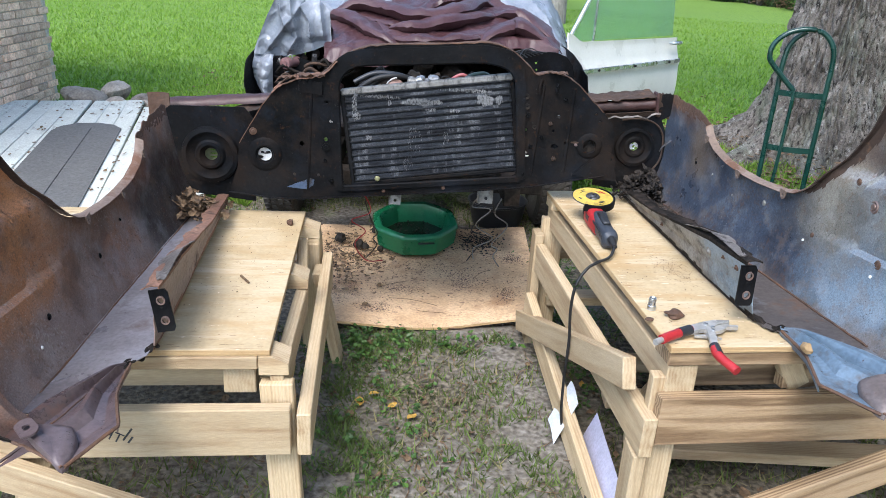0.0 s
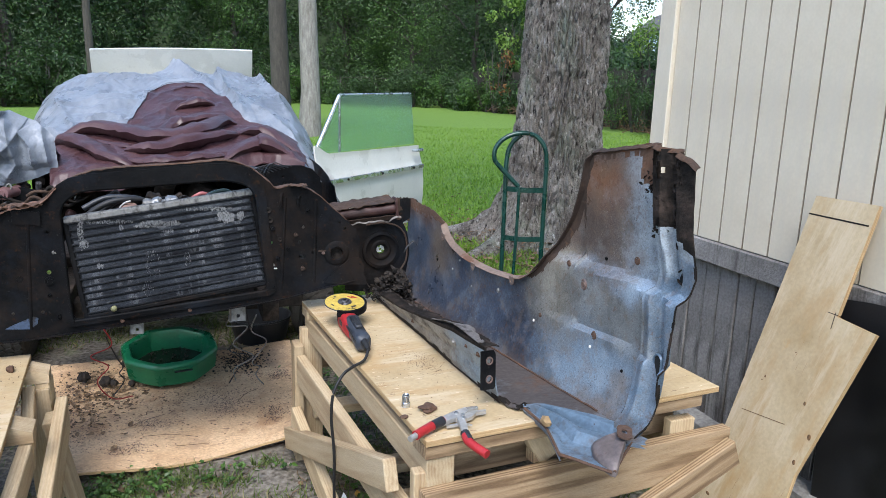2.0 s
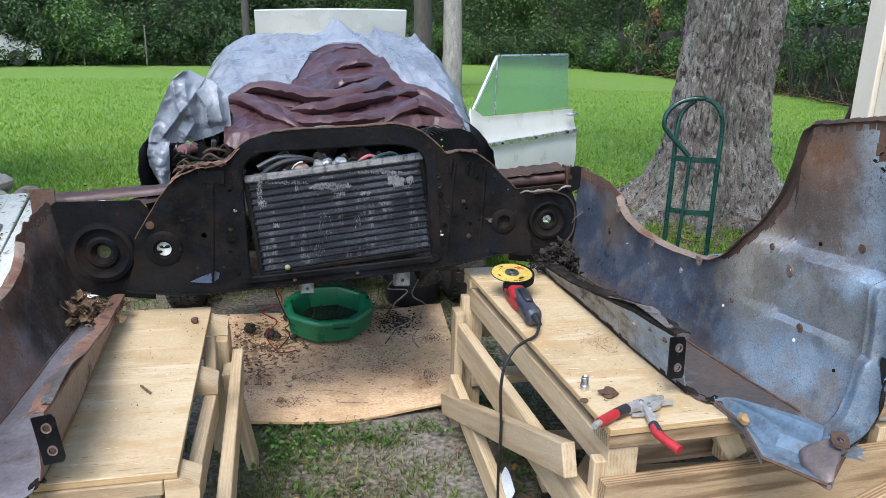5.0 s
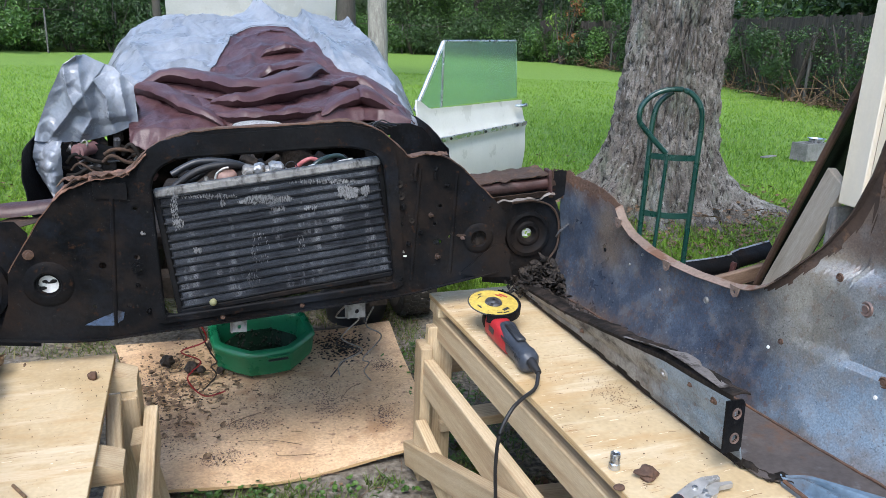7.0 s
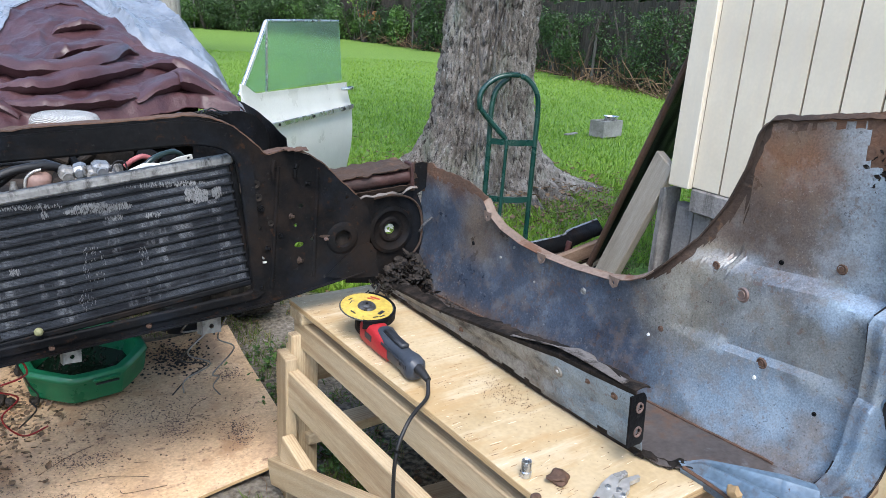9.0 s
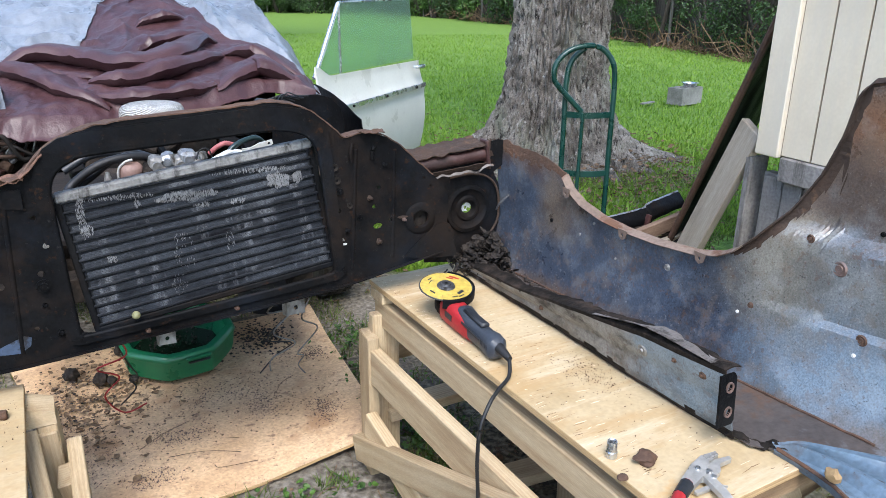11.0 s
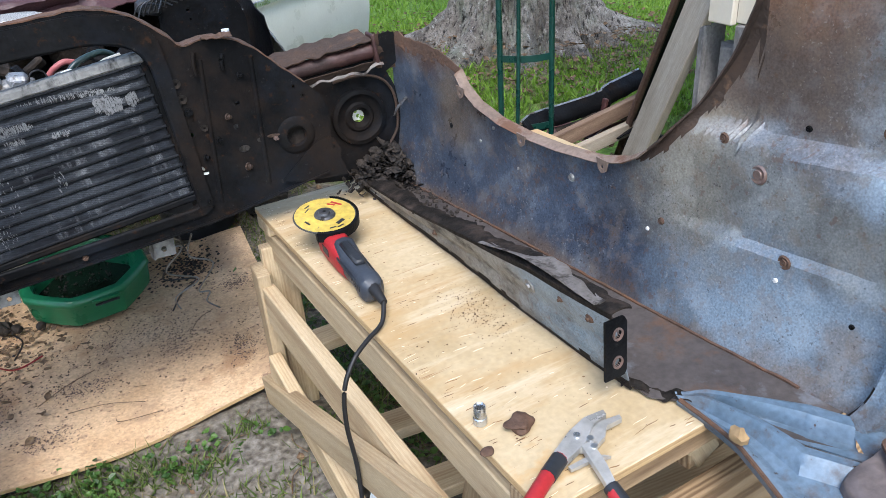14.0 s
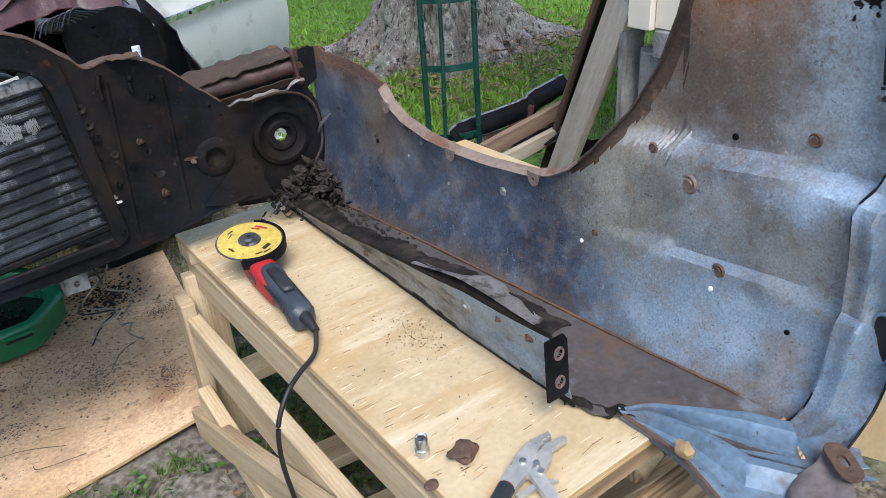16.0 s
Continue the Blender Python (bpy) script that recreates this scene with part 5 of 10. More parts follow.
    # inner rail with its end bracket
    HT = [(1.765, 0.168), (2.0, 0.150), (2.25, 0.105), (2.5, 0.062), (2.9, 0.030)]

    def rail(u, v):
        y = 1.768 + 1.12 * u
        h = interp(y, HT)
        xb = interp(y, INNER)
        w = min(v / 0.72, 1.0)
        x, z = xb - 0.052 * w * h / 0.168 - 0.004, 0.662 + h * w
        x += 0.006 * math.exp(-((w - 0.5) / 0.15) ** 2)
        if v > 0.72:
            q = (v - 0.72) / 0.28
            ragged = 0.022 + 0.040 * (0.5 + 0.5 * noise.noise(Vector((y * 9, seed, 1)))) + 0.012 * noise.noise(Vector((y * 40, seed, 3)))
            x += q * ragged
            z += 0.006 * math.sin(q * 2.6) - 0.012 * q * noise.noise(Vector((y * 7, seed, 8)))
        z += 0.004 * noise.noise(Vector((y * 8, 3, seed)))
        return fl((x, y, z))
    bm = bmesh.new()
    grid_surface(bm, rail, 110, 22, thickness=0.003)
    for f in bm.faces:
        c = f.calc_center_median()
        if c.z > 0.662 + interp(c.y, HT) - 0.006 or c.z < 0.675 + 0.012 * noise.noise(c * 14):
            f.material_index = 1
    part("inner_rail", bm, [RAIL_BLUE if not mirror else RAIL_BROWN, GRIME_EDGE if not mirror else RUST_ORANGE], fender, "torn inner rail with flaking paint", smooth=40)
    if not mirror:
        for y, z, r in ((1.998, 0.767, 0.016), (1.826, 0.790, 0.010), (1.90, 0.79, 0.007), (2.40, 0.705, 0.008)):
            b = bmesh.new()
            lathe(b, [(0.0005, 0.007), (r * 0.35, 0.007), (r * 0.42, 0.003), (r * 0.8, 0.003), (r, 0.0)], 16)
            h = interp(y, HT)
            x = interp(y, INNER) - 0.052 * ((z - 0.662) / h) * h / 0.168 - 0.006
            part("rail_bolt", b, ALU if r > 0.01 else RUST_EDGE, fender, smooth=40, at=pose(x, y, z, 0, -105, 0))
    b = bmesh.new()
    plate(b, [(-0.028, -0.064), (0.022, -0.064), (0.028, -0.055), (0.028, 0.05), (0.020, 0.062), (-0.028, 0.062)], [circle(0.003, 0.030, 0.0095, 12), circle(0.003, -0.030, 0.0095, 12)], 0.005)
    x0 = 0.45 - 1.060 if mirror else 1.060
    brk = part("end_bracket", b, BLACK_STEEL, fender, "black end bracket with two holes", at=pose(x0, 1.764, 0.768, 86, 0, 4 if not mirror else -4) @ Matrix.Diagonal((0.80, 0.88, 1, 1)))
    for z in (0.03, -0.03):
        b = bmesh.new()
        lathe(b, [(0.0095, 0.0), (0.0095, 0.0075), (0.0135, 0.0075), (0.0135, 0.005)], 14)
        part("grommet", b, RUST_STEEL, brk, at=Matrix.Translation((0.003, z, 0)))
    # tongue of torn metal folded over the rail
    bm = bmesh.new()

    def tongue(u, v):
        y = 1.80 + 0.36 * u
        h = interp(y, HT)
        wd = (0.020 + 0.030 * math.sin(math.pi * min(1, u * 1.3)) + 0.010 * noise.noise(Vector((y * 26, seed, 4)))) * v
        return fl((interp(y, INNER) - 0.052 * h / 0.168 - 0.010 + wd, y, 0.662 + h + 0.006 + 0.014 * math.sin(math.pi * u) * (1 - v) + 0.010 * v * noise.noise(Vector((y * 12, v * 2, seed)))))
    grid_surface(bm, tongue, 50, 8, thickness=0.002)
    part("torn_tongue", bm, RAIL_TORN, fender, "torn grey tongue of metal", smooth=40)
    # bolts, clip stains and dents on the panel
    for y, z, r, mt in spots:
        b = bmesh.new()
        lathe(b, [(0.0005, 0.004), (r * 0.45, 0.004), (r * 0.5, 0.0015), (r * 0.8, 0.003), (r, 0.0)], 14)
        x = fender_x(y, z) - 0.002
        m = Matrix(((0, 0, -1, x), (1, 0, 0, y), (0, 1, 0, z), (0, 0, 0, 1))) if not mirror else Matrix(((0, 0, 1, 0.45 - x), (1, 0, 0, y), (0, 1, 0, z), (0, 0, 0, 1)))
        part("clip", b, mt, fender, smooth=40, at=m)
    # slots in the front strip: black plates stand in for the dark inside them
    for y, z, a, bb in ((1.458, 0.852, 0.0135, 0.038), (1.455, 1.088, 0.014, 0.016), (1.472, 1.240, 0.013, 0.016), (1.488, 1.303, 0.008, 0.009), (1.468, 1.165, 0.007, 0.008)):
        b = bmesh.new()
        plate(b, stadium(a, bb), (), 0.001)
        x = fender_x(y, z) - 0.003
        sgn = 1 if mirror else -1
        m = Matrix(((0, 0, sgn, 0.45 - x if mirror else x), (1, 0, 0, y), (0, 1, 0, z), (0, 0, 0, 1)))
        sl = part("slot", b, SLOT_BLACK, fender, "black plate for the darkness of a slot in the edge strip", at=m)
        b = bmesh.new()
        loops = [[b.verts.new((px, py, h)) for px, py in stadium(a + g, bb + g)] for g, h in ((-0.0006, 0.0), (0.0, 0.0045), (0.0022, 0.0050), (0.0050, 0.0))]
        for la, lb in zip(loops, loops[1:]):
            for k in range(len(la)):
                b.faces.new((la[k - 1], la[k], lb[k], lb[k - 1]))
        part("slot_rim", b, NOSE_BLUE if z < 1.0 and not mirror else GRIME_EDGE, sl, smooth=40)
    return fender


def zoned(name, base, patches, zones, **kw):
    """Sheet metal with areas of surviving paint, tar and rust, and of light painted on folds. zones: colour, y from, y
    to, z from, z to, amount, softness.
    """
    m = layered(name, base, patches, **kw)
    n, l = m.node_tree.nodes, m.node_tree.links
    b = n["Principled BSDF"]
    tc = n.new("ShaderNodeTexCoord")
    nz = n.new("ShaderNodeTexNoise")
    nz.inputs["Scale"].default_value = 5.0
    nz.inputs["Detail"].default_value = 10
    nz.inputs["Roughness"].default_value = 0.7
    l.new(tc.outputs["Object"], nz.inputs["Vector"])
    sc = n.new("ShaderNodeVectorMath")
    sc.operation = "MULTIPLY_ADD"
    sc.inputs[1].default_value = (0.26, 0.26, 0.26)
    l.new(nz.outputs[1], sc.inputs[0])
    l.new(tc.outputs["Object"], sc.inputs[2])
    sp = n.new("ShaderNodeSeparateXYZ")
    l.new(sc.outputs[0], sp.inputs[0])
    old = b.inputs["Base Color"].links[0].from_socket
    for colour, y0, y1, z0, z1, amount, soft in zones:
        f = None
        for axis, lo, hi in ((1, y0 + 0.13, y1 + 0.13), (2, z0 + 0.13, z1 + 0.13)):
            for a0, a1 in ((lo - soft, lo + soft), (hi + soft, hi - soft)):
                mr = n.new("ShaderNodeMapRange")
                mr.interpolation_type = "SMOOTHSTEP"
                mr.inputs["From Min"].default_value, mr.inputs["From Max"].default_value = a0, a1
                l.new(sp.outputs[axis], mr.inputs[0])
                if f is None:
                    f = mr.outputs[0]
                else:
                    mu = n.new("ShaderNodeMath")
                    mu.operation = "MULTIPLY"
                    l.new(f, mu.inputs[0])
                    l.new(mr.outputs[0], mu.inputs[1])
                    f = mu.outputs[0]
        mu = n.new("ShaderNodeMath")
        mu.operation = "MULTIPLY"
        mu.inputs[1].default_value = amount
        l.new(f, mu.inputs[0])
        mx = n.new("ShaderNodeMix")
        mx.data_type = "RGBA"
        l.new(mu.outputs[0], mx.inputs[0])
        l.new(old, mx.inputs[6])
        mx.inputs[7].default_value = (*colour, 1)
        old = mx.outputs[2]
    # fine speckle of rust and grit over everything
    fz = n.new("ShaderNodeTexNoise")
    fz.inputs["Scale"].default_value = 260.0
    fz.inputs["Detail"].default_value = 6
    l.new(tc.outputs["Object"], fz.inputs["Vector"])
    mr = n.new("ShaderNodeMapRange")
    mr.inputs["From Min"].default_value, mr.inputs["From Max"].default_value = 0.28, 0.72
    mr.inputs["To Min"].default_value, mr.inputs["To Max"].default_value = 0.70, 1.30
    l.new(fz.outputs[0], mr.inputs[0])
    ml = n.new("ShaderNodeVectorMath")
    ml.operation = "SCALE"
    l.new(old, ml.inputs[0])
    l.new(mr.outputs[0], ml.inputs["Scale"])
    old = ml.outputs[0]
    # cloudy mottling, then pits and pale grit in swarms
    for colour, scale, thr, soft, amount, where in (((0.40, 0.42, 0.44), 14.0, 0.56, 0.06, 0.14, 3.0), ((0.020, 0.016, 0.016), 8.0, 0.56, 0.06, 0.35, 2.0), ((0.17, 0.125, 0.09), 22.0, 0.585, 0.03, 0.28, 2.5), ((0.10, 0.055, 0.035), 75.0, 0.615, 0.03, 0.5, 4.0), ((0.012, 0.010, 0.010), 120.0, 0.665, 0.025, 0.6, 6.0), ((0.40, 0.40, 0.39), 140.0, 0.645, 0.03, 0.28, 5.0)):
        gz = n.new("ShaderNodeTexNoise")
        gz.inputs["Scale"].default_value = scale
        gz.inputs["Detail"].default_value = 8
        gz.inputs["Roughness"].default_value = 0.65
        l.new(tc.outputs["Object"], gz.inputs["Vector"])
        wz = n.new("ShaderNodeTexNoise")
        wz.inputs["Scale"].default_value = where
        wz.inputs["Detail"].default_value = 4
        l.new(tc.outputs["Object"], wz.inputs["Vector"])
        ga = n.new("ShaderNodeMath")
        ga.operation = "MULTIPLY_ADD"
        ga.inputs[1].default_value = 0.35
        l.new(wz.outputs[0], ga.inputs[0])
        l.new(gz.outputs[0], ga.inputs[2])
        gr = n.new("ShaderNodeMapRange")
        gr.inputs["From Min"].default_value, gr.inputs["From Max"].default_value = thr + 0.175 - soft, thr + 0.175 + soft
        gr.inputs["To Max"].default_value = amount
        l.new(ga.outputs[0], gr.inputs[0])
        gx = n.new("ShaderNodeMix")
        gx.data_type = "RGBA"
        l.new(gr.outputs[0], gx.inputs[0])
        l.new(old, gx.inputs[6])
        gx.inputs[7].default_value = (*colour, 1)
        old = gx.outputs[2]
    l.new(old, b.inputs["Base Color"])
    return m


FENDER_BLUE = zoned("fender_blue_tar_and_lit_folds", [(0.026, 0.034, 0.052), (0.052, 0.068, 0.098), (0.085, 0.11, 0.15)], [
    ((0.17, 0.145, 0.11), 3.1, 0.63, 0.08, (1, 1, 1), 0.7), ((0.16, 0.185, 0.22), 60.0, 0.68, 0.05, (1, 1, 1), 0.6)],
    # pale fold stripe and lower area also have the light they catch painted in
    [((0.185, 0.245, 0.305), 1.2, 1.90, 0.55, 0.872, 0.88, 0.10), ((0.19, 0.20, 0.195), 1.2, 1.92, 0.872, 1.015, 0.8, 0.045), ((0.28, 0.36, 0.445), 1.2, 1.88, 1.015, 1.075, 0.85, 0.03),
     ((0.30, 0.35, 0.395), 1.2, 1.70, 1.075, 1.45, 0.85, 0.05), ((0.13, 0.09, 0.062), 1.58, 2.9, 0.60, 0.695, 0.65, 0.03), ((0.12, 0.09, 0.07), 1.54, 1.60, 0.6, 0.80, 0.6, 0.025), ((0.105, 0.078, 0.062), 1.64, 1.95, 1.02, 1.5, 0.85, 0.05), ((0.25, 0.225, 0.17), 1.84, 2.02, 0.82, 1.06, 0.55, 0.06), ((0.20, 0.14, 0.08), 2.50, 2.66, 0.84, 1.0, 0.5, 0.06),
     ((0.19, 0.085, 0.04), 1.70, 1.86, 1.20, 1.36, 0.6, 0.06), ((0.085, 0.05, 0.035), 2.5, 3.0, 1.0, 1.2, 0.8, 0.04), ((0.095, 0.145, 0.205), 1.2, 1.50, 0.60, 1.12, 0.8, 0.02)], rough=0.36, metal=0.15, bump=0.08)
GUSSET_BROWN = layered("gusset_brown_grey", [(0.085, 0.068, 0.064), (0.13, 0.105, 0.10), (0.17, 0.145, 0.14)], [((0.07, 0.03, 0.022), 12.0, 0.60, 0.05, (1, 1, 1), 0.85)], rough=0.5, metal=0.1, bump=0.15)
# rusty brown-grey, darkened so that the channel's shadow is in the colour
NOSE_GROOVE = layered("nose_shaded_brown_groove", [(0.045, 0.038, 0.036), (0.085, 0.078, 0.078)], [((0.11, 0.145, 0.19), 7.0, 0.58, 0.08, (1, 1, 1), 0.5), ((0.06, 0.03, 0.02), 40.0, 0.62, 0.04, (1, 1, 1), 0.9)], rough=0.5, metal=0.1, bump=0.1)
NOSE_BLUE = layered("nose_pale_blue", [(0.055, 0.092, 0.132), (0.10, 0.15, 0.205), (0.155, 0.21, 0.265)], [((0.08, 0.055, 0.04), 6.0, 0.58, 0.06, (1, 1, 1), 0.8), ((0.30, 0.36, 0.42), 4.0, 0.64, 0.06, (1, 1, 1), 0.3), ((0.05, 0.03, 0.022), 60.0, 0.65, 0.03, (1, 1, 1), 0.9)], rough=0.42, metal=0.1, bump=0.08)
NOSE_PURPLE = layered("nose_purple_brown", [(0.050, 0.036, 0.038), (0.085, 0.062, 0.064), (0.13, 0.10, 0.105)], [((0.16, 0.075, 0.045), 5.0, 0.62, 0.08, (1, 1, 1), 0.8), ((0.21, 0.19, 0.21), 3.0, 0.64, 0.08, (1, 1, 1), 0.35), ((0.02, 0.014, 0.013), 50.0, 0.65, 0.03, (1, 1, 1), 0.9)], rough=0.36, metal=0.15, bump=0.1)
SLOT_BLACK = plain("black_void", (0.004, 0.004, 0.004), 0.9)
MESH_METAL = material("pale_wire_mesh", [(0.20, 0.19, 0.17), (0.50, 0.49, 0.46), (0.64, 0.63, 0.60)], scale=12, rough=0.4, metal=0.4, bump=0.6, fine=300, fine_amount=0.4, wave={"scale": 55, "dist": 1.5, "axis": "DIAGONAL", "mix": 0.6})
BRIGHT_ALU = layered("bare_bright_aluminium", [(0.18, 0.19, 0.20), (0.32, 0.335, 0.35)], [((0.10, 0.085, 0.07), 20.0, 0.58, 0.05, (1, 1, 1), 0.8)], rough=0.4, metal=0.5)
RUST_ORANGE = layered("orange_brown_rust", [(0.11, 0.055, 0.036), (0.19, 0.098, 0.064), (0.27, 0.16, 0.115)], [((0.05, 0.03, 0.022), 22.0, 0.58, 0.06, (1, 1, 1), 0.9)], rough=0.8, metal=0.1, bump=0.4)
RAIL_BLUE = zoned("rail_flaking_paint", [(0.09, 0.088, 0.08), (0.19, 0.185, 0.17), (0.29, 0.28, 0.26)], [((0.035, 0.03, 0.027), 9.0, 0.58, 0.05, (1, 0.5, 1), 0.8)],
                  [((0.19, 0.26, 0.32), 1.70, 2.02, 0.60, 0.90, 0.8, 0.03), ((0.055, 0.045, 0.04), 1.70, 2.9, 0.60, 0.685, 0.6, 0.02)], rough=0.5, metal=0.1, bump=0.15)
FLANGE_RUST = layered("flange_brown_grime", [(0.055, 0.047, 0.045), (0.095, 0.08, 0.074)], [((0.15, 0.075, 0.04), 5.0, 0.62, 0.08, (1, 1, 1), 0.85), ((0.14, 0.145, 0.16), 9.0, 0.64, 0.05, (1, 1, 1), 0.6)], rough=0.6, metal=0.2, bump=0.2)
RAIL_TORN = layered("torn_grey_metal", [(0.07, 0.06, 0.055), (0.14, 0.125, 0.115), (0.21, 0.195, 0.185)], [((0.03, 0.024, 0.02), 14.0, 0.58, 0.05, (1, 1, 1), 0.85), ((0.17, 0.085, 0.045), 8.0, 0.64, 0.05, (1, 1, 1), 0.85)], rough=0.55, metal=0.2, bump=0.3)
FLANGE_LILAC = layered("flange_lilac_primer", [(0.12, 0.105, 0.11), (0.18, 0.165, 0.175), (0.25, 0.24, 0.26)], [((0.09, 0.055, 0.045), 5.0, 0.62, 0.08, (1, 1, 1), 0.7), ((0.03, 0.02, 0.018), 40.0, 0.67, 0.03, (1, 1, 1), 0.9)], rough=0.34, metal=0.15, bump=0.08)
RAIL_BROWN = layered("rail_pinkish_brown", [(0.12, 0.085, 0.075), (0.20, 0.145, 0.13), (0.27, 0.20, 0.185)], [((0.05, 0.03, 0.025), 9.0, 0.60, 0.06, (1, 1, 1), 0.8), ((0.24, 0.12, 0.07), 6.0, 0.64, 0.06, (1, 1, 1), 0.85)], rough=0.5, metal=0.1, bump=0.2)
GRIME_EDGE = material("torn_black_edge", [(0.005, 0.0045, 0.004), (0.016, 0.013, 0.011), (0.045, 0.033, 0.027)], scale=22, rough=0.9, bump=0.5, spec=0.15)
SPOTS = [(1.711, 0.858, 0.013, RUST_EDGE), (1.717, 0.823, 0.0048, WHITE_PATCH), (1.983, 0.819, 0.0045, WHITE_PATCH), (1.955, 0.845, 0.008, RUST_EDGE), (2.191, 0.86, 0.010, ALU), (1.623, 1.091, 0.012, RUST_EDGE), (1.86, 1.03, 0.010, RUST_EDGE),
         (1.79, 0.985, 0.018, RUST_STEEL), (1.585, 0.80, 0.005, BLACK_STEEL), (2.50, 0.86, 0.005, ALU), (2.62, 0.87, 0.007, BLACK_STEEL), (2.36, 0.83, 0.004, ALU), (1.74, 1.07, 0.006, BLACK_STEEL), (2.45, 0.905, 0.005, ALU)]
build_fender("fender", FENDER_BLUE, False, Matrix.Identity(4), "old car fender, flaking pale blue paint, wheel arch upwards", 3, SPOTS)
_w = Vector((0.011, -0.144, 0.150))
_c = Vector((-0.748, 2.075, 0.821))
LEFT_POSE = Matrix.Translation(_c + Vector((0.148, -0.126, -0.097))) @ Matrix.Rotation(_w.length, 4, _w.normalized()) @ Matrix.Translation(-_c)
FENDER_BROWN = zoned("fender_rust_and_primer", [(0.105, 0.076, 0.064), (0.155, 0.113, 0.095), (0.21, 0.158, 0.138)], [
    ((0.26, 0.11, 0.05), 3.0, 0.57, 0.08, (1, 1, 1), 0.8), ((0.20, 0.185, 0.185), 2.4, 0.62, 0.10, (1, 1, 1), 0.4)],
    [((0.34, 0.14, 0.05), 1.2, 1.95, 0.80, 1.2, 0.8, 0.08), ((0.16, 0.085, 0.055), 1.85, 2.5, 0.86, 1.0, 0.5, 0.06), ((0.20, 0.155, 0.145), 1.3, 2.3, 0.66, 0.78, 0.5, 0.06), ((0.022, 0.02, 0.021), 2.42, 3.0, 0.6, 0.95, 0.85, 0.06), ((0.15, 0.065, 0.04), 2.3, 2.62, 0.88, 1.1, 0.7, 0.05)],
    rough=0.36, metal=0.2, bump=0.1)
build_fender("fender", FENDER_BROWN, True, LEFT_POSE, "old car fender, brown primer and orange rust, wheel arch upwards", 8,
             [(2.12, 0.80, 0.008, BLACK_STEEL), (1.80, 0.78, 0.009, BLACK_STEEL), (2.30, 0.84, 0.005, BLACK_STEEL), (1.62, 0.86, 0.007, BLACK_STEEL), (1.72, 0.74, 0.005, WHITE_PATCH)])


MAROON_DARK = layered("dark_maroon_rust", [(0.035, 0.015, 0.014), (0.062, 0.027, 0.024)], [((0.10, 0.06, 0.05), 6.0, 0.64, 0.06, (1, 1, 1), 0.7), ((0.015, 0.010, 0.009), 5.0, 0.56, 0.08, (1, 1, 1), 0.8)], rough=0.5, metal=0.1, bump=0.2)


# ---- radiator support between the fenders ----
def build_corner_rail(sup):
    """Rounded maroon rail, its flat rusted ledge and torn pale lip between the support and the blue fender."""
    n3 = lambda a, b, c: noise.noise(Vector((a, b, c)))
    bm = bmesh.new()
    tube(bm, [(0.83 + 0.275 * i / 20, 2.862 + 0.003 * n3(i * 0.5, 0, 1), 1.006 + 0.026 * i / 20 + 0.002 * n3(i * 0.4, 2, 0)) for i in range(21)], 0.021, 14)
    part("upper_rail", bm, MAROON_DARK, sup, "maroon rusted rounded rail", smooth=60)
    bm = bmesh.new()
    grid_surface(bm, lambda u, v: (0.80 + 0.30 * u, 2.838 + 0.10 * v + 0.010 * n3(u * 9, v, 3), 1.028 + 0.036 * u + 0.012 * v + 0.007 * n3(u * 11, v * 3, 5)), 44, 8, thickness=0.003)
    part("rusted_ledge", bm, RUST_DARK, sup, "flat rusted ledge with a ragged edge", smooth=50)
    bm = bmesh.new()
    grid_surface(bm, lambda u, v: (0.90 + 0.225 * u, 2.838 - 0.006 * v + 0.004 * n3(u * 8, v, 2), 0.976 + 0.024 * u + 0.007 * n3(u * 7, 0, 4) - 0.010 * step(u, 0.55, 0.72) + 0.012 * step(u, 0.72, 0.85) - 0.006 * v), 50, 4, thickness=0.002)
    part("torn_lip", bm, RAIL_TORN, sup, "bent pale torn lip", smooth=50)
    bm = bmesh.new()
    grid_surface(bm, lambda u, v: (0.86 + 0.25 * u, 2.846 + 0.02 * v, 0.985 + 0.024 * u - 0.03 * v + 0.004 * n3(u * 9, v * 2, 8)), 30, 5, thickness=0.002)
    part("rail_web", bm, RUST_DARK, sup, smooth=50)
    bm = bmesh.new()
    box(bm, (0.010, 0.05, 0.085), pose(1.108, 2.858, 1.036, 0, -6, 0), 0.003)
    part("end_strap", bm, MAROON_DARK, sup)
    bm = bmesh.new()
    grid_surface(bm, lambda u, v: (1.112 + 0.085 * u, 2.852 + 0.012 * math.sin(u * 3) + 0.006 * n3(u * 6, v * 5, 1), 0.985 + (0.092 + 0.010 * n3(u * 12, 0, 6)) * v - 0.012 * u), 20, 14, thickness=0.003)
    part("corner_gusset", bm, RUST_DARK, sup, smooth=50)
    # rolled rim round the dish plate and a bent pale strip beside it
    bm = bmesh.new()
    tube(bm, smooth_path([Vector((0.985, 2.852, 0.968)), Vector((1.05, 2.850, 0.975)), Vector((1.11, 2.848, 0.962)), Vector((1.145, 2.846, 0.925)), Vector((1.155, 2.844, 0.87)), Vector((1.150, 2.842, 0.815)), Vector((1.125, 2.842, 0.775))], 6), 0.004, 6)
    part("plate_rim", bm, RUST_DARK, sup, smooth=60)
    bm = bmesh.new()
    grid_surface(bm, lambda u, v: (1.142 + 0.030 * u * u + 0.004 * v, 2.842 - 0.024 * u - 0.005 * v, 0.850 + 0.050 * u + 0.003 * math.sin(v * 3)), 14, 4, thickness=0.002)
    part("bent_strip", bm, ALU_DARK, sup, "bent pale strip of trim", smooth=50)


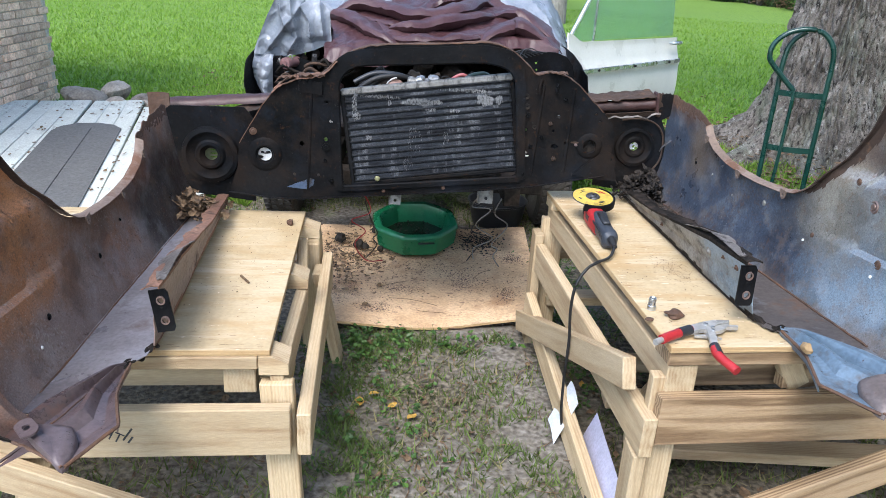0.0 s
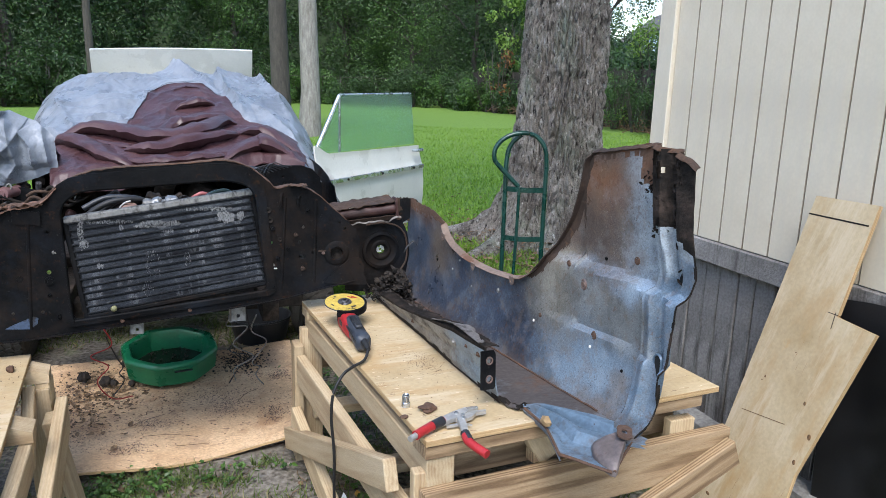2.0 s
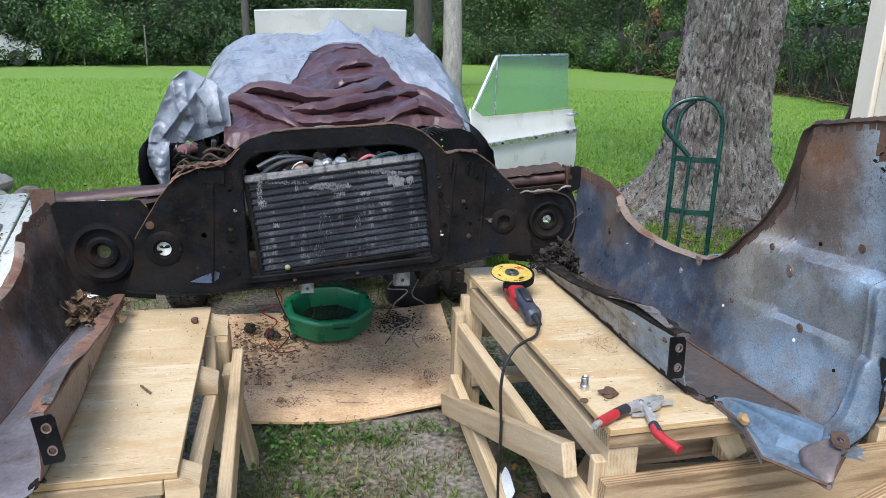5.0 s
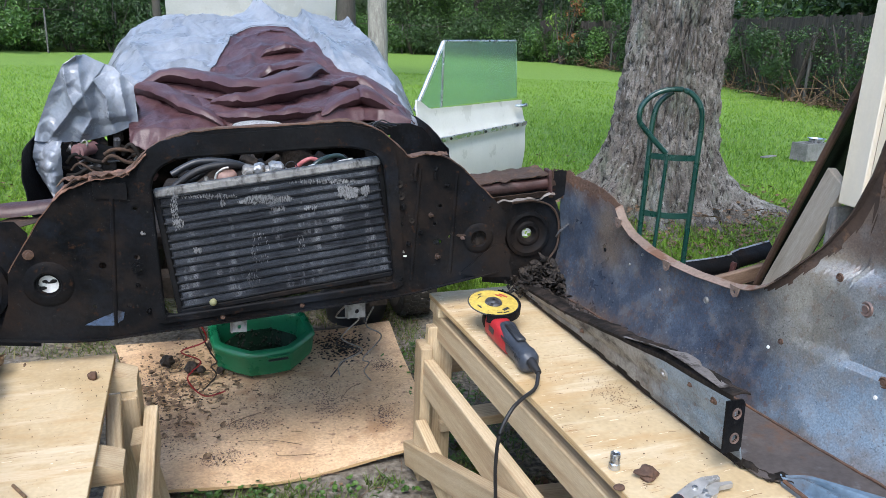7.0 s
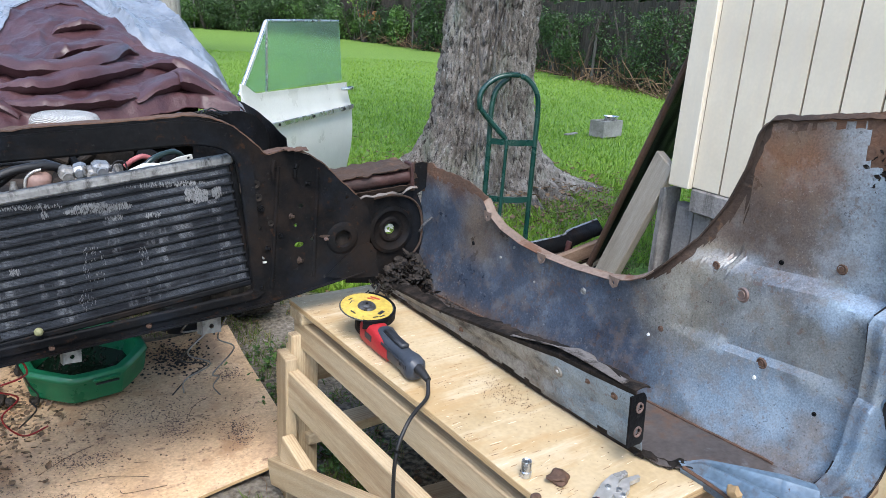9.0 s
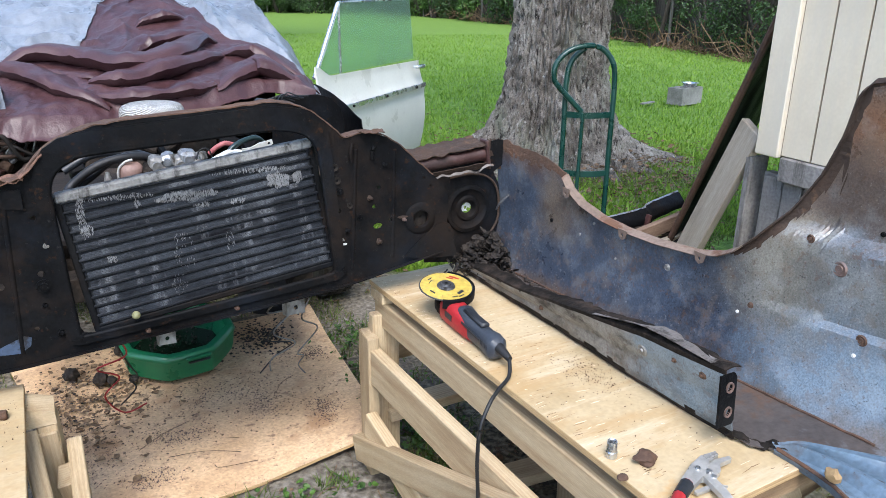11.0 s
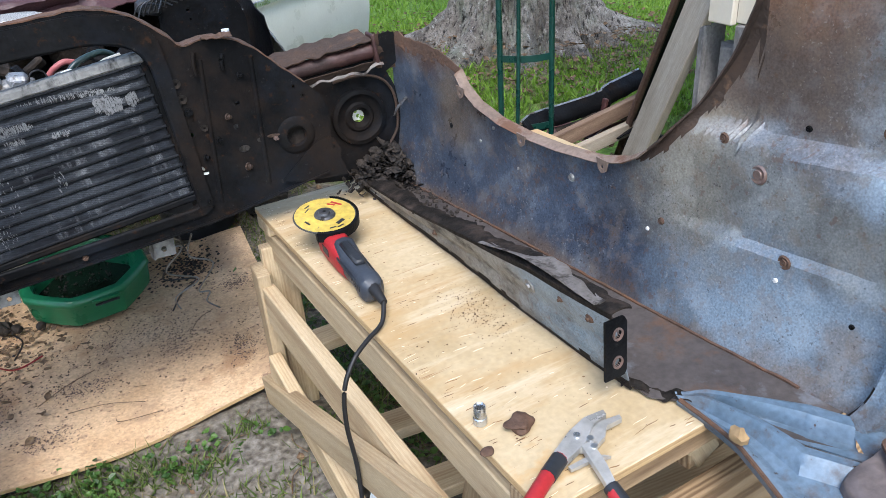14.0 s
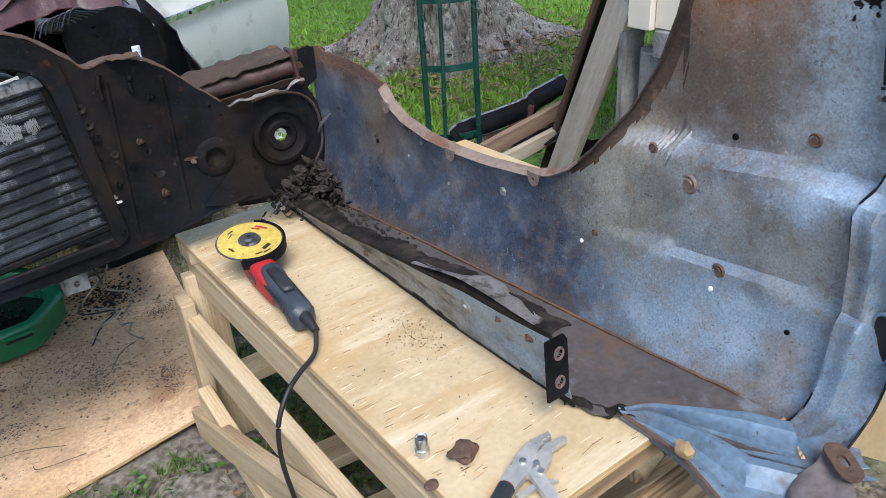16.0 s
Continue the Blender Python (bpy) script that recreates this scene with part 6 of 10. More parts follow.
def build_support():
    sup = thing("radiator_support", "black rusty stamped steel radiator support panel, propped between the fenders", "car panel")
    FY = 2.775
    up = pose(0, FY, 0, 90, 0, 0)
    outline = [(-0.52, 0.640), (-0.485, 0.74), (-0.475, 0.83), (-0.43, 0.905), (-0.385, 0.975), (-0.338, 1.035), (-0.305, 1.068), (-0.27, 1.083), (-0.20, 1.092), (-0.160, 1.092), (-0.140, 1.12), (-0.112, 1.15), (-0.085, 1.170), (-0.055, 1.186), (0.0, 1.205), (0.05, 1.213), (0.10, 1.218),
               (0.29, 1.228), (0.41, 1.239), (0.455, 1.238), (0.49, 1.230), (0.53, 1.213), (0.56, 1.192), (0.60, 1.158), (0.622, 1.135), (0.66, 1.142), (0.70, 1.143), (0.75, 1.126), (0.79, 1.098), (0.845, 1.046), (0.89, 1.005), (0.925, 0.968), (0.94, 0.93), (0.940, 0.90), (0.935, 0.84), (0.918, 0.766),
               (0.768, 0.736), (0.587, 0.702), (0.24, 0.668), (-0.08, 0.638), (-0.30, 0.622)]
    opening = [(-0.100, 1.055), (-0.092, 1.085), (-0.072, 1.112), (-0.04, 1.130), (0.0, 1.140), (0.16, 1.150), (0.376, 1.165), (0.44, 1.166), (0.49, 1.157), (0.525, 1.138), (0.545, 1.105), (0.552, 1.06), (0.578, 0.775), (0.574, 0.757), (0.556, 0.745), (-0.055, 0.684), (-0.078, 0.688), (-0.088, 0.708)]
    holes = [circle(-0.380, 0.793, 0.026, 14), circle(0.848, 0.878, 0.027, 14), circle(0.715, 0.871, 0.009, 8, 1.6, 1.0), circle(0.60, 0.93, 0.006, 8), circle(0.72, 0.985, 0.006, 8), circle(0.755, 0.885, 0.006, 8), circle(0.60, 0.80, 0.007, 8), circle(0.705, 0.93, 0.006, 8),
             circle(-0.15, 0.86, 0.008, 8), circle(-0.18, 0.72, 0.006, 8), circle(-0.27, 0.72, 0.006, 8), circle(0.86, 1.0, 0.004, 8), circle(0.88, 0.975, 0.004, 8), circle(-0.145, 1.0, 0.006, 8), circle(-0.24, 0.84, 0.010, 8)]
    bm = bmesh.new()
    plate(bm, outline, [opening, *holes], 0.004, up)
    part("panel", bm, BLACK_STEEL, sup)

    def rim(name, loop, r, y, closed=True, mat=BLACK_STEEL, n=3, label=""):
        pts = [Vector((x, y, z)) for x, z in loop]
        if closed:
            pts = pts + [pts[0]]
        b = bmesh.new()
        tube(b, smooth_path(pts, n), r, 8)
        return part(name, b, mat, sup, label, smooth=60)
    cx, cz = 0.235, 0.92
    rim("opening_rim", [(cx + (x - cx) * 1.015, cz + (z - cz) * 1.02) for x, z in opening], 0.0075, FY - 0.006)
    # raised frame round the opening
    fo = [(cx + (x - cx) * (1.10 if abs(x - cx) > 0.25 else 1.03), cz + (z - cz) * (1.26 if z > 1.0 else 1.10)) for x, z in opening]
    bm = bmesh.new()
    inner = [(cx + (x - cx) * 1.022, cz + (z - cz) * 1.03) for x, z in opening]
    plate(bm, fo, [inner], 0.010, pose(0, FY - 0.003, 0, 90, 0, 0))
    part("opening_frame", bm, BLACK_STEEL, sup, "smoother black frame round the opening")
    # turned edge along the top, ragged and brown
    top = [p for p in outline[2:31]]
    bm = bmesh.new()
    path = smooth_path([Vector((x, 0, z)) for x, z in top], 4)

    def flangef(u, v):
        p = path[min(len(path) - 1, round(u * (len(path) - 1)))]
        return (p.x, FY - 0.006 + 0.045 * v + 0.004 * noise.noise(Vector((p.x * 30, v, 1))), p.z + 0.002 + 0.004 * noise.noise(Vector((p.x * 40, v * 2, 0))))
    grid_surface(bm, flangef, len(path) - 1, 4, thickness=0.003)
    part("top_flange", bm, RUST_EDGE, sup, "rusted turned edge", smooth=50)
    low = [p for p in outline[35:]] + [outline[0]]
    path2 = smooth_path([Vector((x, 0, z)) for x, z in low], 4)
    bm = bmesh.new()
    grid_surface(bm, lambda u, v: (path2[round(u * (len(path2) - 1))].x, FY - 0.02 + 0.06 * v, path2[round(u * (len(path2) - 1))].z - 0.004 * v), len(path2) - 1, 3, thickness=0.003)
    part("bottom_flange", bm, BLACK_STEEL, sup, smooth=50)
    # pressed dishes round the lamp holes, ribs and bolts
    for x, z, r in ((-0.380, 0.793, 0.066), (0.848, 0.878, 0.050)):
        bm = bmesh.new()
        lathe(bm, [(r, 0.0), (r * 0.93, 0.004), (r * 0.80, 0.006), (r * 0.60, 0.010), (r * 0.52, 0.010), (r * 0.46, 0.0)], 32, pose(x, FY - 0.003, z, 90, 0, 0))
        part("lamp_dish", bm, BLACK_STEEL, sup, smooth=50)
    for x0, z0, x1, z1 in ((-0.22, 0.66, -0.20, 1.05), (0.635, 0.75, 0.655, 1.10), (0.76, 0.77, 0.77, 1.09)):
        bm = bmesh.new()
        tube(bm, [(x0, FY - 0.001, z0), (x1, FY - 0.001, z1)], 0.007, 8)
        part("rib", bm, BLACK_STEEL, sup, smooth=60)
    rng = random.Random(14)
    for x, z, r, mt in ((0.605, 0.985, 0.010, BLACK_STEEL), (0.715, 0.825, 0.010, RUST_DARK), (0.69, 0.958, 0.008, RUST_DARK), (0.62, 0.87, 0.008, BLACK_STEEL), (0.795, 0.882, 0.006, RUST_STEEL), (-0.15, 0.83, 0.016, BLACK_STEEL), (-0.13, 0.70, 0.009, BLACK_STEEL), (0.60, 0.76, 0.008, BLACK_STEEL),
                         (-0.42, 0.88, 0.014, RUST_EDGE), (-0.13, 0.93, 0.006, ALU), (0.66, 0.905, 0.007, BLACK_STEEL), (-0.155, 0.78, 0.006, BLACK_STEEL), (0.30, 0.69, 0.007, RUST_EDGE), (0.07, 0.668, 0.007, RUST_EDGE), (0.735, 1.05, 0.007, BLACK_STEEL), (0.605, 0.845, 0.005, ALU)):
        b = bmesh.new()
        cyl(b, r, 0.004, None, 14)
        cyl(b, r * 0.6, 0.012, Matrix.Translation((0, 0, 0.004)), 6)
        part("bolt", b, mt, sup, at=pose(x, FY - 0.007, z, 90, 0, rng.uniform(0, 60)))
    bm = bmesh.new()
    plate(bm, [(-0.30, 0.668), (-0.27, 0.682), (-0.21, 0.706), (-0.195, 0.70), (-0.20, 0.678), (-0.225, 0.662), (-0.26, 0.664)], (), 0.0015, pose(0, FY - 0.0045, 0, 90, 0, 0))
    part("paint_patch", bm, BLUE_PAINT, sup, "scrap of blue paint")
    # torn scraps along the upper edge
    for x, z, w in ((-0.20, 1.095, 0.10), (-0.285, 1.085, 0.06), (0.70, 1.145, 0.07)):
        bm = bmesh.new()
        grid_surface(bm, lambda u, v: (x + (u - 0.5) * w, FY - 0.025 + 0.03 * v + 0.01 * noise.noise(Vector((u * 4, v * 3, x * 9))), z + 0.010 * noise.noise(Vector((u * 5, v * 2, x * 5))) + 0.004), 12, 6, thickness=0.002)
        part("torn_scrap", bm, RUST_EDGE, sup, smooth=60)
    for x0, z0, z1 in ((0.638, 1.066, 1.119), (0.700, 1.069, 1.106)):
        bm = bmesh.new()
        tube(bm, smooth_path([Vector((x0 + 0.006, FY - 0.008, z1)), Vector((x0, FY - 0.010, (z0 + z1) / 2)), Vector((x0 + 0.002, FY - 0.008, z0))], 5), 0.0055, 8)
        part("pressed_bead", bm, BLACK_STEEL, sup, smooth=60)
    # worn slot edge, white chip, and dark plates standing in for dark holes
    for x, z, sx, sz, mt, lb in ((0.790, 0.890, 0.016, 0.004, RUST_DARK, "worn slot edge"), (0.611, 0.831, 0.009, 0.003, WHITE_PATCH, "white chip"), (0.591, 1.055, 0.012, 0.010, DARK, ""), (0.597, 1.018, 0.012, 0.010, DARK, ""), (0.632, 0.942, 0.009, 0.008, DARK, "")):
        bm = bmesh.new()
        out = [(sx * math.cos(a) * (1 + 0.08 * math.sin(3 * a + x * 9)), sz * math.sin(a) * (1 + 0.08 * math.cos(2 * a + z * 9))) for a in [i * 0.3927 for i in range(16)]]
        plate(bm, out, [circle(0, 0, min(sx, sz) * 0.4, 8)] if min(sx, sz) > 0.006 else (), 0.002)
        part("rust_patch", bm, mt, sup, lb, at=pose(x, FY - 0.0065 if abs(x - 0.2) > 0.05 else FY - 0.016, z, 90, 0, 0))
    # folded brown flange torn open at the shoulder
    bm = bmesh.new()
    lipz = [(-0.345, 1.028), (-0.321, 1.050), (-0.253, 1.082), (-0.166, 1.094), (-0.135, 1.118), (-0.105, 1.150)]
    grid_surface(bm, lambda u, v: (-0.345 + 0.24 * u, FY - 0.022 + 0.05 * v + 0.006 * noise.noise(Vector((u * 9, v * 3, 2))), interp(-0.345 + 0.24 * u, lipz) + 0.010 * v + 0.006 * noise.noise(Vector((u * 14, v * 2, 7)))), 48, 7, thickness=0.002)
    part("torn_flange", bm, RUST_ORANGE, sup, "orange-brown torn flange", smooth=50)
    bm = bmesh.new()
    grid_surface(bm, lambda u, v: (-0.245 + 0.085 * u, FY - 0.014 + 0.008 * math.sin(u * 3), 1.078 - 0.046 * v - 0.006 * u + 0.003 * noise.noise(Vector((u * 12, v * 12, 1)))), 20, 12, thickness=0.002)
    part("folded_tab", bm, BLACK_STEEL, sup, smooth=50)
    # added discs behind the holes: white for brightness seen through, dark for shade
    for x, z, mt, r in ((-0.380, 0.793, WHITE_PATCH, 0.034), (0.848, 0.878, DARK, 0.034)):
        bm = bmesh.new()
        plate(bm, [q for q in circle(0, 0, r, 14)], (), 0.003)
        part("socket", bm, mt, sup, at=pose(x, FY + 0.016, z, 90, 0, 0))
    # dark pieces in front of the white disc
    for x, z, sx, sz in ((-0.392, 0.797, 0.007, 0.004), (-0.370, 0.797, 0.009, 0.005), (-0.381, 0.793, 0.012, 0.0022), (-0.40, 0.778, 0.012, 0.005)):
        bm = bmesh.new()
        plate(bm, circle(0, 0, 1.0, 12, sx, sz), (), 0.004)
        part("socket_contact", bm, SLOT_BLACK, sup, at=pose(x, FY + 0.0145, z, 90, 0, 0))
    # torn lower corner plate lapped over the wing
    bm = bmesh.new()
    plate(bm, [(0.793, 0.767), (0.833, 0.803), (0.862, 0.826), (0.900, 0.856), (0.920, 0.860), (0.941, 0.853), (0.949, 0.836), (0.957, 0.822), (0.952, 0.795), (0.963, 0.770), (0.966, 0.747), (0.903, 0.750), (0.85, 0.752)], [circle(0.938, 0.83, 0.004, 8)], 0.003, pose(0, FY - 0.010, 0, 90, 0, 0))
    part("corner_plate", bm, BLACK_STEEL, sup, "torn black corner plate")
    # hanging mounts under the panel
    for x, y, z, s in ((0.115, 2.80, 0.625, 1.0), (0.475, 2.83, 0.640, 1.25)):
        b = bmesh.new()
        plate(b, [(-0.022, -0.02), (0.022, -0.02), (0.022, 0.025), (-0.022, 0.025)], [circle(0.0, -0.004, 0.006, 8)], 0.003)
        box(b, (0.044, 0.003, 0.03), pose(0, 0.024, -0.012))
        box(b, (0.003, 0.045, 0.03), pose(-0.021, 0, -0.012))
        part("mount_bracket", b, ALU, sup, "bare metal mounting bracket", at=pose(x, y, z, 78, 4, 8) @ Matrix.Scale(s, 4))

    # side panels with the horn dishes, set back
    for side, x0, x1, hx, hz in (("r", 0.90, 1.215, 1.047, 0.863), ("l", -0.80, -0.44, -0.607, 0.760)):
        dz = 0.0 if side == "r" else -0.085
        bm = bmesh.new()
        out = [(x0, 0.70 + dz), (x1, 0.66 + dz), (x1, 1.00 + dz), (x1 - 0.03, 1.035 + dz), (x0 + 0.05, 1.03 + dz), (x0, 0.99 + dz)]
        hole = circle(hx, hz, 0.020 if side == "r" else 0.032, 14)
        slits = [] if side == "l" else [circle(hx + 0.035, hz + 0.02, 0.006, 6), circle(hx - 0.04, hz - 0.03, 0.005, 6)]
        if side == "r":
            out = [(x0, 0.70), (x1 - 0.02, 0.66), (x1 - 0.035, 0.74), (x1 - 0.05, 0.80), (x1 - 0.045, 0.86), (x1 - 0.055, 0.93), (x1 - 0.075, 0.972), (x1 - 0.03, 1.0), (x1 - 0.012, 1.06), (x1 - 0.06, 1.075), (x1 - 0.115, 1.066), (x0 + 0.05, 1.04), (x0, 1.01)]
        plate(bm, out, [hole, *slits], 0.004, pose(0, 2.862, 0, 90, 0, 0))
        lathe(bm, [(0.112, 0.0), (0.108, 0.016), (0.092, 0.020), (0.082, 0.010), (0.060, 0.008), (0.052, 0.016), (0.040, 0.016), (0.030, 0.006), (0.024, -0.006)], 32, pose(hx, 2.858, hz, 90, 0, 0) @ Matrix.Scale(0.70 if side == "r" else 1.0, 4))
        part("side_panel", bm, BLACK_STEEL, sup, "black side panel with a round pressed dish", smooth=40)
        if side == "l":
            # added plate that blocks the bright deck showing through the hole
            bm = bmesh.new()
            plate(bm, circle(0, 0, 0.045, 14), [circle(0.0, 0.014 * k - 0.02, 0.0035, 6, 5.0, 1.0) for k in range(4)], 0.003)
            part("lamp_socket", bm, YELLOWISH_TAN, sup, "added tan plate behind the side panel hole", at=pose(hx, 2.90, hz, 90, 0, 0))
        if side == "r":
            bm = bmesh.new()
            plate(bm, circle(0, 0, 0.030, 14), [circle(0.002, -0.002, 0.006, 7), circle(0.012, -0.006, 0.008, 7), circle(-0.004, 0.012, 0.006, 7)], 0.003)
            part("lamp_socket", bm, WHITE_PATCH, sup, "pale plate behind the side panel hole", at=pose(hx, 2.874, hz, 90, 0, 0))
        if side == "r":
            build_corner_rail(sup)
            continue
        bm = bmesh.new()
        xa, xb = -0.80, -0.30
        za, zb = 0.938, 0.985

        def shelf(u, v):
            x = xa + (xb - xa) * u
            z = za + (zb - za) * u
            a = v * math.pi * 1.05
            return (x, 2.90 + 0.055 * (1 - math.cos(a)) * 0.8, z + 0.032 * math.sin(a) + 0.005 * noise.noise(Vector((x * 16, v * 3, 0))) - 0.015)
        grid_surface(bm, shelf, 40, 14, thickness=0.003)
        part("upper_rail", bm, MAROON_DARK, sup, "brown rusted rounded rail", smooth=50)
        bm = bmesh.new()
        grid_surface(bm, lambda u, v: (xa + (xb - xa) * u, 2.868 + 0.05 * v, za + (zb - za) * u - 0.035 + 0.012 * noise.noise(Vector((u * 7, v, 3))) + 0.01 * v), 40, 5, thickness=0.002)
        part("torn_lip", bm, RUST_DARK, sup, "bent torn metal lip", smooth=50)
        # corner gusset closing panel to fender
        bm = bmesh.new()
        grid_surface(bm, lambda u, v: (-0.83 + 0.08 * u, 2.86 + 0.01 * math.sin(u * 3), 0.90 + 0.09 * v), 10, 12, thickness=0.003)
        part("corner_gusset", bm, RUST_EDGE, sup, smooth=50)


build_support()


FIN_EDGE = layered("grey_fin_edges", [(0.012, 0.014, 0.018), (0.033, 0.038, 0.047), (0.075, 0.083, 0.096)], [((0.005, 0.005, 0.007), 5.0, 0.54, 0.08, (0.5, 3.0, 1), 0.8), ((0.16, 0.168, 0.18), 9.0, 0.62, 0.06, (2.0, 0.6, 1), 0.7)], rough=0.6, metal=0.1, bump=0.2)
FIN_TUBE = layered("scratched_tube", [(0.010, 0.011, 0.013), (0.03, 0.033, 0.038)], [((0.12, 0.125, 0.13), 14.0, 0.64, 0.05, (3.0, 1, 1), 0.6)], rough=0.5, metal=0.2, bump=0.3)
for _m in (FIN, FIN_EDGE, FIN_TUBE, DARK):
    _m.node_tree.nodes["Principled BSDF"].inputs["Specular IOR Level"].default_value = 0.1
DUSTY_TANK = layered("dusty_grey_tank", [(0.10, 0.10, 0.098), (0.17, 0.17, 0.165), (0.26, 0.26, 0.25)], [((0.03, 0.029, 0.028), 16.0, 0.56, 0.06, (1.5, 0.6, 1), 0.8)], rough=0.8, metal=0.0, bump=0.4)
SCUFF = layered("pale_bent_fins", [(0.06, 0.062, 0.068), (0.12, 0.124, 0.13), (0.19, 0.195, 0.20)], [((0.05, 0.05, 0.05), 60.0, 0.6, 0.05, (1, 1, 1), 0.8)], rough=0.6, metal=0.1, bump=0.1)


# ---- the radiator / condenser core ----
def build_radiator():
    rad = thing("radiator", "dusty ribbed radiator core with a pale top tank", "radiator")
    tl, tr, bl = Vector((-0.100, 2.795, 1.042)), Vector((0.540, 2.800, 1.130)), Vector((-0.070, 2.775, 0.690))
    ex = (tr - tl).normalized()
    ey = (bl - tl)
    ey = (ey - ex * ey.dot(ex)).normalized()
    en = ex.cross(ey)
    W, H = (tr - tl).length, 0.365
    m = Matrix(((ex.x, -ey.x, -en.x, tl.x), (ex.y, -ey.y, -en.y, tl.y), (ex.z, -ey.z, -en.z, tl.z), (0, 0, 0, 1)))
    rad.matrix_basis = m
    bm = bmesh.new()
    box(bm, (W - 0.03, H - 0.03, 0.030), Matrix.Translation((W / 2, -H / 2 - 0.01, -0.022)))
    part("core", bm, FIN, rad, "dark finned core")
    # vertical fins in the gaps: thin ripples
    bm = bmesh.new()
    nrow = 13
    for j in range(nrow):
        y0 = -0.030 - j * (H - 0.045) / nrow
        for i in range(310):
            x = 0.02 + i * (W - 0.04) / 310
            if noise.noise(Vector((x * 9, y0 * 14, 2))) > 0.55:
                continue
            bend, top = 0.0016 * noise.noise(Vector((x * 40, j, 0))), y0 - 0.003 - 0.003 * abs(noise.noise(Vector((x * 25, j * 2.0, 4))))
            vs = [bm.verts.new((x, top, -0.006)), bm.verts.new((x + 0.0012, top, -0.006)), bm.verts.new((x + 0.0012 + bend, y0 - 0.019, -0.003)), bm.verts.new((x + bend, y0 - 0.019, -0.003))]
            bm.faces.new(vs)
    fins = part("fin_mesh", bm, FIN_EDGE, rad)
    fins["kind"] = "stuff"
    for j in range(nrow + 1):
        y0 = -0.022 - j * (H - 0.040) / nrow
        bm = bmesh.new()
        pts = [(0.012 + i * (W - 0.024) / 24, y0 + 0.0016 * noise.noise(Vector((i * 0.5, j * 3.3, 0))), -0.004 + 0.0015 * noise.noise(Vector((i * 0.6, j, 5)))) for i in range(25)]
        tube(bm, pts, 0.0034, 6)
        part("cooling_tube", bm, FIN if j % 3 else FIN_TUBE, rad)
    bm = bmesh.new()
    box(bm, (W, 0.026, 0.040), Matrix.Translation((W / 2, -0.010, -0.018)), 0.006)
    part("top_tank", bm, DUSTY_TANK, rad, "pale dusty top bar")
    bm = bmesh.new()
    box(bm, (W, 0.018, 0.036), Matrix.Translation((W / 2, -H + 0.004, -0.02)), 0.004)
    part("bottom_bar", bm, BLACK_STEEL, rad)
    for x in (0.005, W - 0.005):
        bm = bmesh.new()
        box(bm, (0.018, H, 0.036), Matrix.Translation((x, -H / 2, -0.02)), 0.004)
        part("side_bar", bm, BLACK_STEEL, rad)
    # flattened fins: swarms of pale bent slivers
    srng = random.Random(71)
    for cx, cz, sx, sz, cnt in ((0.440, 1.030, 0.030, 0.020, 700), (0.492, 1.034, 0.014, 0.014, 200), (0.20, 1.012, 0.075, 0.012, 620), (-0.045, 0.985, 0.010, 0.05, 200), (-0.035, 0.95, 0.014, 0.012, 90), (0.33, 0.985, 0.020, 0.007, 90), (0.24, 0.985, 0.020, 0.006, 60),
                                (0.38, 1.062, 0.10, 0.006, 260), (0.05, 1.025, 0.08, 0.006, 160), (0.085, 1.005, 0.008, 0.010, 40), (0.01, 0.87, 0.014, 0.008, 50), (0.18, 0.865, 0.03, 0.05, 70), (0.30, 0.88, 0.012, 0.03, 40), (0.16, 0.78, 0.02, 0.03, 50)):
        bm = bmesh.new()
        for k in range(2 * cnt):
            qx, qz = srng.uniform(-1.3, 1.3), srng.uniform(-1.3, 1.3)
            if qx * qx + qz * qz > 1.0 + 0.9 * noise.noise(Vector((qx * 1.7 + cx * 30, qz * 1.7, cz * 9))):
                continue
            p = m.inverted() @ Vector((cx + sx * qx, 2.785, cz + sz * qz))
            a, L, w = srng.uniform(1.48, 1.66), srng.uniform(0.0016, 0.0040), srng.uniform(0.0006, 0.0013)
            dx, dy = math.cos(a) * L, math.sin(a) * L
            vs = [bm.verts.new((p.x - dx, p.y - dy, 0.0025)), bm.verts.new((p.x - dx + w, p.y - dy, 0.0025)), bm.verts.new((p.x + dx + w, p.y + dy, 0.003)), bm.verts.new((p.x + dx, p.y + dy, 0.003))]
            bm.faces.new(vs)
        sc = part("scuff", bm, SCUFF, rad, "pale scuffed patch of flattened fins")
        sc["kind"] = "stuff"
    bm = bmesh.new()
    bmesh.ops.create_uvsphere(bm, u_segments=10, v_segments=8, radius=0.011)
    part("drain_cap", bm, YELLOWISH_TAN, rad, "small yellowish cap", at=Matrix.Translation((0.10, -H + 0.022, 0.012)))


build_radiator()


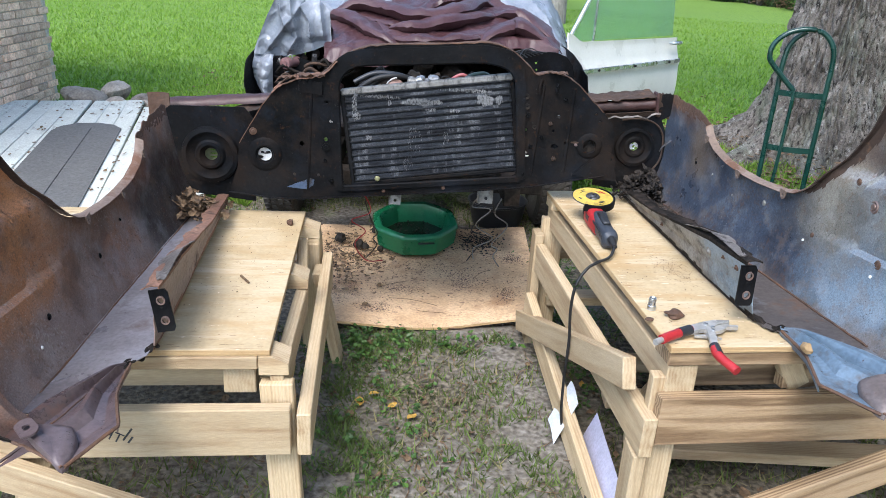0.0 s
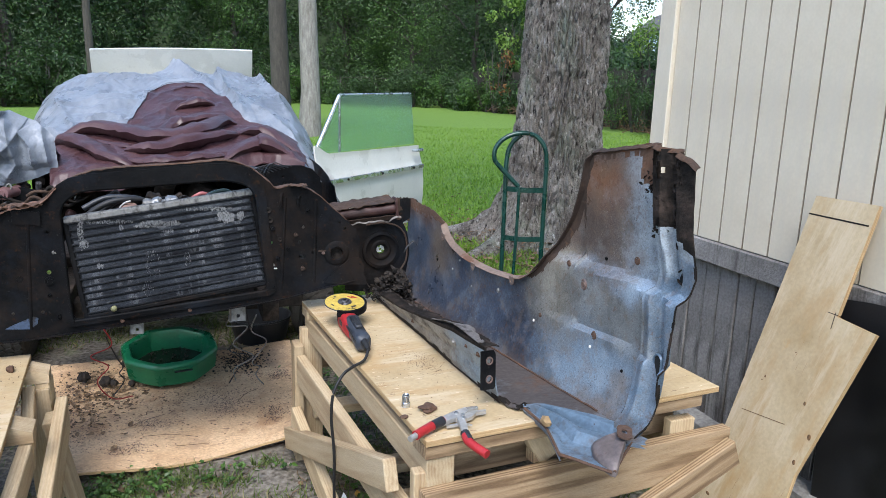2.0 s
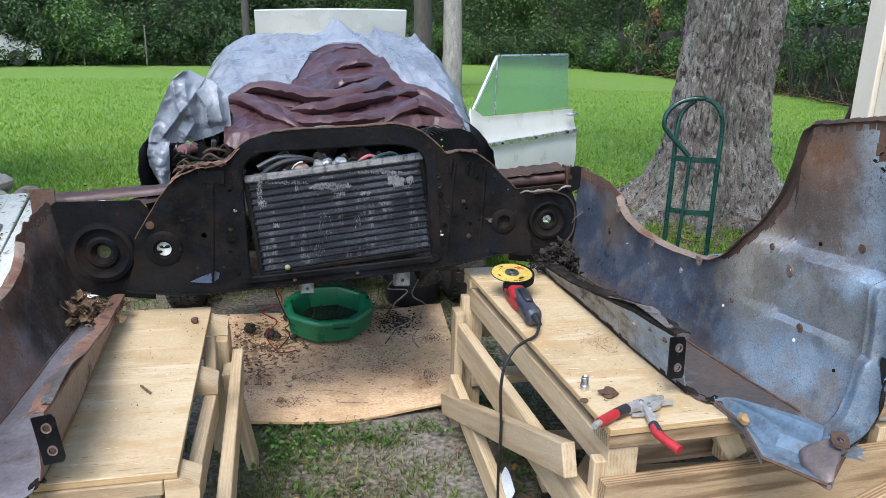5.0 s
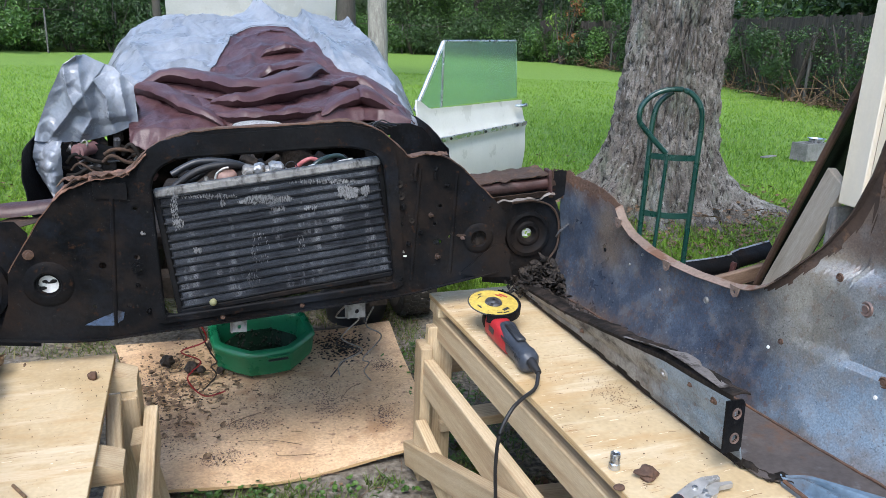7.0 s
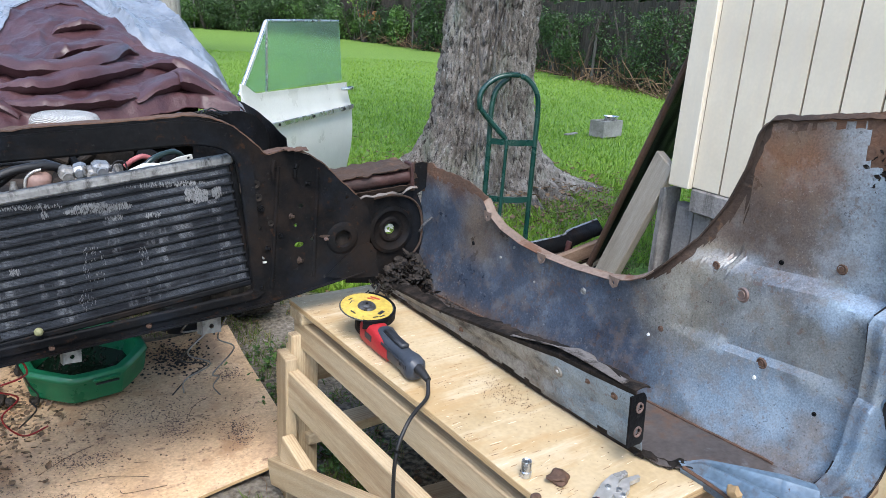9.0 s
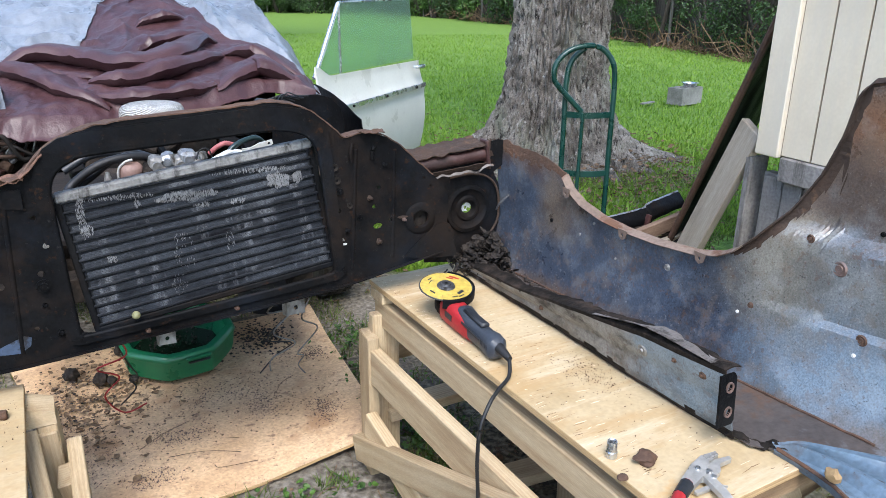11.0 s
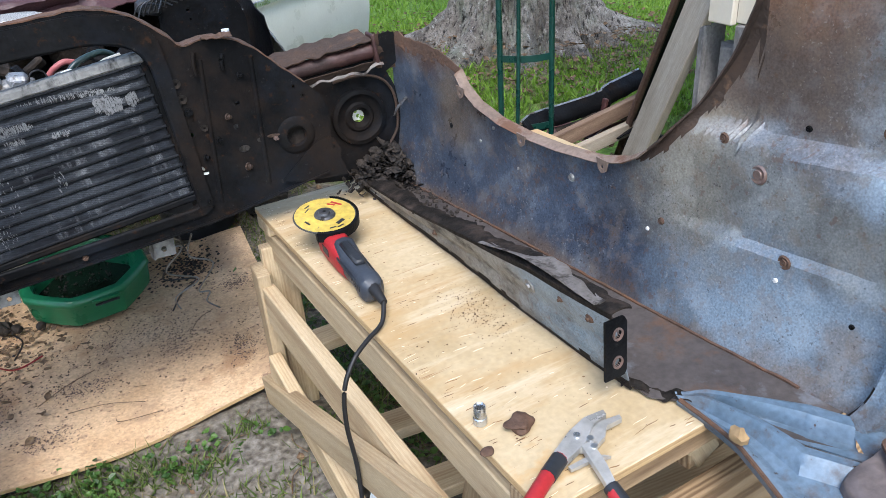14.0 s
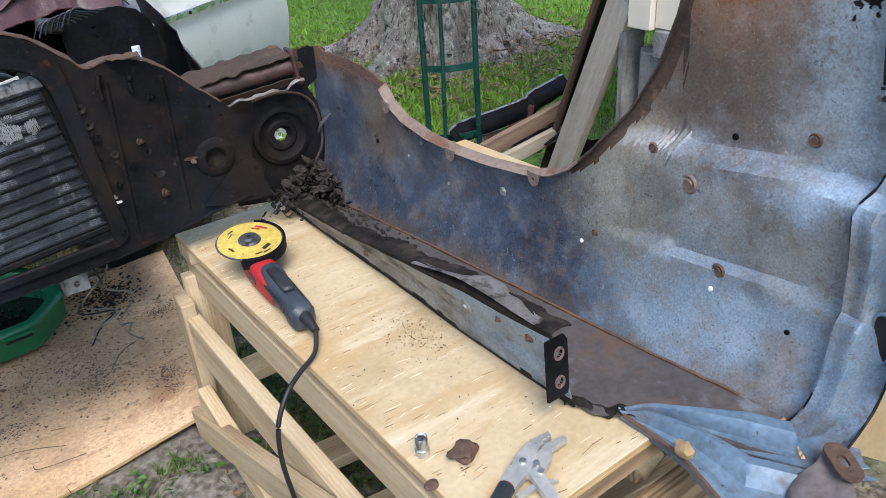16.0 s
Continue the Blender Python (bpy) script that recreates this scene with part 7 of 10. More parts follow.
# ---- the car body behind: engine bay, cabin, raised trunk lid, open door ----
def build_car():
    car = thing("car", "stripped old white car on its wheels, front end taken off", "car")
    # front wheels
    for x in (-0.60, 1.01):
        bm = bmesh.new()
        lathe(bm, [(0.15, -0.085), (0.20, -0.095), (0.29, -0.098), (0.325, -0.085), (0.335, -0.05), (0.337, 0.0), (0.335, 0.05), (0.325, 0.085), (0.29, 0.098), (0.20, 0.095), (0.15, 0.085)], 48)
        for k in range(48):
            for z in (-0.06, -0.02, 0.02, 0.06):
                box(bm, (0.012, 0.030, 0.028), Matrix.Rotation(2 * math.pi * k / 48 + (0.06 if z in (-0.02, 0.06) else 0), 4, "Z") @ Matrix.Translation((0.336, 0, z)) @ Matrix.Rotation(0.4, 4, "X"))
        wh = part("wheel", bm, TYRE, car, "worn black front tyre", at=pose(x, 4.42, 0.325, 0, 90, 0))
        bm = bmesh.new()
        lathe(bm, [(0.02, 0.05), (0.10, 0.06), (0.15, 0.03), (0.175, 0.088), (0.18, 0.06)], 32)
        part("rim", bm, BLACK_STEEL, wh, smooth=40)
    # frame rails, cross member, fire wall, aprons
    for x in (-0.28, 0.68):
        beam(car, "frame_rail", (x, 3.55, 0.42), (x, 6.2, 0.42), 0.08, 0.11, DARK)
    beam(car, "cross_member", (-0.5, 4.0, 0.36), (0.9, 4.0, 0.36), 0.12, 0.10, DARK)
    beam(car, "axle_beam", (-0.55, 4.42, 0.33), (0.92, 4.42, 0.33), 0.09, 0.08, DARK)
    bm = bmesh.new()
    box(bm, (1.55, 0.05, 0.75), Matrix.Translation((0.20, 5.15, 0.80)), 0.02)
    part("firewall", bm, DARK, car)
    for s, x in ((-1, -0.66), (1, 1.04)):
        bm = bmesh.new()

        def apron(u, v):
            y = 3.95 + 1.25 * u
            z = 0.55 + (0.42 + 0.07 * math.sin(u * 3)) * v
            return (x + s * 0.06 * math.sin(v * 2.4) - s * 0.16 * math.exp(-((u - 0.38) / 0.25) ** 2) * (1 - v) + 0.008 * noise.noise(Vector((u * 8, v * 6, s))), y, z)
        grid_surface(bm, apron, 40, 20, thickness=0.004)
        part("inner_fender", bm, BLACK_STEEL, car, smooth=50)
    # rounded headlamp-side panel that shows above the support
    bm = bmesh.new()
    out = [(-0.16, -0.22), (0.16, -0.22), (0.165, 0.02), (0.15, 0.08), (0.11, 0.125), (0.05, 0.145), (-0.10, 0.145), (-0.16, 0.13)]
    plate(bm, out, [circle(-0.05, 0.085, 0.006, 8), circle(-0.045, 0.05, 0.005, 8)], 0.006)
    part("apron_panel", bm, BLACK_STEEL, car, "rusted black panel with rounded corner", at=pose(0.865, 4.05, 0.93, 90, 0, 0))
    bm = bmesh.new()
    box(bm, (0.24, 0.16, 0.01), Matrix.Translation((0.92, 3.96, 0.754)), 0.003)
    part("tray", bm, DARK, car)
    bm = bmesh.new()
    plate(bm, out, (), 0.006)
    part("apron_panel", bm, BLACK_STEEL, car, at=pose(-0.55, 4.15, 0.82, 90, 0, 180))
    # cabin shell under the tarp, roof, trunk lid
    bm = bmesh.new()

    def cabin(u, v):
        y = 5.3 + 2.0 * v
        a = (u - 0.5) * 2
        prof = interp(v, [(0, 1.02), (0.35, 1.40), (0.5, 1.44), (1, 1.42)])
        z = 0.5 + (prof - 0.5) * (1 - abs(a) ** 5)
        return (0.25 + 0.78 * a * (1 - 0.10 * max(0, z - 0.9)), y, z)
    grid_surface(bm, cabin, 36, 24, thickness=0.01)
    part("cabin_shell", bm, WHITE_PAINT, car, smooth=50)
    bm = bmesh.new()

    def lid(u, v):
        x = -0.385 + 1.36 * u
        z = 1.28 + 0.445 * v + 0.045 * u
        return (x, 7.35 - 0.18 * v + 0.05 * math.sin(u * math.pi) * -1, z + 0.01 * math.sin(u * math.pi))
    grid_surface(bm, lid, 30, 14, thickness=0.03)
    part("trunk_lid", bm, WHITE_PAINT, car, "raised white trunk lid with flaking paint", smooth=50)
    bm = bmesh.new()
    box(bm, (1.60, 1.6, 0.45), Matrix.Translation((0.28, 7.75, 0.72)), 0.08)
    part("rear_body", bm, WHITE_PAINT, car, smooth=50)
    # door, swung open to the side
    h0, h1 = Vector((1.12, 4.78, 0)), Vector((2.14, 5.76, 0))
    d = along(h0, h1)
    L = (h1 - h0).length
    bm = bmesh.new()

    def skin(u, v):
        x = L * u + 0.05 * (u - 0.5) * (1 - v)
        z = 0.42 + v * (1.035 + 0.02 * (1 - u) - 0.42 + 0.06 * (1 - step(u, 0.0, 0.12)))
        bulge = 0.045 * math.sin(math.pi * min(1, v * 1.05)) + 0.012 * math.exp(-((v - 0.72) / 0.05) ** 2)
        return (x, -bulge, z)
    grid_surface(bm, skin, 34, 30, thickness=0.012)
    vs = box(bm, (L * 0.97, 0.09, 0.56), Matrix.Translation((L / 2, 0.055, 0.72)), 0.012)
    door = part("door", bm, WHITE_PAINT, car, "open white car door with chalky worn paint", smooth=35, at=d)
    bm = bmesh.new()
    box(bm, (L * 0.96, 0.014, 0.030), Matrix.Translation((L * 0.5, -0.062, 0.875)), 0.004)
    part("trim_strip", bm, CHROME, door, "dull chrome trim strip")
    for u in (0.2, 0.52, 0.86):
        bm = bmesh.new()
        cyl(bm, 0.008, 0.01, pose(L * u, -0.072, 0.875, 90), 10)
        part("trim_screw", bm, BLACK_STEEL, door)
    bm = bmesh.new()
    box(bm, (0.13, 0.03, 0.022), Matrix.Translation((L - 0.10, -0.055, 1.005)), 0.006)
    tube(bm, [(L - 0.16, -0.03, 1.005), (L - 0.16, -0.06, 1.005)], 0.010, 8)
    part("handle", bm, CHROME, door, "chrome pull handle", smooth=50)
    g0, g1 = 0.33, L - 0.10
    bm = bmesh.new()
    plate(bm, [(g0, 1.055), (L - 0.035, 1.05), (g1 + 0.0, 1.445), (g0, 1.435)], (), 0.006, pose(0, 0.03, 0, 90, 0, 0))
    part("glass", bm, DOOR_GLASS, door, "green tinted door window")
    bm = bmesh.new()
    plate(bm, [(0.05, 1.06), (g0 - 0.02, 1.055), (g0 - 0.02, 1.40)], (), 0.006, pose(0, 0.03, 0, 90, 0, 0))
    part("vent_glass", bm, DOOR_GLASS, door, "small triangular vent window")
    bm = bmesh.new()
    tube(bm, [(0.03, 0.03, 1.05), (g0 - 0.01, 0.03, 1.43)], 0.014, 8)
    tube(bm, [(g0 - 0.01, 0.03, 1.05), (g0 - 0.01, 0.03, 1.435)], 0.009, 8)
    tube(bm, [(g0 - 0.01, 0.03, 1.437), (g1, 0.03, 1.447)], 0.007, 8)
    part("window_frame", bm, CHROME, door, "thin metal window frame", smooth=60)


build_car()


def build_engine():
    eng = thing("engine", "greasy dark engine with hoses under the tarp", "engine")
    rng = random.Random(33)
    bm = bmesh.new()
    box(bm, (0.42, 0.75, 0.40), Matrix.Translation((0.2, 4.55, 0.62)), 0.03)
    for s in (-1, 1):
        box(bm, (0.20, 0.62, 0.14), pose(0.2 + s * 0.20, 4.55, 0.86, 0, s * 35, 0), 0.03)
    cyl(bm, 0.09, 0.06, pose(0.2, 4.13, 0.62, 90), 24)
    cyl(bm, 0.07, 0.06, pose(0.02, 4.13, 0.80, 90), 24)
    part("block", bm, DARK, eng, smooth=40)
    # round air cleaner with a mesh band
    bm = bmesh.new()
    lathe(bm, [(0.002, 0.034), (0.09, 0.034), (0.112, 0.026), (0.122, 0.010), (0.124, -0.010), (0.118, -0.030), (0.10, -0.036), (0.002, -0.036)], 40, pose(0.227, 4.02, 1.043))
    part("air_cleaner", bm, MESH_METAL, eng, "round pale wire-mesh air cleaner", smooth=50)
    bm = bmesh.new()
    tube(bm, [(0.227, 4.02, 1.01), (0.2, 4.25, 0.90)], 0.05, 14)
    part("carburettor", bm, DARK, eng, smooth=50)

    def hose(name, pts, r, mat, label="", seg=10):
        b = bmesh.new()
        tube(b, smooth_path([Vector(p) for p in pts], 8), r, seg)
        return part(name, b, mat, eng, label, smooth=60)
    hose("radiator_hose", [(-0.085, 3.10, 0.95), (-0.073, 3.15, 0.975), (-0.011, 3.15, 1.022), (0.048, 3.16, 1.042), (0.117, 3.18, 1.043), (0.165, 3.22, 1.02), (0.19, 3.3, 0.96)], 0.0125, CORD, "thick black rubber hose")
    hose("radiator_hose", [(-0.05, 3.17, 0.96), (-0.036, 3.17, 0.979), (-0.003, 3.18, 1.0), (0.042, 3.19, 1.031), (0.09, 3.2, 1.045)], 0.010, CORD)
    hose("hose", [(-0.09, 3.3, 0.99), (0.0, 3.32, 1.03), (0.12, 3.34, 1.02), (0.2, 3.4, 0.97)], 0.012, BLACK_PLASTIC)
    hose("vacuum_hose", [(0.355, 3.12, 1.005), (0.372, 3.15, 1.035), (0.395, 3.16, 1.056), (0.435, 3.18, 1.068), (0.475, 3.2, 1.066), (0.52, 3.25, 1.02)], 0.0085, plain("teal_black_rubber", (0.012, 0.03, 0.032), 0.4), "dark teal rubber hose")
    hose("white_tube", [(0.316, 3.12, 1.022), (0.345, 3.13, 1.033), (0.378, 3.15, 1.040), (0.415, 3.16, 1.034)], 0.0085, PAPER, "white plastic tube")
    hose("red_connector", [(0.299, 3.115, 1.019), (0.318, 3.12, 1.0235)], 0.0088, plain("red_connector", (0.5, 0.02, 0.04), 0.4), "red wire connector")
    hose("blue_connector", [(0.284, 3.11, 1.014), (0.299, 3.115, 1.019)], 0.0080, plain("blue_connector", (0.02, 0.05, 0.50), 0.4), "blue wire connector")
    hose("thin_wire", [(0.275, 3.14, 1.02), (0.285, 3.14, 1.05), (0.301, 3.14, 1.059), (0.318, 3.15, 1.05), (0.326, 3.15, 1.02)], 0.0022, CORD)
    hose("pink_hose", [(0.325, 3.2, 1.03), (0.345, 3.19, 1.049), (0.372, 3.19, 1.060), (0.40, 3.2, 1.05)], 0.008, plain("faded_red_hose", (0.34, 0.10, 0.10), 0.6), "faded red hose")
    # pinkish brown canister and its strap
    bm = bmesh.new()
    lathe(bm, [(0.001, 0.030), (0.022, 0.029), (0.032, 0.020), (0.034, 0.0), (0.034, -0.04)], 24, pose(0.092, 3.17, 1.0, 20, 8, 0))
    part("canister", bm, plain("pinkish_brown_can", (0.24, 0.15, 0.125), 0.6), eng, "pinkish brown round canister", smooth=50)
    hose("strap", [(0.056, 3.15, 0.98), (0.060, 3.15, 1.015), (0.08, 3.15, 1.035), (0.10, 3.15, 1.04)], 0.004, STEEL)
    bm = bmesh.new()
    cyl(bm, 0.017, 0.045, pose(0.029, 3.14, 0.99), 16, 0.006)
    part("nozzle", bm, ALU, eng, "pale conical nozzle", smooth=50)
    # bare aluminium lumps of the compressor
    for x, z, sx, sz, rz, mt in ((0.162, 1.020, 0.040, 0.050, 12, ALU), (0.198, 1.030, 0.040, 0.040, -18, BRIGHT_ALU), (0.224, 1.018, 0.03, 0.045, 25, ALU), (0.252, 1.030, 0.050, 0.050, 8, BRIGHT_ALU), (0.278, 1.016, 0.03, 0.035, -30, ALU), (0.14, 1.005, 0.03, 0.03, 20, DARK), (0.215, 1.0, 0.14, 0.03, 3, ALU)):
        b = bmesh.new()
        box(b, (sx, 0.05, sz), None, 0.009)
        cyl(b, sz * 0.28, 0.07, pose(0, 0, 0.004, 90), 12)
        part("fitting", b, mt, eng, smooth=30, at=pose(x, 3.16, z, 10, rz, rz * 0.5))
    bm = bmesh.new()
    plate(bm, [(-0.04, -0.008), (0.03, -0.010), (0.042, -0.004), (0.042, 0.008), (0.0, 0.010), (-0.03, 0.004)], [circle(0.030, 0.0, 0.005, 8)], 0.010, pose(0.468, 3.15, 1.052, 90, -14, 0))
    plate(bm, [(-0.02, -0.02), (0.02, -0.018), (0.015, 0.012), (-0.014, 0.010)], (), 0.012, pose(0.43, 3.16, 1.036, 90, 0, 0))
    part("plug", bm, plain("pale_grey_connector", (0.42, 0.42, 0.39), 0.5), eng, "pale grey plug")
    for k in range(16):
        bm = bmesh.new()
        box(bm, (rng.uniform(0.03, 0.10), rng.uniform(0.03, 0.08), rng.uniform(0.02, 0.06)), None, 0.006)
        part("fitting", bm, rng.choice((DARK, ALU, BLACK_STEEL, DARK, MAROON_STEEL)), eng, at=pose(rng.uniform(-0.12, 0.55), rng.uniform(3.2, 3.75), rng.uniform(0.88, 0.985), rng.uniform(-40, 40), rng.uniform(-40, 40), rng.uniform(0, 180)))
    bm = bmesh.new()
    box(bm, (0.75, 0.85, 0.05), Matrix.Translation((0.22, 3.35, 0.86)), 0.01)
    part("shroud", bm, DARK, eng)
    # capped canister and bent rods beside the inner fender
    bm = bmesh.new()
    lathe(bm, [(0.001, 0.06), (0.016, 0.06), (0.018, 0.054), (0.030, 0.052), (0.033, 0.030), (0.028, 0.028), (0.026, -0.03), (0.03, -0.06)], 24, pose(-0.505, 4.12, 0.945, 90, 0, -25))
    part("capped_canister", bm, plain("faded_maroon_cap", (0.13, 0.065, 0.065), 0.55), eng, "faded maroon cap", smooth=40)
    for k in range(34):
        b = bmesh.new()
        if k % 3 == 0:
            lathe(b, [(0.001, 0.02), (0.018, 0.02), (0.022, 0.012), (0.022, -0.012), (0.018, -0.02), (0.001, -0.02)], 14)
        else:
            box(b, (rng.uniform(0.02, 0.07), rng.uniform(0.02, 0.05), rng.uniform(0.015, 0.05)), None, 0.005)
        part("bracket_piece", b, rng.choice((DARK, RUST_DARK, ALU_DARK, DARK, MAROON_DARK)), eng, smooth=35, at=pose(rng.uniform(-0.62, -0.22), rng.uniform(4.10, 4.28), rng.uniform(0.80, 0.985), rng.uniform(-60, 60), rng.uniform(-60, 60), rng.uniform(0, 180)))
    for k in range(7):
        x, z = rng.uniform(-0.58, -0.3), rng.uniform(0.84, 0.95)
        hose("loose_hose", [(x, 4.09, z), (x + 0.04, 4.07, z + rng.uniform(-0.03, 0.05)), (x + 0.10, 4.08, z + rng.uniform(-0.05, 0.04)), (x + 0.16, 4.12, z - 0.01)], rng.uniform(0.004, 0.009), rng.choice((CORD, DARK, RUST_DARK)))
    hose("bent_rod", [(-0.34, 4.10, 0.901), (-0.42, 4.10, 0.896), (-0.47, 4.10, 0.894), (-0.505, 4.09, 0.905), (-0.527, 4.08, 0.892), (-0.515, 4.08, 0.872), (-0.48, 4.09, 0.880), (-0.46, 4.10, 0.893)], 0.005, ALU_DARK, "bent grey rod")
    hose("bent_rod", [(-0.49, 4.09, 0.875), (-0.497, 4.09, 0.84), (-0.512, 4.09, 0.814), (-0.535, 4.10, 0.810), (-0.548, 4.10, 0.825)], 0.005, ALU_DARK)
    hose("wire_loop", [(-0.55, 4.1, 0.985), (-0.548, 4.09, 0.95), (-0.54, 4.09, 0.92), (-0.52, 4.08, 0.91)], 0.004, DARK)
    hose("wire_loop", [(-0.515, 4.1, 0.975), (-0.50, 4.1, 0.99), (-0.49, 4.1, 0.975), (-0.50, 4.1, 0.955)], 0.004, ALU)
    for k in range(5):
        x = -0.34 + 0.03 * k
        hose("ignition_wire", [(x, 4.12, 0.90), (x + 0.05, 4.10, 0.94 + 0.015 * k), (x + 0.13, 4.08, 0.965 + 0.01 * (k % 3)), (x + 0.22, 4.1, 0.95)], 0.004, rng.choice((CORD, ALU, DARK)))
    # coil and wires at the other side
    bm = bmesh.new()
    box(bm, (0.085, 0.06, 0.05), pose(0.675, 4.02, 1.045, 0, 12, 10), 0.012)
    part("coil_box", bm, BLACK_PLASTIC, eng, smooth=40)
    for k in range(7):
        x, z = 0.61 + 0.02 * k, 1.03 + 0.006 * k
        hose("ignition_wire", [(x, 3.99, z - 0.02), (x + 0.03, 3.98, z + 0.03), (x + 0.08, 3.99, z + 0.04 - 0.004 * k), (x + 0.13, 4.0, z + 0.01)], 0.0028, rng.choice((CORD, CORD, GREY_PLASTIC)))


build_engine()


# ---- the tarp over the car ----
def tarp_height(x, y):
    base = interp(y, [(3.98, 0.99), (4.25, 1.08), (4.7, 1.16), (5.15, 1.27), (5.6, 1.43), (6.1, 1.54), (6.6, 1.585), (7.0, 1.55)])
    base += 0.085 * math.exp(-((x - 0.31) / 0.16) ** 2) * math.exp(-((y - 6.55) / 0.25) ** 2)
    return base - interp(abs(x - 0.28), [(0, 0), (0.5, 0.0), (0.7, 0.03), (0.8, 0.08), (0.9, 0.20), (1.0, 0.40), (1.1, 0.66), (1.2, 0.95)])


def fold_lift(x, y, folds, squash=0.45):
    """Height of draped folds: each runs along a line, steep on its front side and easy behind."""
    lift = 0.0
    for amp, front, rear, line in folds:
        best, side, along_t = 9.0, 1.0, 0.0
        n = len(line) - 1
        for i in range(n):
            ax, ay = line[i][0], line[i][1] * squash
            bx, by = line[i + 1][0] - ax, line[i + 1][1] * squash - ay
            px, py = x - ax, y * squash - ay
            t = max(0.0, min(1.0, (px * bx + py * by) / (bx * bx + by * by)))
            ex, ey = px - t * bx, py - t * by
            d = ex * ex + ey * ey
            if d < best:
                best, side, along_t = d, 1.0 if (bx * py - by * px) >= 0 else -1.0, (i + t) / n
        d = math.sqrt(best)
        if d < 0.35:
            fade = min(1.0, along_t * 6 + 0.25, (1 - along_t) * 6 + 0.25)
            lift += amp * fade * math.exp(-d / (rear if side > 0 else front))
    return lift


def crinkle(x, y, s, seed):
    """Sharp little creases of stiff sheet."""
    q = Vector((x * s, y * s, seed))
    q += 0.5 * noise.noise_vector(q * 0.5)
    return (1 - 2.2 * abs(noise.noise(q))) + 0.5 * (1 - 2.2 * abs(noise.noise(q * 2.3)))


# section of a lapped fold: how far forward, and how high
def roll_out(v):
    return interp(v, [(0, -2.6), (0.25, -1.3), (0.5, -0.15), (0.65, 0.45), (0.78, 0.62), (0.9, 0.40), (1, -0.1)])


def roll_up(v):
    return interp(v, [(0, -0.25), (0.25, 0.40), (0.5, 0.95), (0.65, 0.92), (0.78, 0.55), (0.9, 0.12), (1, -0.15)])


def long_crease(x, y, seed):
    """Long sharp ridges of pulled sheet, running askew across it."""
    q = Vector((x * 1.5 + y * 0.5, y * 2.3 - x * 1.1, seed))
    q += 0.55 * noise.noise_vector(q * 0.8)
    a = 1 - 2.0 * abs(noise.noise(q))
    return a * abs(a)


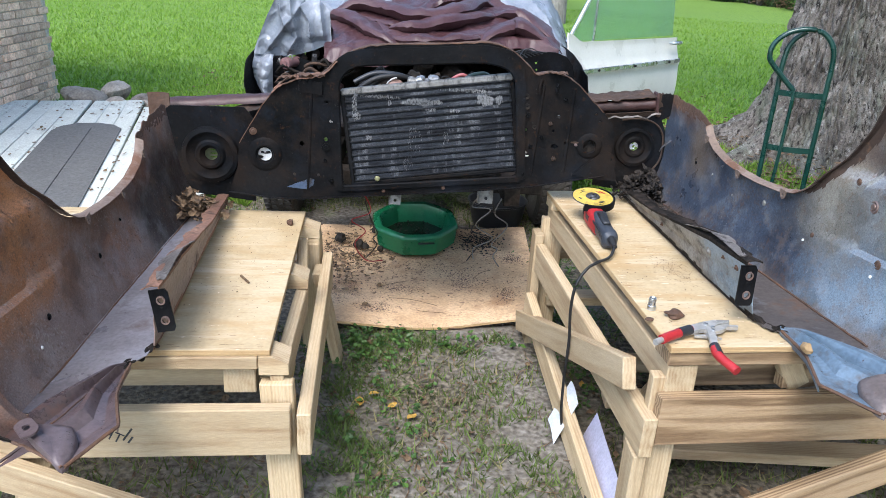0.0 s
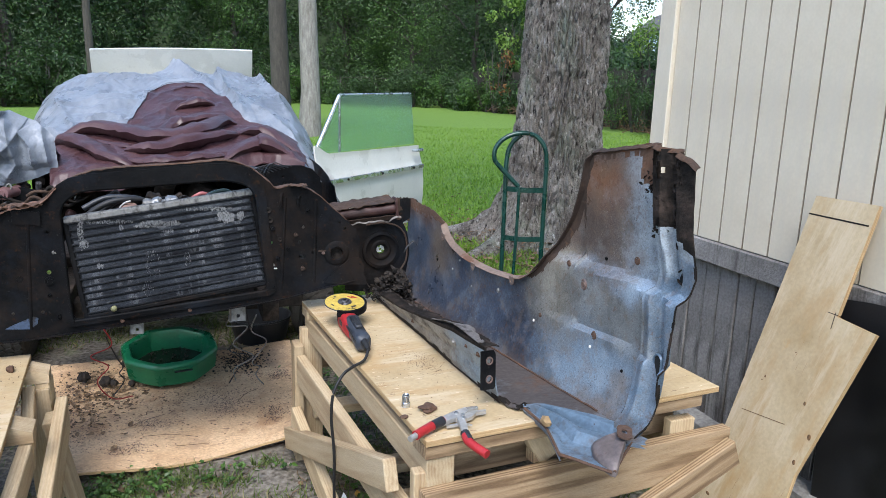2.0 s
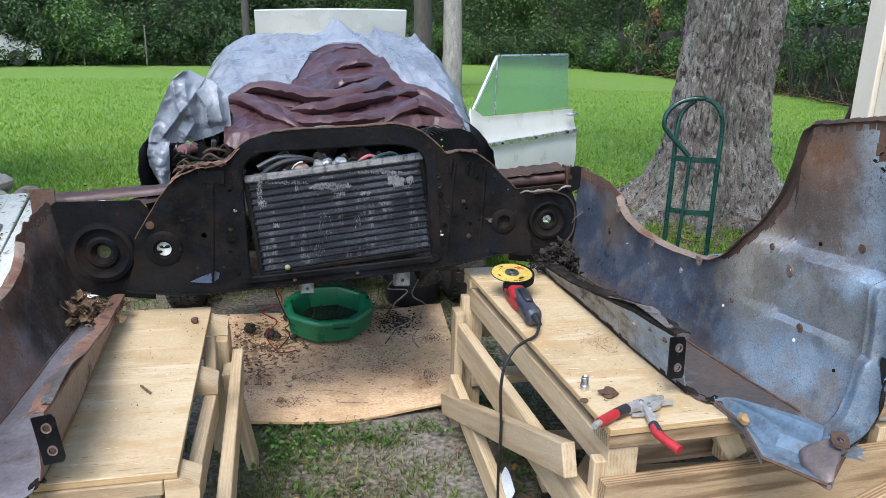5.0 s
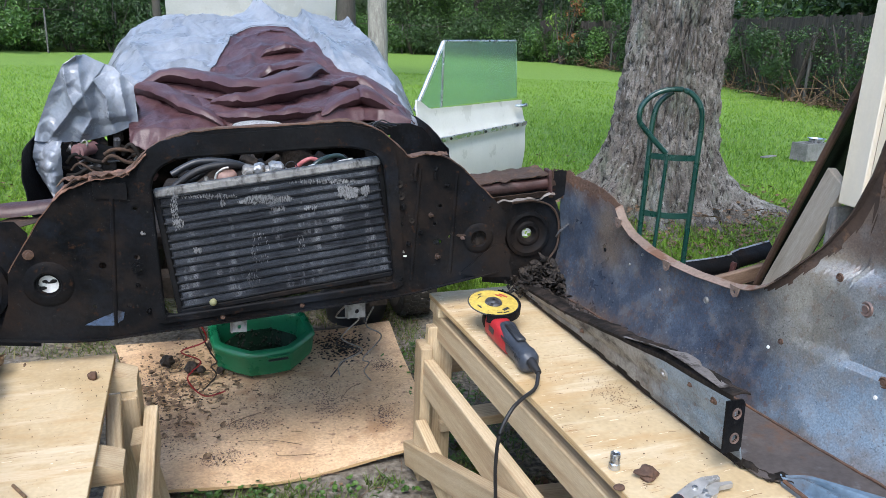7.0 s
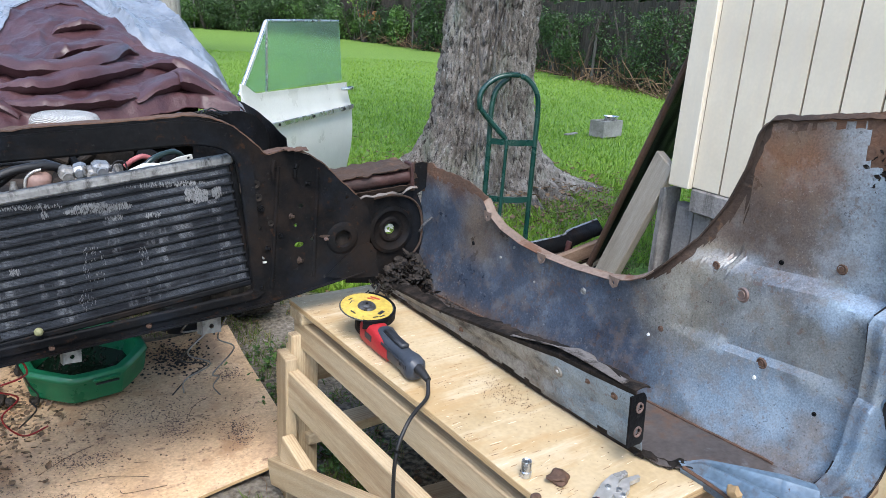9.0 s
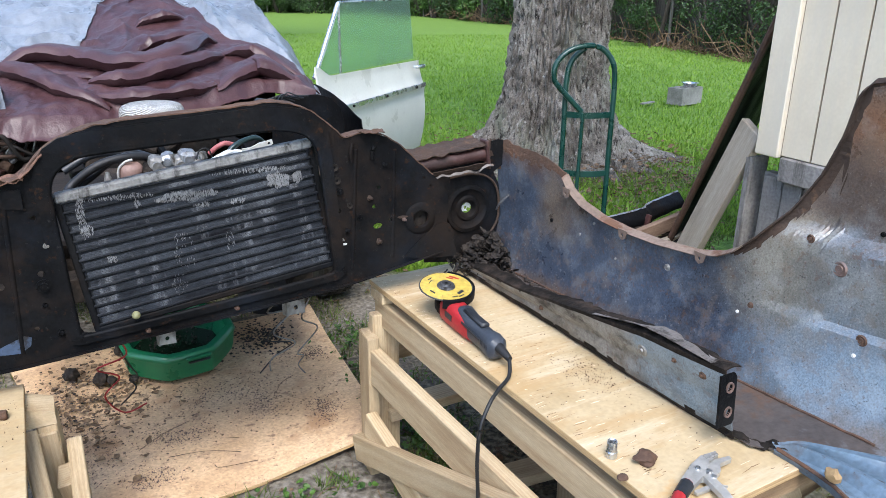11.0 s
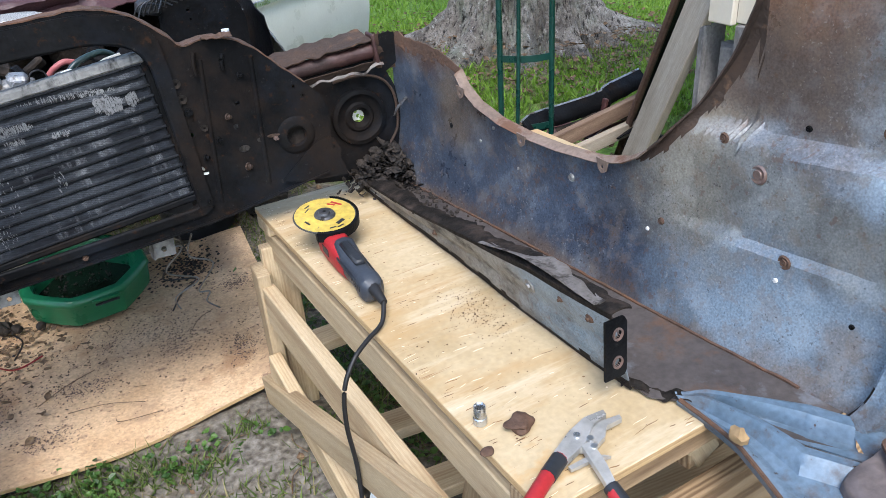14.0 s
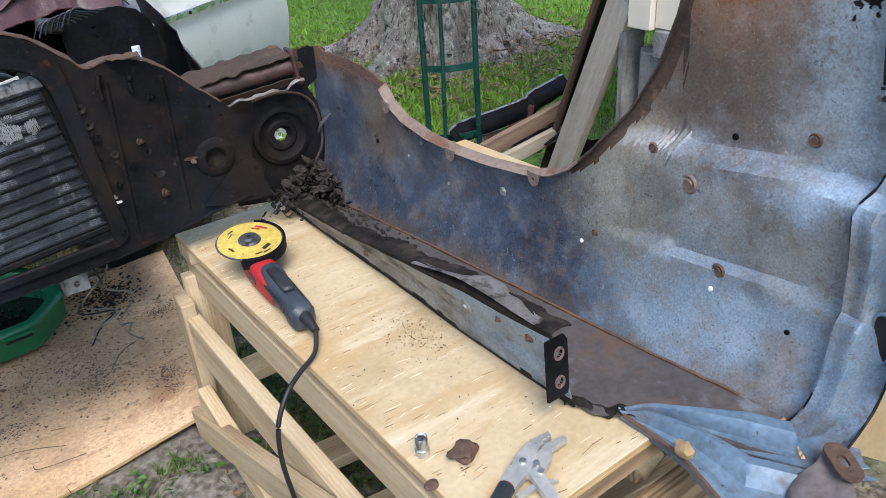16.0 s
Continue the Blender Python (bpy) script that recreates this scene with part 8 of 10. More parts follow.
def build_tarp():
    tarp = thing("tarp", "crumpled silver tarp with its maroon underside folded forward over the car", "tarp")
    silver_folds = [(0.035, 0.020, 0.06, [(-0.48, 5.58), (-0.38, 5.25), (-0.27, 4.87)]), (0.05, 0.02, 0.06, [(-0.62, 5.1), (-0.42, 4.96), (-0.33, 4.80)]), (0.03, 0.03, 0.08, [(-0.60, 5.40), (-0.44, 5.41), (-0.26, 5.52), (0.03, 5.5)]),
                    (0.05, 0.03, 0.06, [(0.25, 6.65), (0.36, 6.45), (0.49, 6.15), (0.56, 5.76)]), (0.05, 0.02, 0.06, [(0.60, 6.45), (0.65, 5.78), (0.72, 5.3)]), (0.04, 0.02, 0.05, [(0.92, 6.51), (1.02, 5.85), (1.05, 5.42)]),
                    (0.025, 0.015, 0.04, [(-0.26, 5.13), (-0.12, 5.23), (-0.02, 5.16)]), (0.04, 0.02, 0.05, [(0.79, 5.49), (0.91, 5.31), (1.04, 4.87)]), (0.03, 0.02, 0.05, [(-0.40, 6.0), (0.0, 6.15), (0.2, 6.25)]), (0.04, 0.02, 0.04, [(0.58, 6.3), (0.8, 6.42), (1.0, 6.3)])]
    bm = bmesh.new()

    def silver(u, v):
        x = -0.86 + 2.30 * u
        y0 = interp(x, [(-0.86, 4.78), (-0.4, 4.74), (0.85, 4.62), (0.98, 4.30), (1.2, 4.24)])
        y = y0 + (7.02 - y0) * v
        z = tarp_height(x, y) - 0.085 + 1.25 * fold_lift(x, y, silver_folds) + 0.020 * noise.noise(Vector((x * 2.2, y * 2.2, 6)))
        z += 0.020 * long_crease(x * 1.3, y, 4.0) + 0.010 * crinkle(x, y * 0.7, 4.0, 1.0) + 0.010 * crinkle(x, y * 0.6, 9.0, 8.0) + 0.005 * crinkle(x, y * 0.6, 20.0, 2.0)
        return (x, y, z)
    grid_surface(bm, silver, 200, 180, thickness=0.004)
    part("silver_side", bm, SILVER_TARP, tarp, "silver grey face", smooth=60)

    edge = [(-0.38, 4.66), (-0.37, 4.74), (-0.18, 4.83), (-0.03, 4.85), (0.04, 5.26), (0.11, 5.60), (0.13, 5.70), (0.27, 5.87), (0.49, 5.87), (0.54, 5.68), (0.65, 5.47), (0.71, 5.12), (0.89, 5.02), (0.99, 4.87), (1.02, 4.60), (1.00, 4.30)]
    hem = [(-0.32, 4.10), (-0.20, 4.03), (-0.02, 4.04), (0.10, 4.13), (0.22, 4.17), (0.36, 4.15), (0.50, 4.20), (0.66, 4.30), (0.82, 4.36), (0.97, 4.28)]
    steps = [0.0]
    for a, b in zip(edge, edge[1:]):
        steps.append(steps[-1] + math.hypot(b[0] - a[0], 0.4 * (b[1] - a[1])))
    xs = [(s / steps[-1], p[0]) for s, p in zip(steps, edge)]
    ys = [(s / steps[-1], p[1]) for s, p in zip(steps, edge)]
    folds = [(0.055, 0.024, 0.10, [(-0.38, 4.70), (-0.31, 4.67), (-0.18, 4.49), (-0.07, 4.32), (0.08, 4.19)]), (0.075, 0.024, 0.09, [(-0.37, 4.74), (-0.18, 4.81), (-0.01, 4.72), (0.19, 4.57), (0.39, 4.67), (0.55, 4.94), (0.65, 5.03)]),
             (0.070, 0.024, 0.08, [(0.01, 4.42), (0.13, 4.38), (0.28, 4.47), (0.46, 4.62), (0.66, 4.84)]), (0.055, 0.024, 0.06, [(0.22, 4.79), (0.29, 4.92), (0.45, 5.01), (0.65, 5.05)]), (0.060, 0.024, 0.07, [(0.63, 4.84), (0.81, 4.78), (0.94, 4.56), (1.01, 4.48)]),
             (0.070, 0.024, 0.06, [(0.52, 4.28), (0.70, 4.46), (0.75, 4.49), (0.86, 4.44), (0.97, 4.34)]), (0.045, 0.024, 0.06, [(0.01, 4.27), (0.19, 4.23), (0.40, 4.26), (0.56, 4.35)]), (0.05, 0.024, 0.05, [(0.21, 4.96), (0.23, 5.26), (0.17, 5.52)]),
             (0.04, 0.024, 0.06, [(0.40, 5.66), (0.56, 5.42), (0.68, 5.10)]), (0.035, 0.024, 0.05, [(0.27, 5.30), (0.42, 5.38), (0.55, 5.36)]), (0.03, 0.024, 0.05, [(0.24, 5.62), (0.36, 5.70), (0.48, 5.66)]), (0.03, 0.02, 0.05, [(-0.20, 4.62), (-0.05, 4.55), (0.08, 4.44)])]

    def sheet_z(x, y):
        return tarp_height(x, y) - 0.035 + 0.012 * noise.noise(Vector((x * 3, y * 3, 2)))

    def maroon(u, v):
        hx = interp(u, [(i / (len(hem) - 1), p[0]) for i, p in enumerate(hem)])
        hy = interp(u, [(i / (len(hem) - 1), p[1]) for i, p in enumerate(hem)])
        x, y = hx + (interp(u, xs) - hx) * v, hy + (interp(u, ys) - hy) * v
        up = 0.45 * fold_lift(x, y, folds)
        z = sheet_z(x, y) + up + 0.018 * long_crease(x, y, 1.0) + 0.012 * long_crease(x * 1.9, y * 1.9, 6.0) + 0.006 * crinkle(x, y * 0.6, 8.0, 3.0) + 0.0025 * crinkle(x, y * 0.8, 22.0, 5.0)
        z -= 0.05 * math.exp(-(v / 0.05) ** 2)
        return (x, y - 0.25 * up * (1 - 0.6 * v), z - 0.3 * up * v + 0.012 * (1 - v))
    bm = bmesh.new()
    grid_surface(bm, maroon, 220, 170, thickness=0.004)
    part("maroon_side", bm, MAROON_TARP, tarp, "maroon brown underside folded over", smooth=60)
    # rolled folds that lap forward over the sheet
    for amp, _, rear, line in folds:
        if abs(line[-1][0] - line[0][0]) < 0.75 * abs(line[-1][1] - line[0][1]):
            continue
        n = 46
        path = smooth_path([Vector((x, y, 0)) for x, y in line], max(2, n // (len(line) - 1)))
        n = len(path) - 1
        h0 = 1.25 * amp

        def roll(u, v):
            i = round(u * n)
            p, d = path[i], (path[min(n, i + 1)] - path[max(0, i - 1)]).normalized()
            f = Vector((d.y, -d.x))
            k = max(0.05, math.sin(math.pi * (0.03 + 0.94 * u))) ** 0.8 * (1 + 0.25 * noise.noise(Vector((u * 5, amp * 90, 1)))) * (1 - 0.9 * step(p.x, 0.82, 0.98))
            off, up = roll_out(v), roll_up(v)
            wob = 0.010 * noise.noise(Vector((p.x * 14, p.y * 9, v * 3)))
            x, y = p.x + f.x * off * h0 * k * 1.2, p.y + f.y * (off * h0 * k * 2.2)
            z = sheet_z(p.x, p.y) + 0.45 * fold_lift(p.x, p.y, folds) - 0.006 + up * h0 * k + wob + 0.005 * crinkle(x, y * 0.6, 13.0, 3.0) + 0.002 * crinkle(x, y * 0.6, 30.0, 3.0)
            return (x, y, z)
        b = bmesh.new()
        grid_surface(b, roll, n, 22, thickness=0.003)
        part("fold", b, MAROON_TARP, tarp, smooth=50)
    # stitched silver hem with an eyelet at its corner
    bm = bmesh.new()

    def hemstrip(u, v):
        s = 0.225 + 0.40 * u
        p = Vector(maroon(s, 1.0))
        a, b = Vector(maroon(s - 0.01, 1.0)), Vector(maroon(s + 0.01, 1.0))
        d = (b - a).normalized()
        nx, ny = -d.y, d.x
        return (p.x + 0.030 * nx * (v - 0.25), p.y + 0.055 * ny * (v - 0.25), p.z + 0.010 + 0.020 * v * ny)
    grid_surface(bm, hemstrip, 80, 4, thickness=0.003)
    part("hem", bm, SILVER_TARP, tarp, "stitched silver hem", smooth=40)
    # loose corner hanging down at the side of the engine bay
    left = [(0.0, -0.512, 1.339), (0.12, -0.561, 1.302), (0.45, -0.628, 1.174), (0.9, -0.690, 1.019), (1.0, -0.695, 0.985)]
    right = [(0.0, -0.500, 1.336), (0.12, -0.458, 1.316), (0.35, -0.378, 1.282), (0.6, -0.306, 1.208), (1.0, -0.295, 1.045)]
    pleats = [(0.075, 0.024, 0.05, [(-0.527, 0.985), (-0.47, 1.077), (-0.492, 1.179), (-0.512, 1.339)]), (0.055, 0.03, 0.014, [(-0.492, 1.179), (-0.629, 1.005)]), (0.06, 0.012, 0.05, [(-0.332, 1.06), (-0.361, 1.275)]),
              (0.05, 0.012, 0.03, [(-0.489, 1.179), (-0.455, 1.238), (-0.406, 1.162), (-0.40, 1.05)]), (0.04, 0.012, 0.03, [(-0.56, 1.29), (-0.545, 1.18), (-0.50, 1.10)])]

    def cornerf(u, v):
        lx, lz = interp(v, [(a, b) for a, b, c in left]), interp(v, [(a, c) for a, b, c in left])
        rx, rz = interp(v, [(a, b) for a, b, c in right]), interp(v, [(a, c) for a, b, c in right])
        x, z = lx + (rx - lx) * u, lz + (rz - lz) * u
        z -= 0.035 * math.sin(math.pi * u) * v * v
        y = 4.16 + 0.12 * u - 0.04 * v - 0.8 * fold_lift(x, z, pleats, 1.0) + 0.012 * noise.noise(Vector((x * 9, z * 9, 4))) - 0.012 * long_crease(x * 3, z * 1.6, 7.0) + 0.003 * crinkle(x, z, 9.0, 4.0) + 0.002 * crinkle(x, z, 22.0, 4.0)
        return (x, y, z)
    bm = bmesh.new()
    grid_surface(bm, cornerf, 130, 120, thickness=0.004)
    part("hanging_corner", bm, SILVER_TARP, tarp, "silver corner hanging down", smooth=60)
    bm = bmesh.new()

    def tailf(u, v):
        x0 = interp(v, [(0, -0.695), (0.26, -0.702), (0.5, -0.697), (0.74, -0.669), (1, -0.633)])
        x1 = interp(v, [(0, -0.585), (0.26, -0.589), (0.5, -0.595), (1, -0.605)])
        z = 0.992 - 0.25 * v + 0.02 * (1 - u) * (v - 0.5)
        y = 4.06 + 0.03 * math.sin(u * 5 + v * 3) + 0.04 * math.exp(-(v / 0.12) ** 2) + 0.008 * crinkle(u, v * 2, 3.0, 7.0)
        return (x0 + (x1 - x0) * u, y, z)
    grid_surface(bm, tailf, 30, 50, thickness=0.004)
    part("hanging_tail", bm, SILVER_TARP, tarp, "narrow hanging end", smooth=35)
    bm = bmesh.new()

    def bridge(u, v):
        p0 = Vector(cornerf(u, 0.0)) if u < 0.02 else Vector(cornerf(1.0, 0.75 * u))
        x, y = -0.70 + 0.36 * u, 4.95 - 0.08 * u
        p = p0.lerp(Vector((x, y, tarp_height(x, y) - 0.02)), v)
        p.z += -0.07 * math.sin(v * math.pi) + 0.014 * crinkle(p.x, p.y * 0.6, 6.0, 9.0) * math.sin(v * math.pi)
        return p
    grid_surface(bm, bridge, 40, 50, thickness=0.004)
    part("gathered_fold", bm, SILVER_TARP, tarp, smooth=35)


build_tarp()

# ---- plywood benches on lumber frames ----
SPLINTER = plain("pale_splinter", (0.78, 0.66, 0.48), 0.8)
KNOT = material("dark_knot", [(0.09, 0.045, 0.02), (0.24, 0.135, 0.06)], scale=60, rough=0.8, bump=0.2)


def knots(panel, L, w, seed, n=6):
    """Small dark knots and torn grain on a plywood face."""
    rng = random.Random(seed)
    for k in range(n):
        b = bmesh.new()
        r = rng.uniform(0.002, 0.006)
        plate(b, circle(0, 0, r, 10, rng.uniform(1.0, 1.9), 1.0), (), 0.0008)
        part("knot", b, KNOT, panel, at=pose(rng.uniform(0.06, L - 0.06), rng.uniform(-w * 0.44, w * 0.44), 0.0076, 0, 0, rng.uniform(0, 180)))


def ply_top(parent, name, size, at, label):
    """A plywood panel: face veneer above, layered edge."""
    bm = bmesh.new()
    box(bm, (size[0], size[1], size[2]), None, 0.0015)
    for f in bm.faces:
        f.normal_update()
        if abs(f.normal.z) < 0.5:
            f.material_index = 1
    top = part(name, bm, [PLY, PLY_EDGE], parent, label, at=at @ pose(size[0] / 2, size[1] / 2, -size[2] / 2, 0, 0, 0))
    # torn grain: short dark and pale slivers, thickest along the sawn edges
    rng = random.Random(int(size[1] * 1000))
    for nm, mt, cnt in (("torn_grain", KNOT, 190), ("pale_grain", SPLINTER, 170)):
        bm = bmesh.new()
        for _ in range(cnt):
            ex = rng.random()
            x = (-0.5 + 0.22 * rng.random() ** 2) * size[0] if ex < 0.4 else rng.uniform(-0.48, 0.48) * size[0]
            y = (-0.5 + 0.2 * rng.random() ** 2) * size[1] if 0.4 < ex < 0.6 else rng.uniform(-0.49, 0.49) * size[1]
            l, w, a = rng.uniform(0.006, 0.035), rng.uniform(0.0004, 0.0013), rng.gauss(0, 0.10)
            x = max(-size[0] / 2 + 0.02, min(size[0] / 2 - 0.02, x))
            c, s = math.cos(a) * l / 2, math.sin(a) * l / 2
            bm.faces.new([bm.verts.new((x + px * c - py * w * math.sin(a), y + px * s + py * w, size[2] / 2 + 0.0006)) for px, py in ((-1, -0.3), (0.6, -1), (1, 0.2), (-0.5, 1))])
        for _ in range(40):
            x, y, r = rng.uniform(-0.46, 0.46) * size[0], rng.uniform(-0.47, 0.47) * size[1], rng.uniform(0.0008, 0.003)
            bm.faces.new([bm.verts.new((x + r * math.cos(k), y + r * 0.8 * math.sin(k), size[2] / 2 + 0.0006)) for k in (0, 1, 2, 3, 4, 5.2)])
        ob = part(nm, bm, mt, top)
        ob["kind"] = "stuff"
    return top


def build_bench_right():
    a = 4.8
    base = pose(0.838, 1.622, 0, 0, 0, a)
    U, V, T = 0.975, 1.285, 0.655
    b = thing("work_bench", "home-made bench of pine lumber with a plywood top", "bench", group="pair of benches")
    P = lambda u, v, z: base @ Vector((u, v, z))
    ply_top(b, "top", (U, V, 0.018), base @ Matrix.Translation((0, 0, T)), "pale plywood top")
    # frame under the top
    beam(b, "top_rail", P(0.0, 0.047, T - 0.0375), P(U - 0.06, 0.047, T - 0.0375), 0.088, 0.037, LUMBER_BROWN)
    beam(b, "top_rail", P(0.0, V - 0.05, T - 0.0375), P(U - 0.06, V - 0.05, T - 0.0375), 0.088, 0.037)
    beam(b, "side_joist", P(0.047, 0.01, T - 0.099), P(0.047, V - 0.02, T - 0.099), 0.080, 0.084)
    beam(b, "side_joist", P(0.30, 0.10, T - 0.085), P(0.30, V - 0.1, T - 0.085), 0.038, 0.055, up=(0, 0, 1))
    beam(b, "side_joist", P(0.345, 0.06, T - 0.11), P(0.80, 0.10, T - 0.11), 0.038, 0.088, LUMBER_BROWN)
    beam(b, "knee_brace", P(0.345, 0.06, T - 0.06), P(0.40, 0.06, T - 0.15), 0.038, 0.06)
    # outer faces: front and back beams, side rails
    beam(b, "front_beam", P(-0.012, -0.004, 0.450), P(1.02, -0.004, 0.450), 0.037, 0.142, LUMBER_BROWN)
    beam(b, "back_beam", P(-0.012, V - 0.02, 0.44), P(1.02, V - 0.02, 0.44), 0.037, 0.142)
    beam(b, "inner_beam", P(0.06, 0.12, 0.52), P(0.9, 0.12, 0.52), 0.037, 0.088, LUMBER_BROWN)
    beam(b, "side_rail", P(-0.030, -0.026, 0.402), P(-0.030, V - 0.01, 0.402), 0.037, 0.118)
    beam(b, "side_rail", P(0.90, 0.02, 0.40), P(0.90, V - 0.03, 0.40), 0.037, 0.118)
    # doubled legs
    for u in (0.022, 0.86):
        for v in (0.033, V - 0.055):
            beam(b, "leg", P(u, v, -0.01), P(u, v, 0.56), 0.088, 0.037, up=(0, 1, 0))
            beam(b, "leg", P(u - (0.056 if u < 0.1 else -0.056), v - 0.005, -0.01), P(u - (0.056 if u < 0.1 else -0.056), v - 0.005, 0.50 if v > 0.5 else 0.34), 0.088, 0.037, up=(1, 0, 0))
    # diagonal braces and ground skid
    beam(b, "side_brace", P(-0.070, V - 0.04, 0.085), P(-0.070, 0.06, 0.545), 0.037, 0.086)
    beam(b, "skid", P(-0.055, V - 0.10, 0.20), P(-0.06, 0.11, -0.0), 0.037, 0.10)
    beam(b, "front_brace", P(0.10, -0.042, 0.085), P(1.02, -0.042, 0.455), 0.037, 0.088, LUMBER_BROWN)
    beam(b, "lower_rail", P(0.02, V - 0.06, 0.20), P(0.88, V - 0.06, 0.20), 0.088, 0.037)
    # lower shelf slats on the far side
    for v, z in ((0.62, 0.10), (0.86, 0.11), (0.38, 0.08)):
        beam(b, "lower_slat", P(0.10, v, z), P(0.95, v - 0.12, z + 0.01), 0.088, 0.037)
    beam(b, "lower_slat", P(0.14, 0.42, 0.15), P(0.52, 0.86, 0.15), 0.088, 0.037)
    return b


def chamfered_block(parent, m, reach, deep):
    """A sawn lumber end that sticks out past the edge of the top, its upper corner cut off at a slant."""
    b = bmesh.new()
    prof = [(-0.03, 0.0), (0.004, 0.0), (reach, -0.021), (reach, -0.053), (-0.03, -0.053)]
    plate(b, prof, (), deep, pose(0, deep / 2, 0, 90, 0, 0))
    return part("block", b, LUMBER, parent, at=m)


def build_bench_left():
    a = 3.6
    base = pose(-0.170, 1.725, 0, 0, 0, a)
    U, V, T = 0.98, 1.10, 0.553
    b = thing("work_bench", "home-made bench of pine lumber, top littered with rust crumbs", "bench", group="pair of benches")
    P = lambda u, v, z: base @ Vector((-u, v, z))
    ply_top(b, "top", (U, V, 0.018), base @ Matrix.Translation((-U, 0, T)), "pale plywood top")
    beam(b, "top_rail", P(0.032, 0.038, T - 0.0375), P(U, 0.038, T - 0.0375), 0.088, 0.037)
    beam(b, "top_rail", P(0.032, V - 0.065, T - 0.0375), P(U, V - 0.065, T - 0.0375), 0.088, 0.037)
    beam(b, "side_joist", P(0.085, 0.02, T - 0.10), P(0.085, V - 0.03, T - 0.10), 0.085, 0.086)
    beam(b, "inner_beam", P(0.10, 0.10, T - 0.115), P(U, 0.10, T - 0.115), 0.037, 0.088)
    beam(b, "inner_beam", P(0.10, 0.30, T - 0.13), P(U, 0.30, T - 0.13), 0.037, 0.088)
    beam(b, "front_beam", P(-0.055, -0.052, 0.345), P(0.98, -0.052, 0.345), 0.037, 0.142)
    beam(b, "side_rail", P(-0.089, -0.065, 0.333), P(-0.091, 1.03, 0.343), 0.037, 0.130)
    for v in (0.0, V - 0.10):
        beam(b, "leg", P(-0.035, v, -0.01), P(-0.015, v, 0.46), 0.088, 0.037, up=(0, 1, 0))
        beam(b, "leg", P(0.90, v, -0.01), P(0.90, v, 0.46), 0.088, 0.037, up=(0, 1, 0))
    beam(b, "side_brace", P(-0.135, V * 0.82, -0.01), P(-0.062, V * 0.80, 0.40), 0.088, 0.037, up=(1, 0, 0))
    # blocking that shows past the edge of the top
    for v, n, up, deep in ((0.573, 0.055, 0.0195, 0.092), (V - 0.065, 0.061, 0.0195, 0.092), (0.040, 0.047, 0.0195, 0.090)):
        chamfered_block(b, base @ pose(0, v, T - up), n, deep)
    beam(b, "corner_post", P(-0.046, 1.035, 0.28), P(-0.040, 1.035, T - 0.074), 0.088, 0.045, up=(1, 0, 0))
    beam(b, "stringer", P(-0.034, 0.53, 0.434), P(0.0025, 0.985, 0.434), 0.037, 0.088)
    beam(b, "stringer", P(-0.015, 0.0, 0.434), P(-0.032, 0.525, 0.434), 0.037, 0.088)
    beam(b, "front_brace", P(0.20, -0.10, 0.05), P(0.78, -0.09, 0.30), 0.037, 0.088)
    beam(b, "lower_rail", P(0.0, V * 0.5, 0.17), P(0.9, V * 0.5, 0.17), 0.088, 0.037)
    beam(b, "leg", P(0.66, -0.02, -0.01), P(0.60, -0.02, 0.30), 0.088, 0.037, up=(0, 1, 0))
    # heat-treatment stamp on the beam
    cu = bpy.data.curves.new("stamp", "FONT")
    cu.body = "HT"
    cu.size = 0.042
    cu.extrude = 0.0003
    cu.materials.append(BLACK_PLASTIC)
    st = new("stamp", cu)
    st.parent = b
    st.matrix_basis = base @ pose(-0.425, -0.0712, 0.345, 90, 28, 0)
    # smaller marks that cannot be read: plain bars
    for i, (u, z, w) in enumerate(((0.352, 0.352, 0.030), (0.362, 0.338, 0.022), (0.35, 0.330, 0.022))):
        bm = bmesh.new()
        box(bm, (w, 0.001, 0.005))
        part("stamp_bar", bm, BLACK_PLASTIC, b, at=base @ pose(-u, -0.0712, z, 0, -55, 0))
    return b


build_bench_right()
build_bench_left()


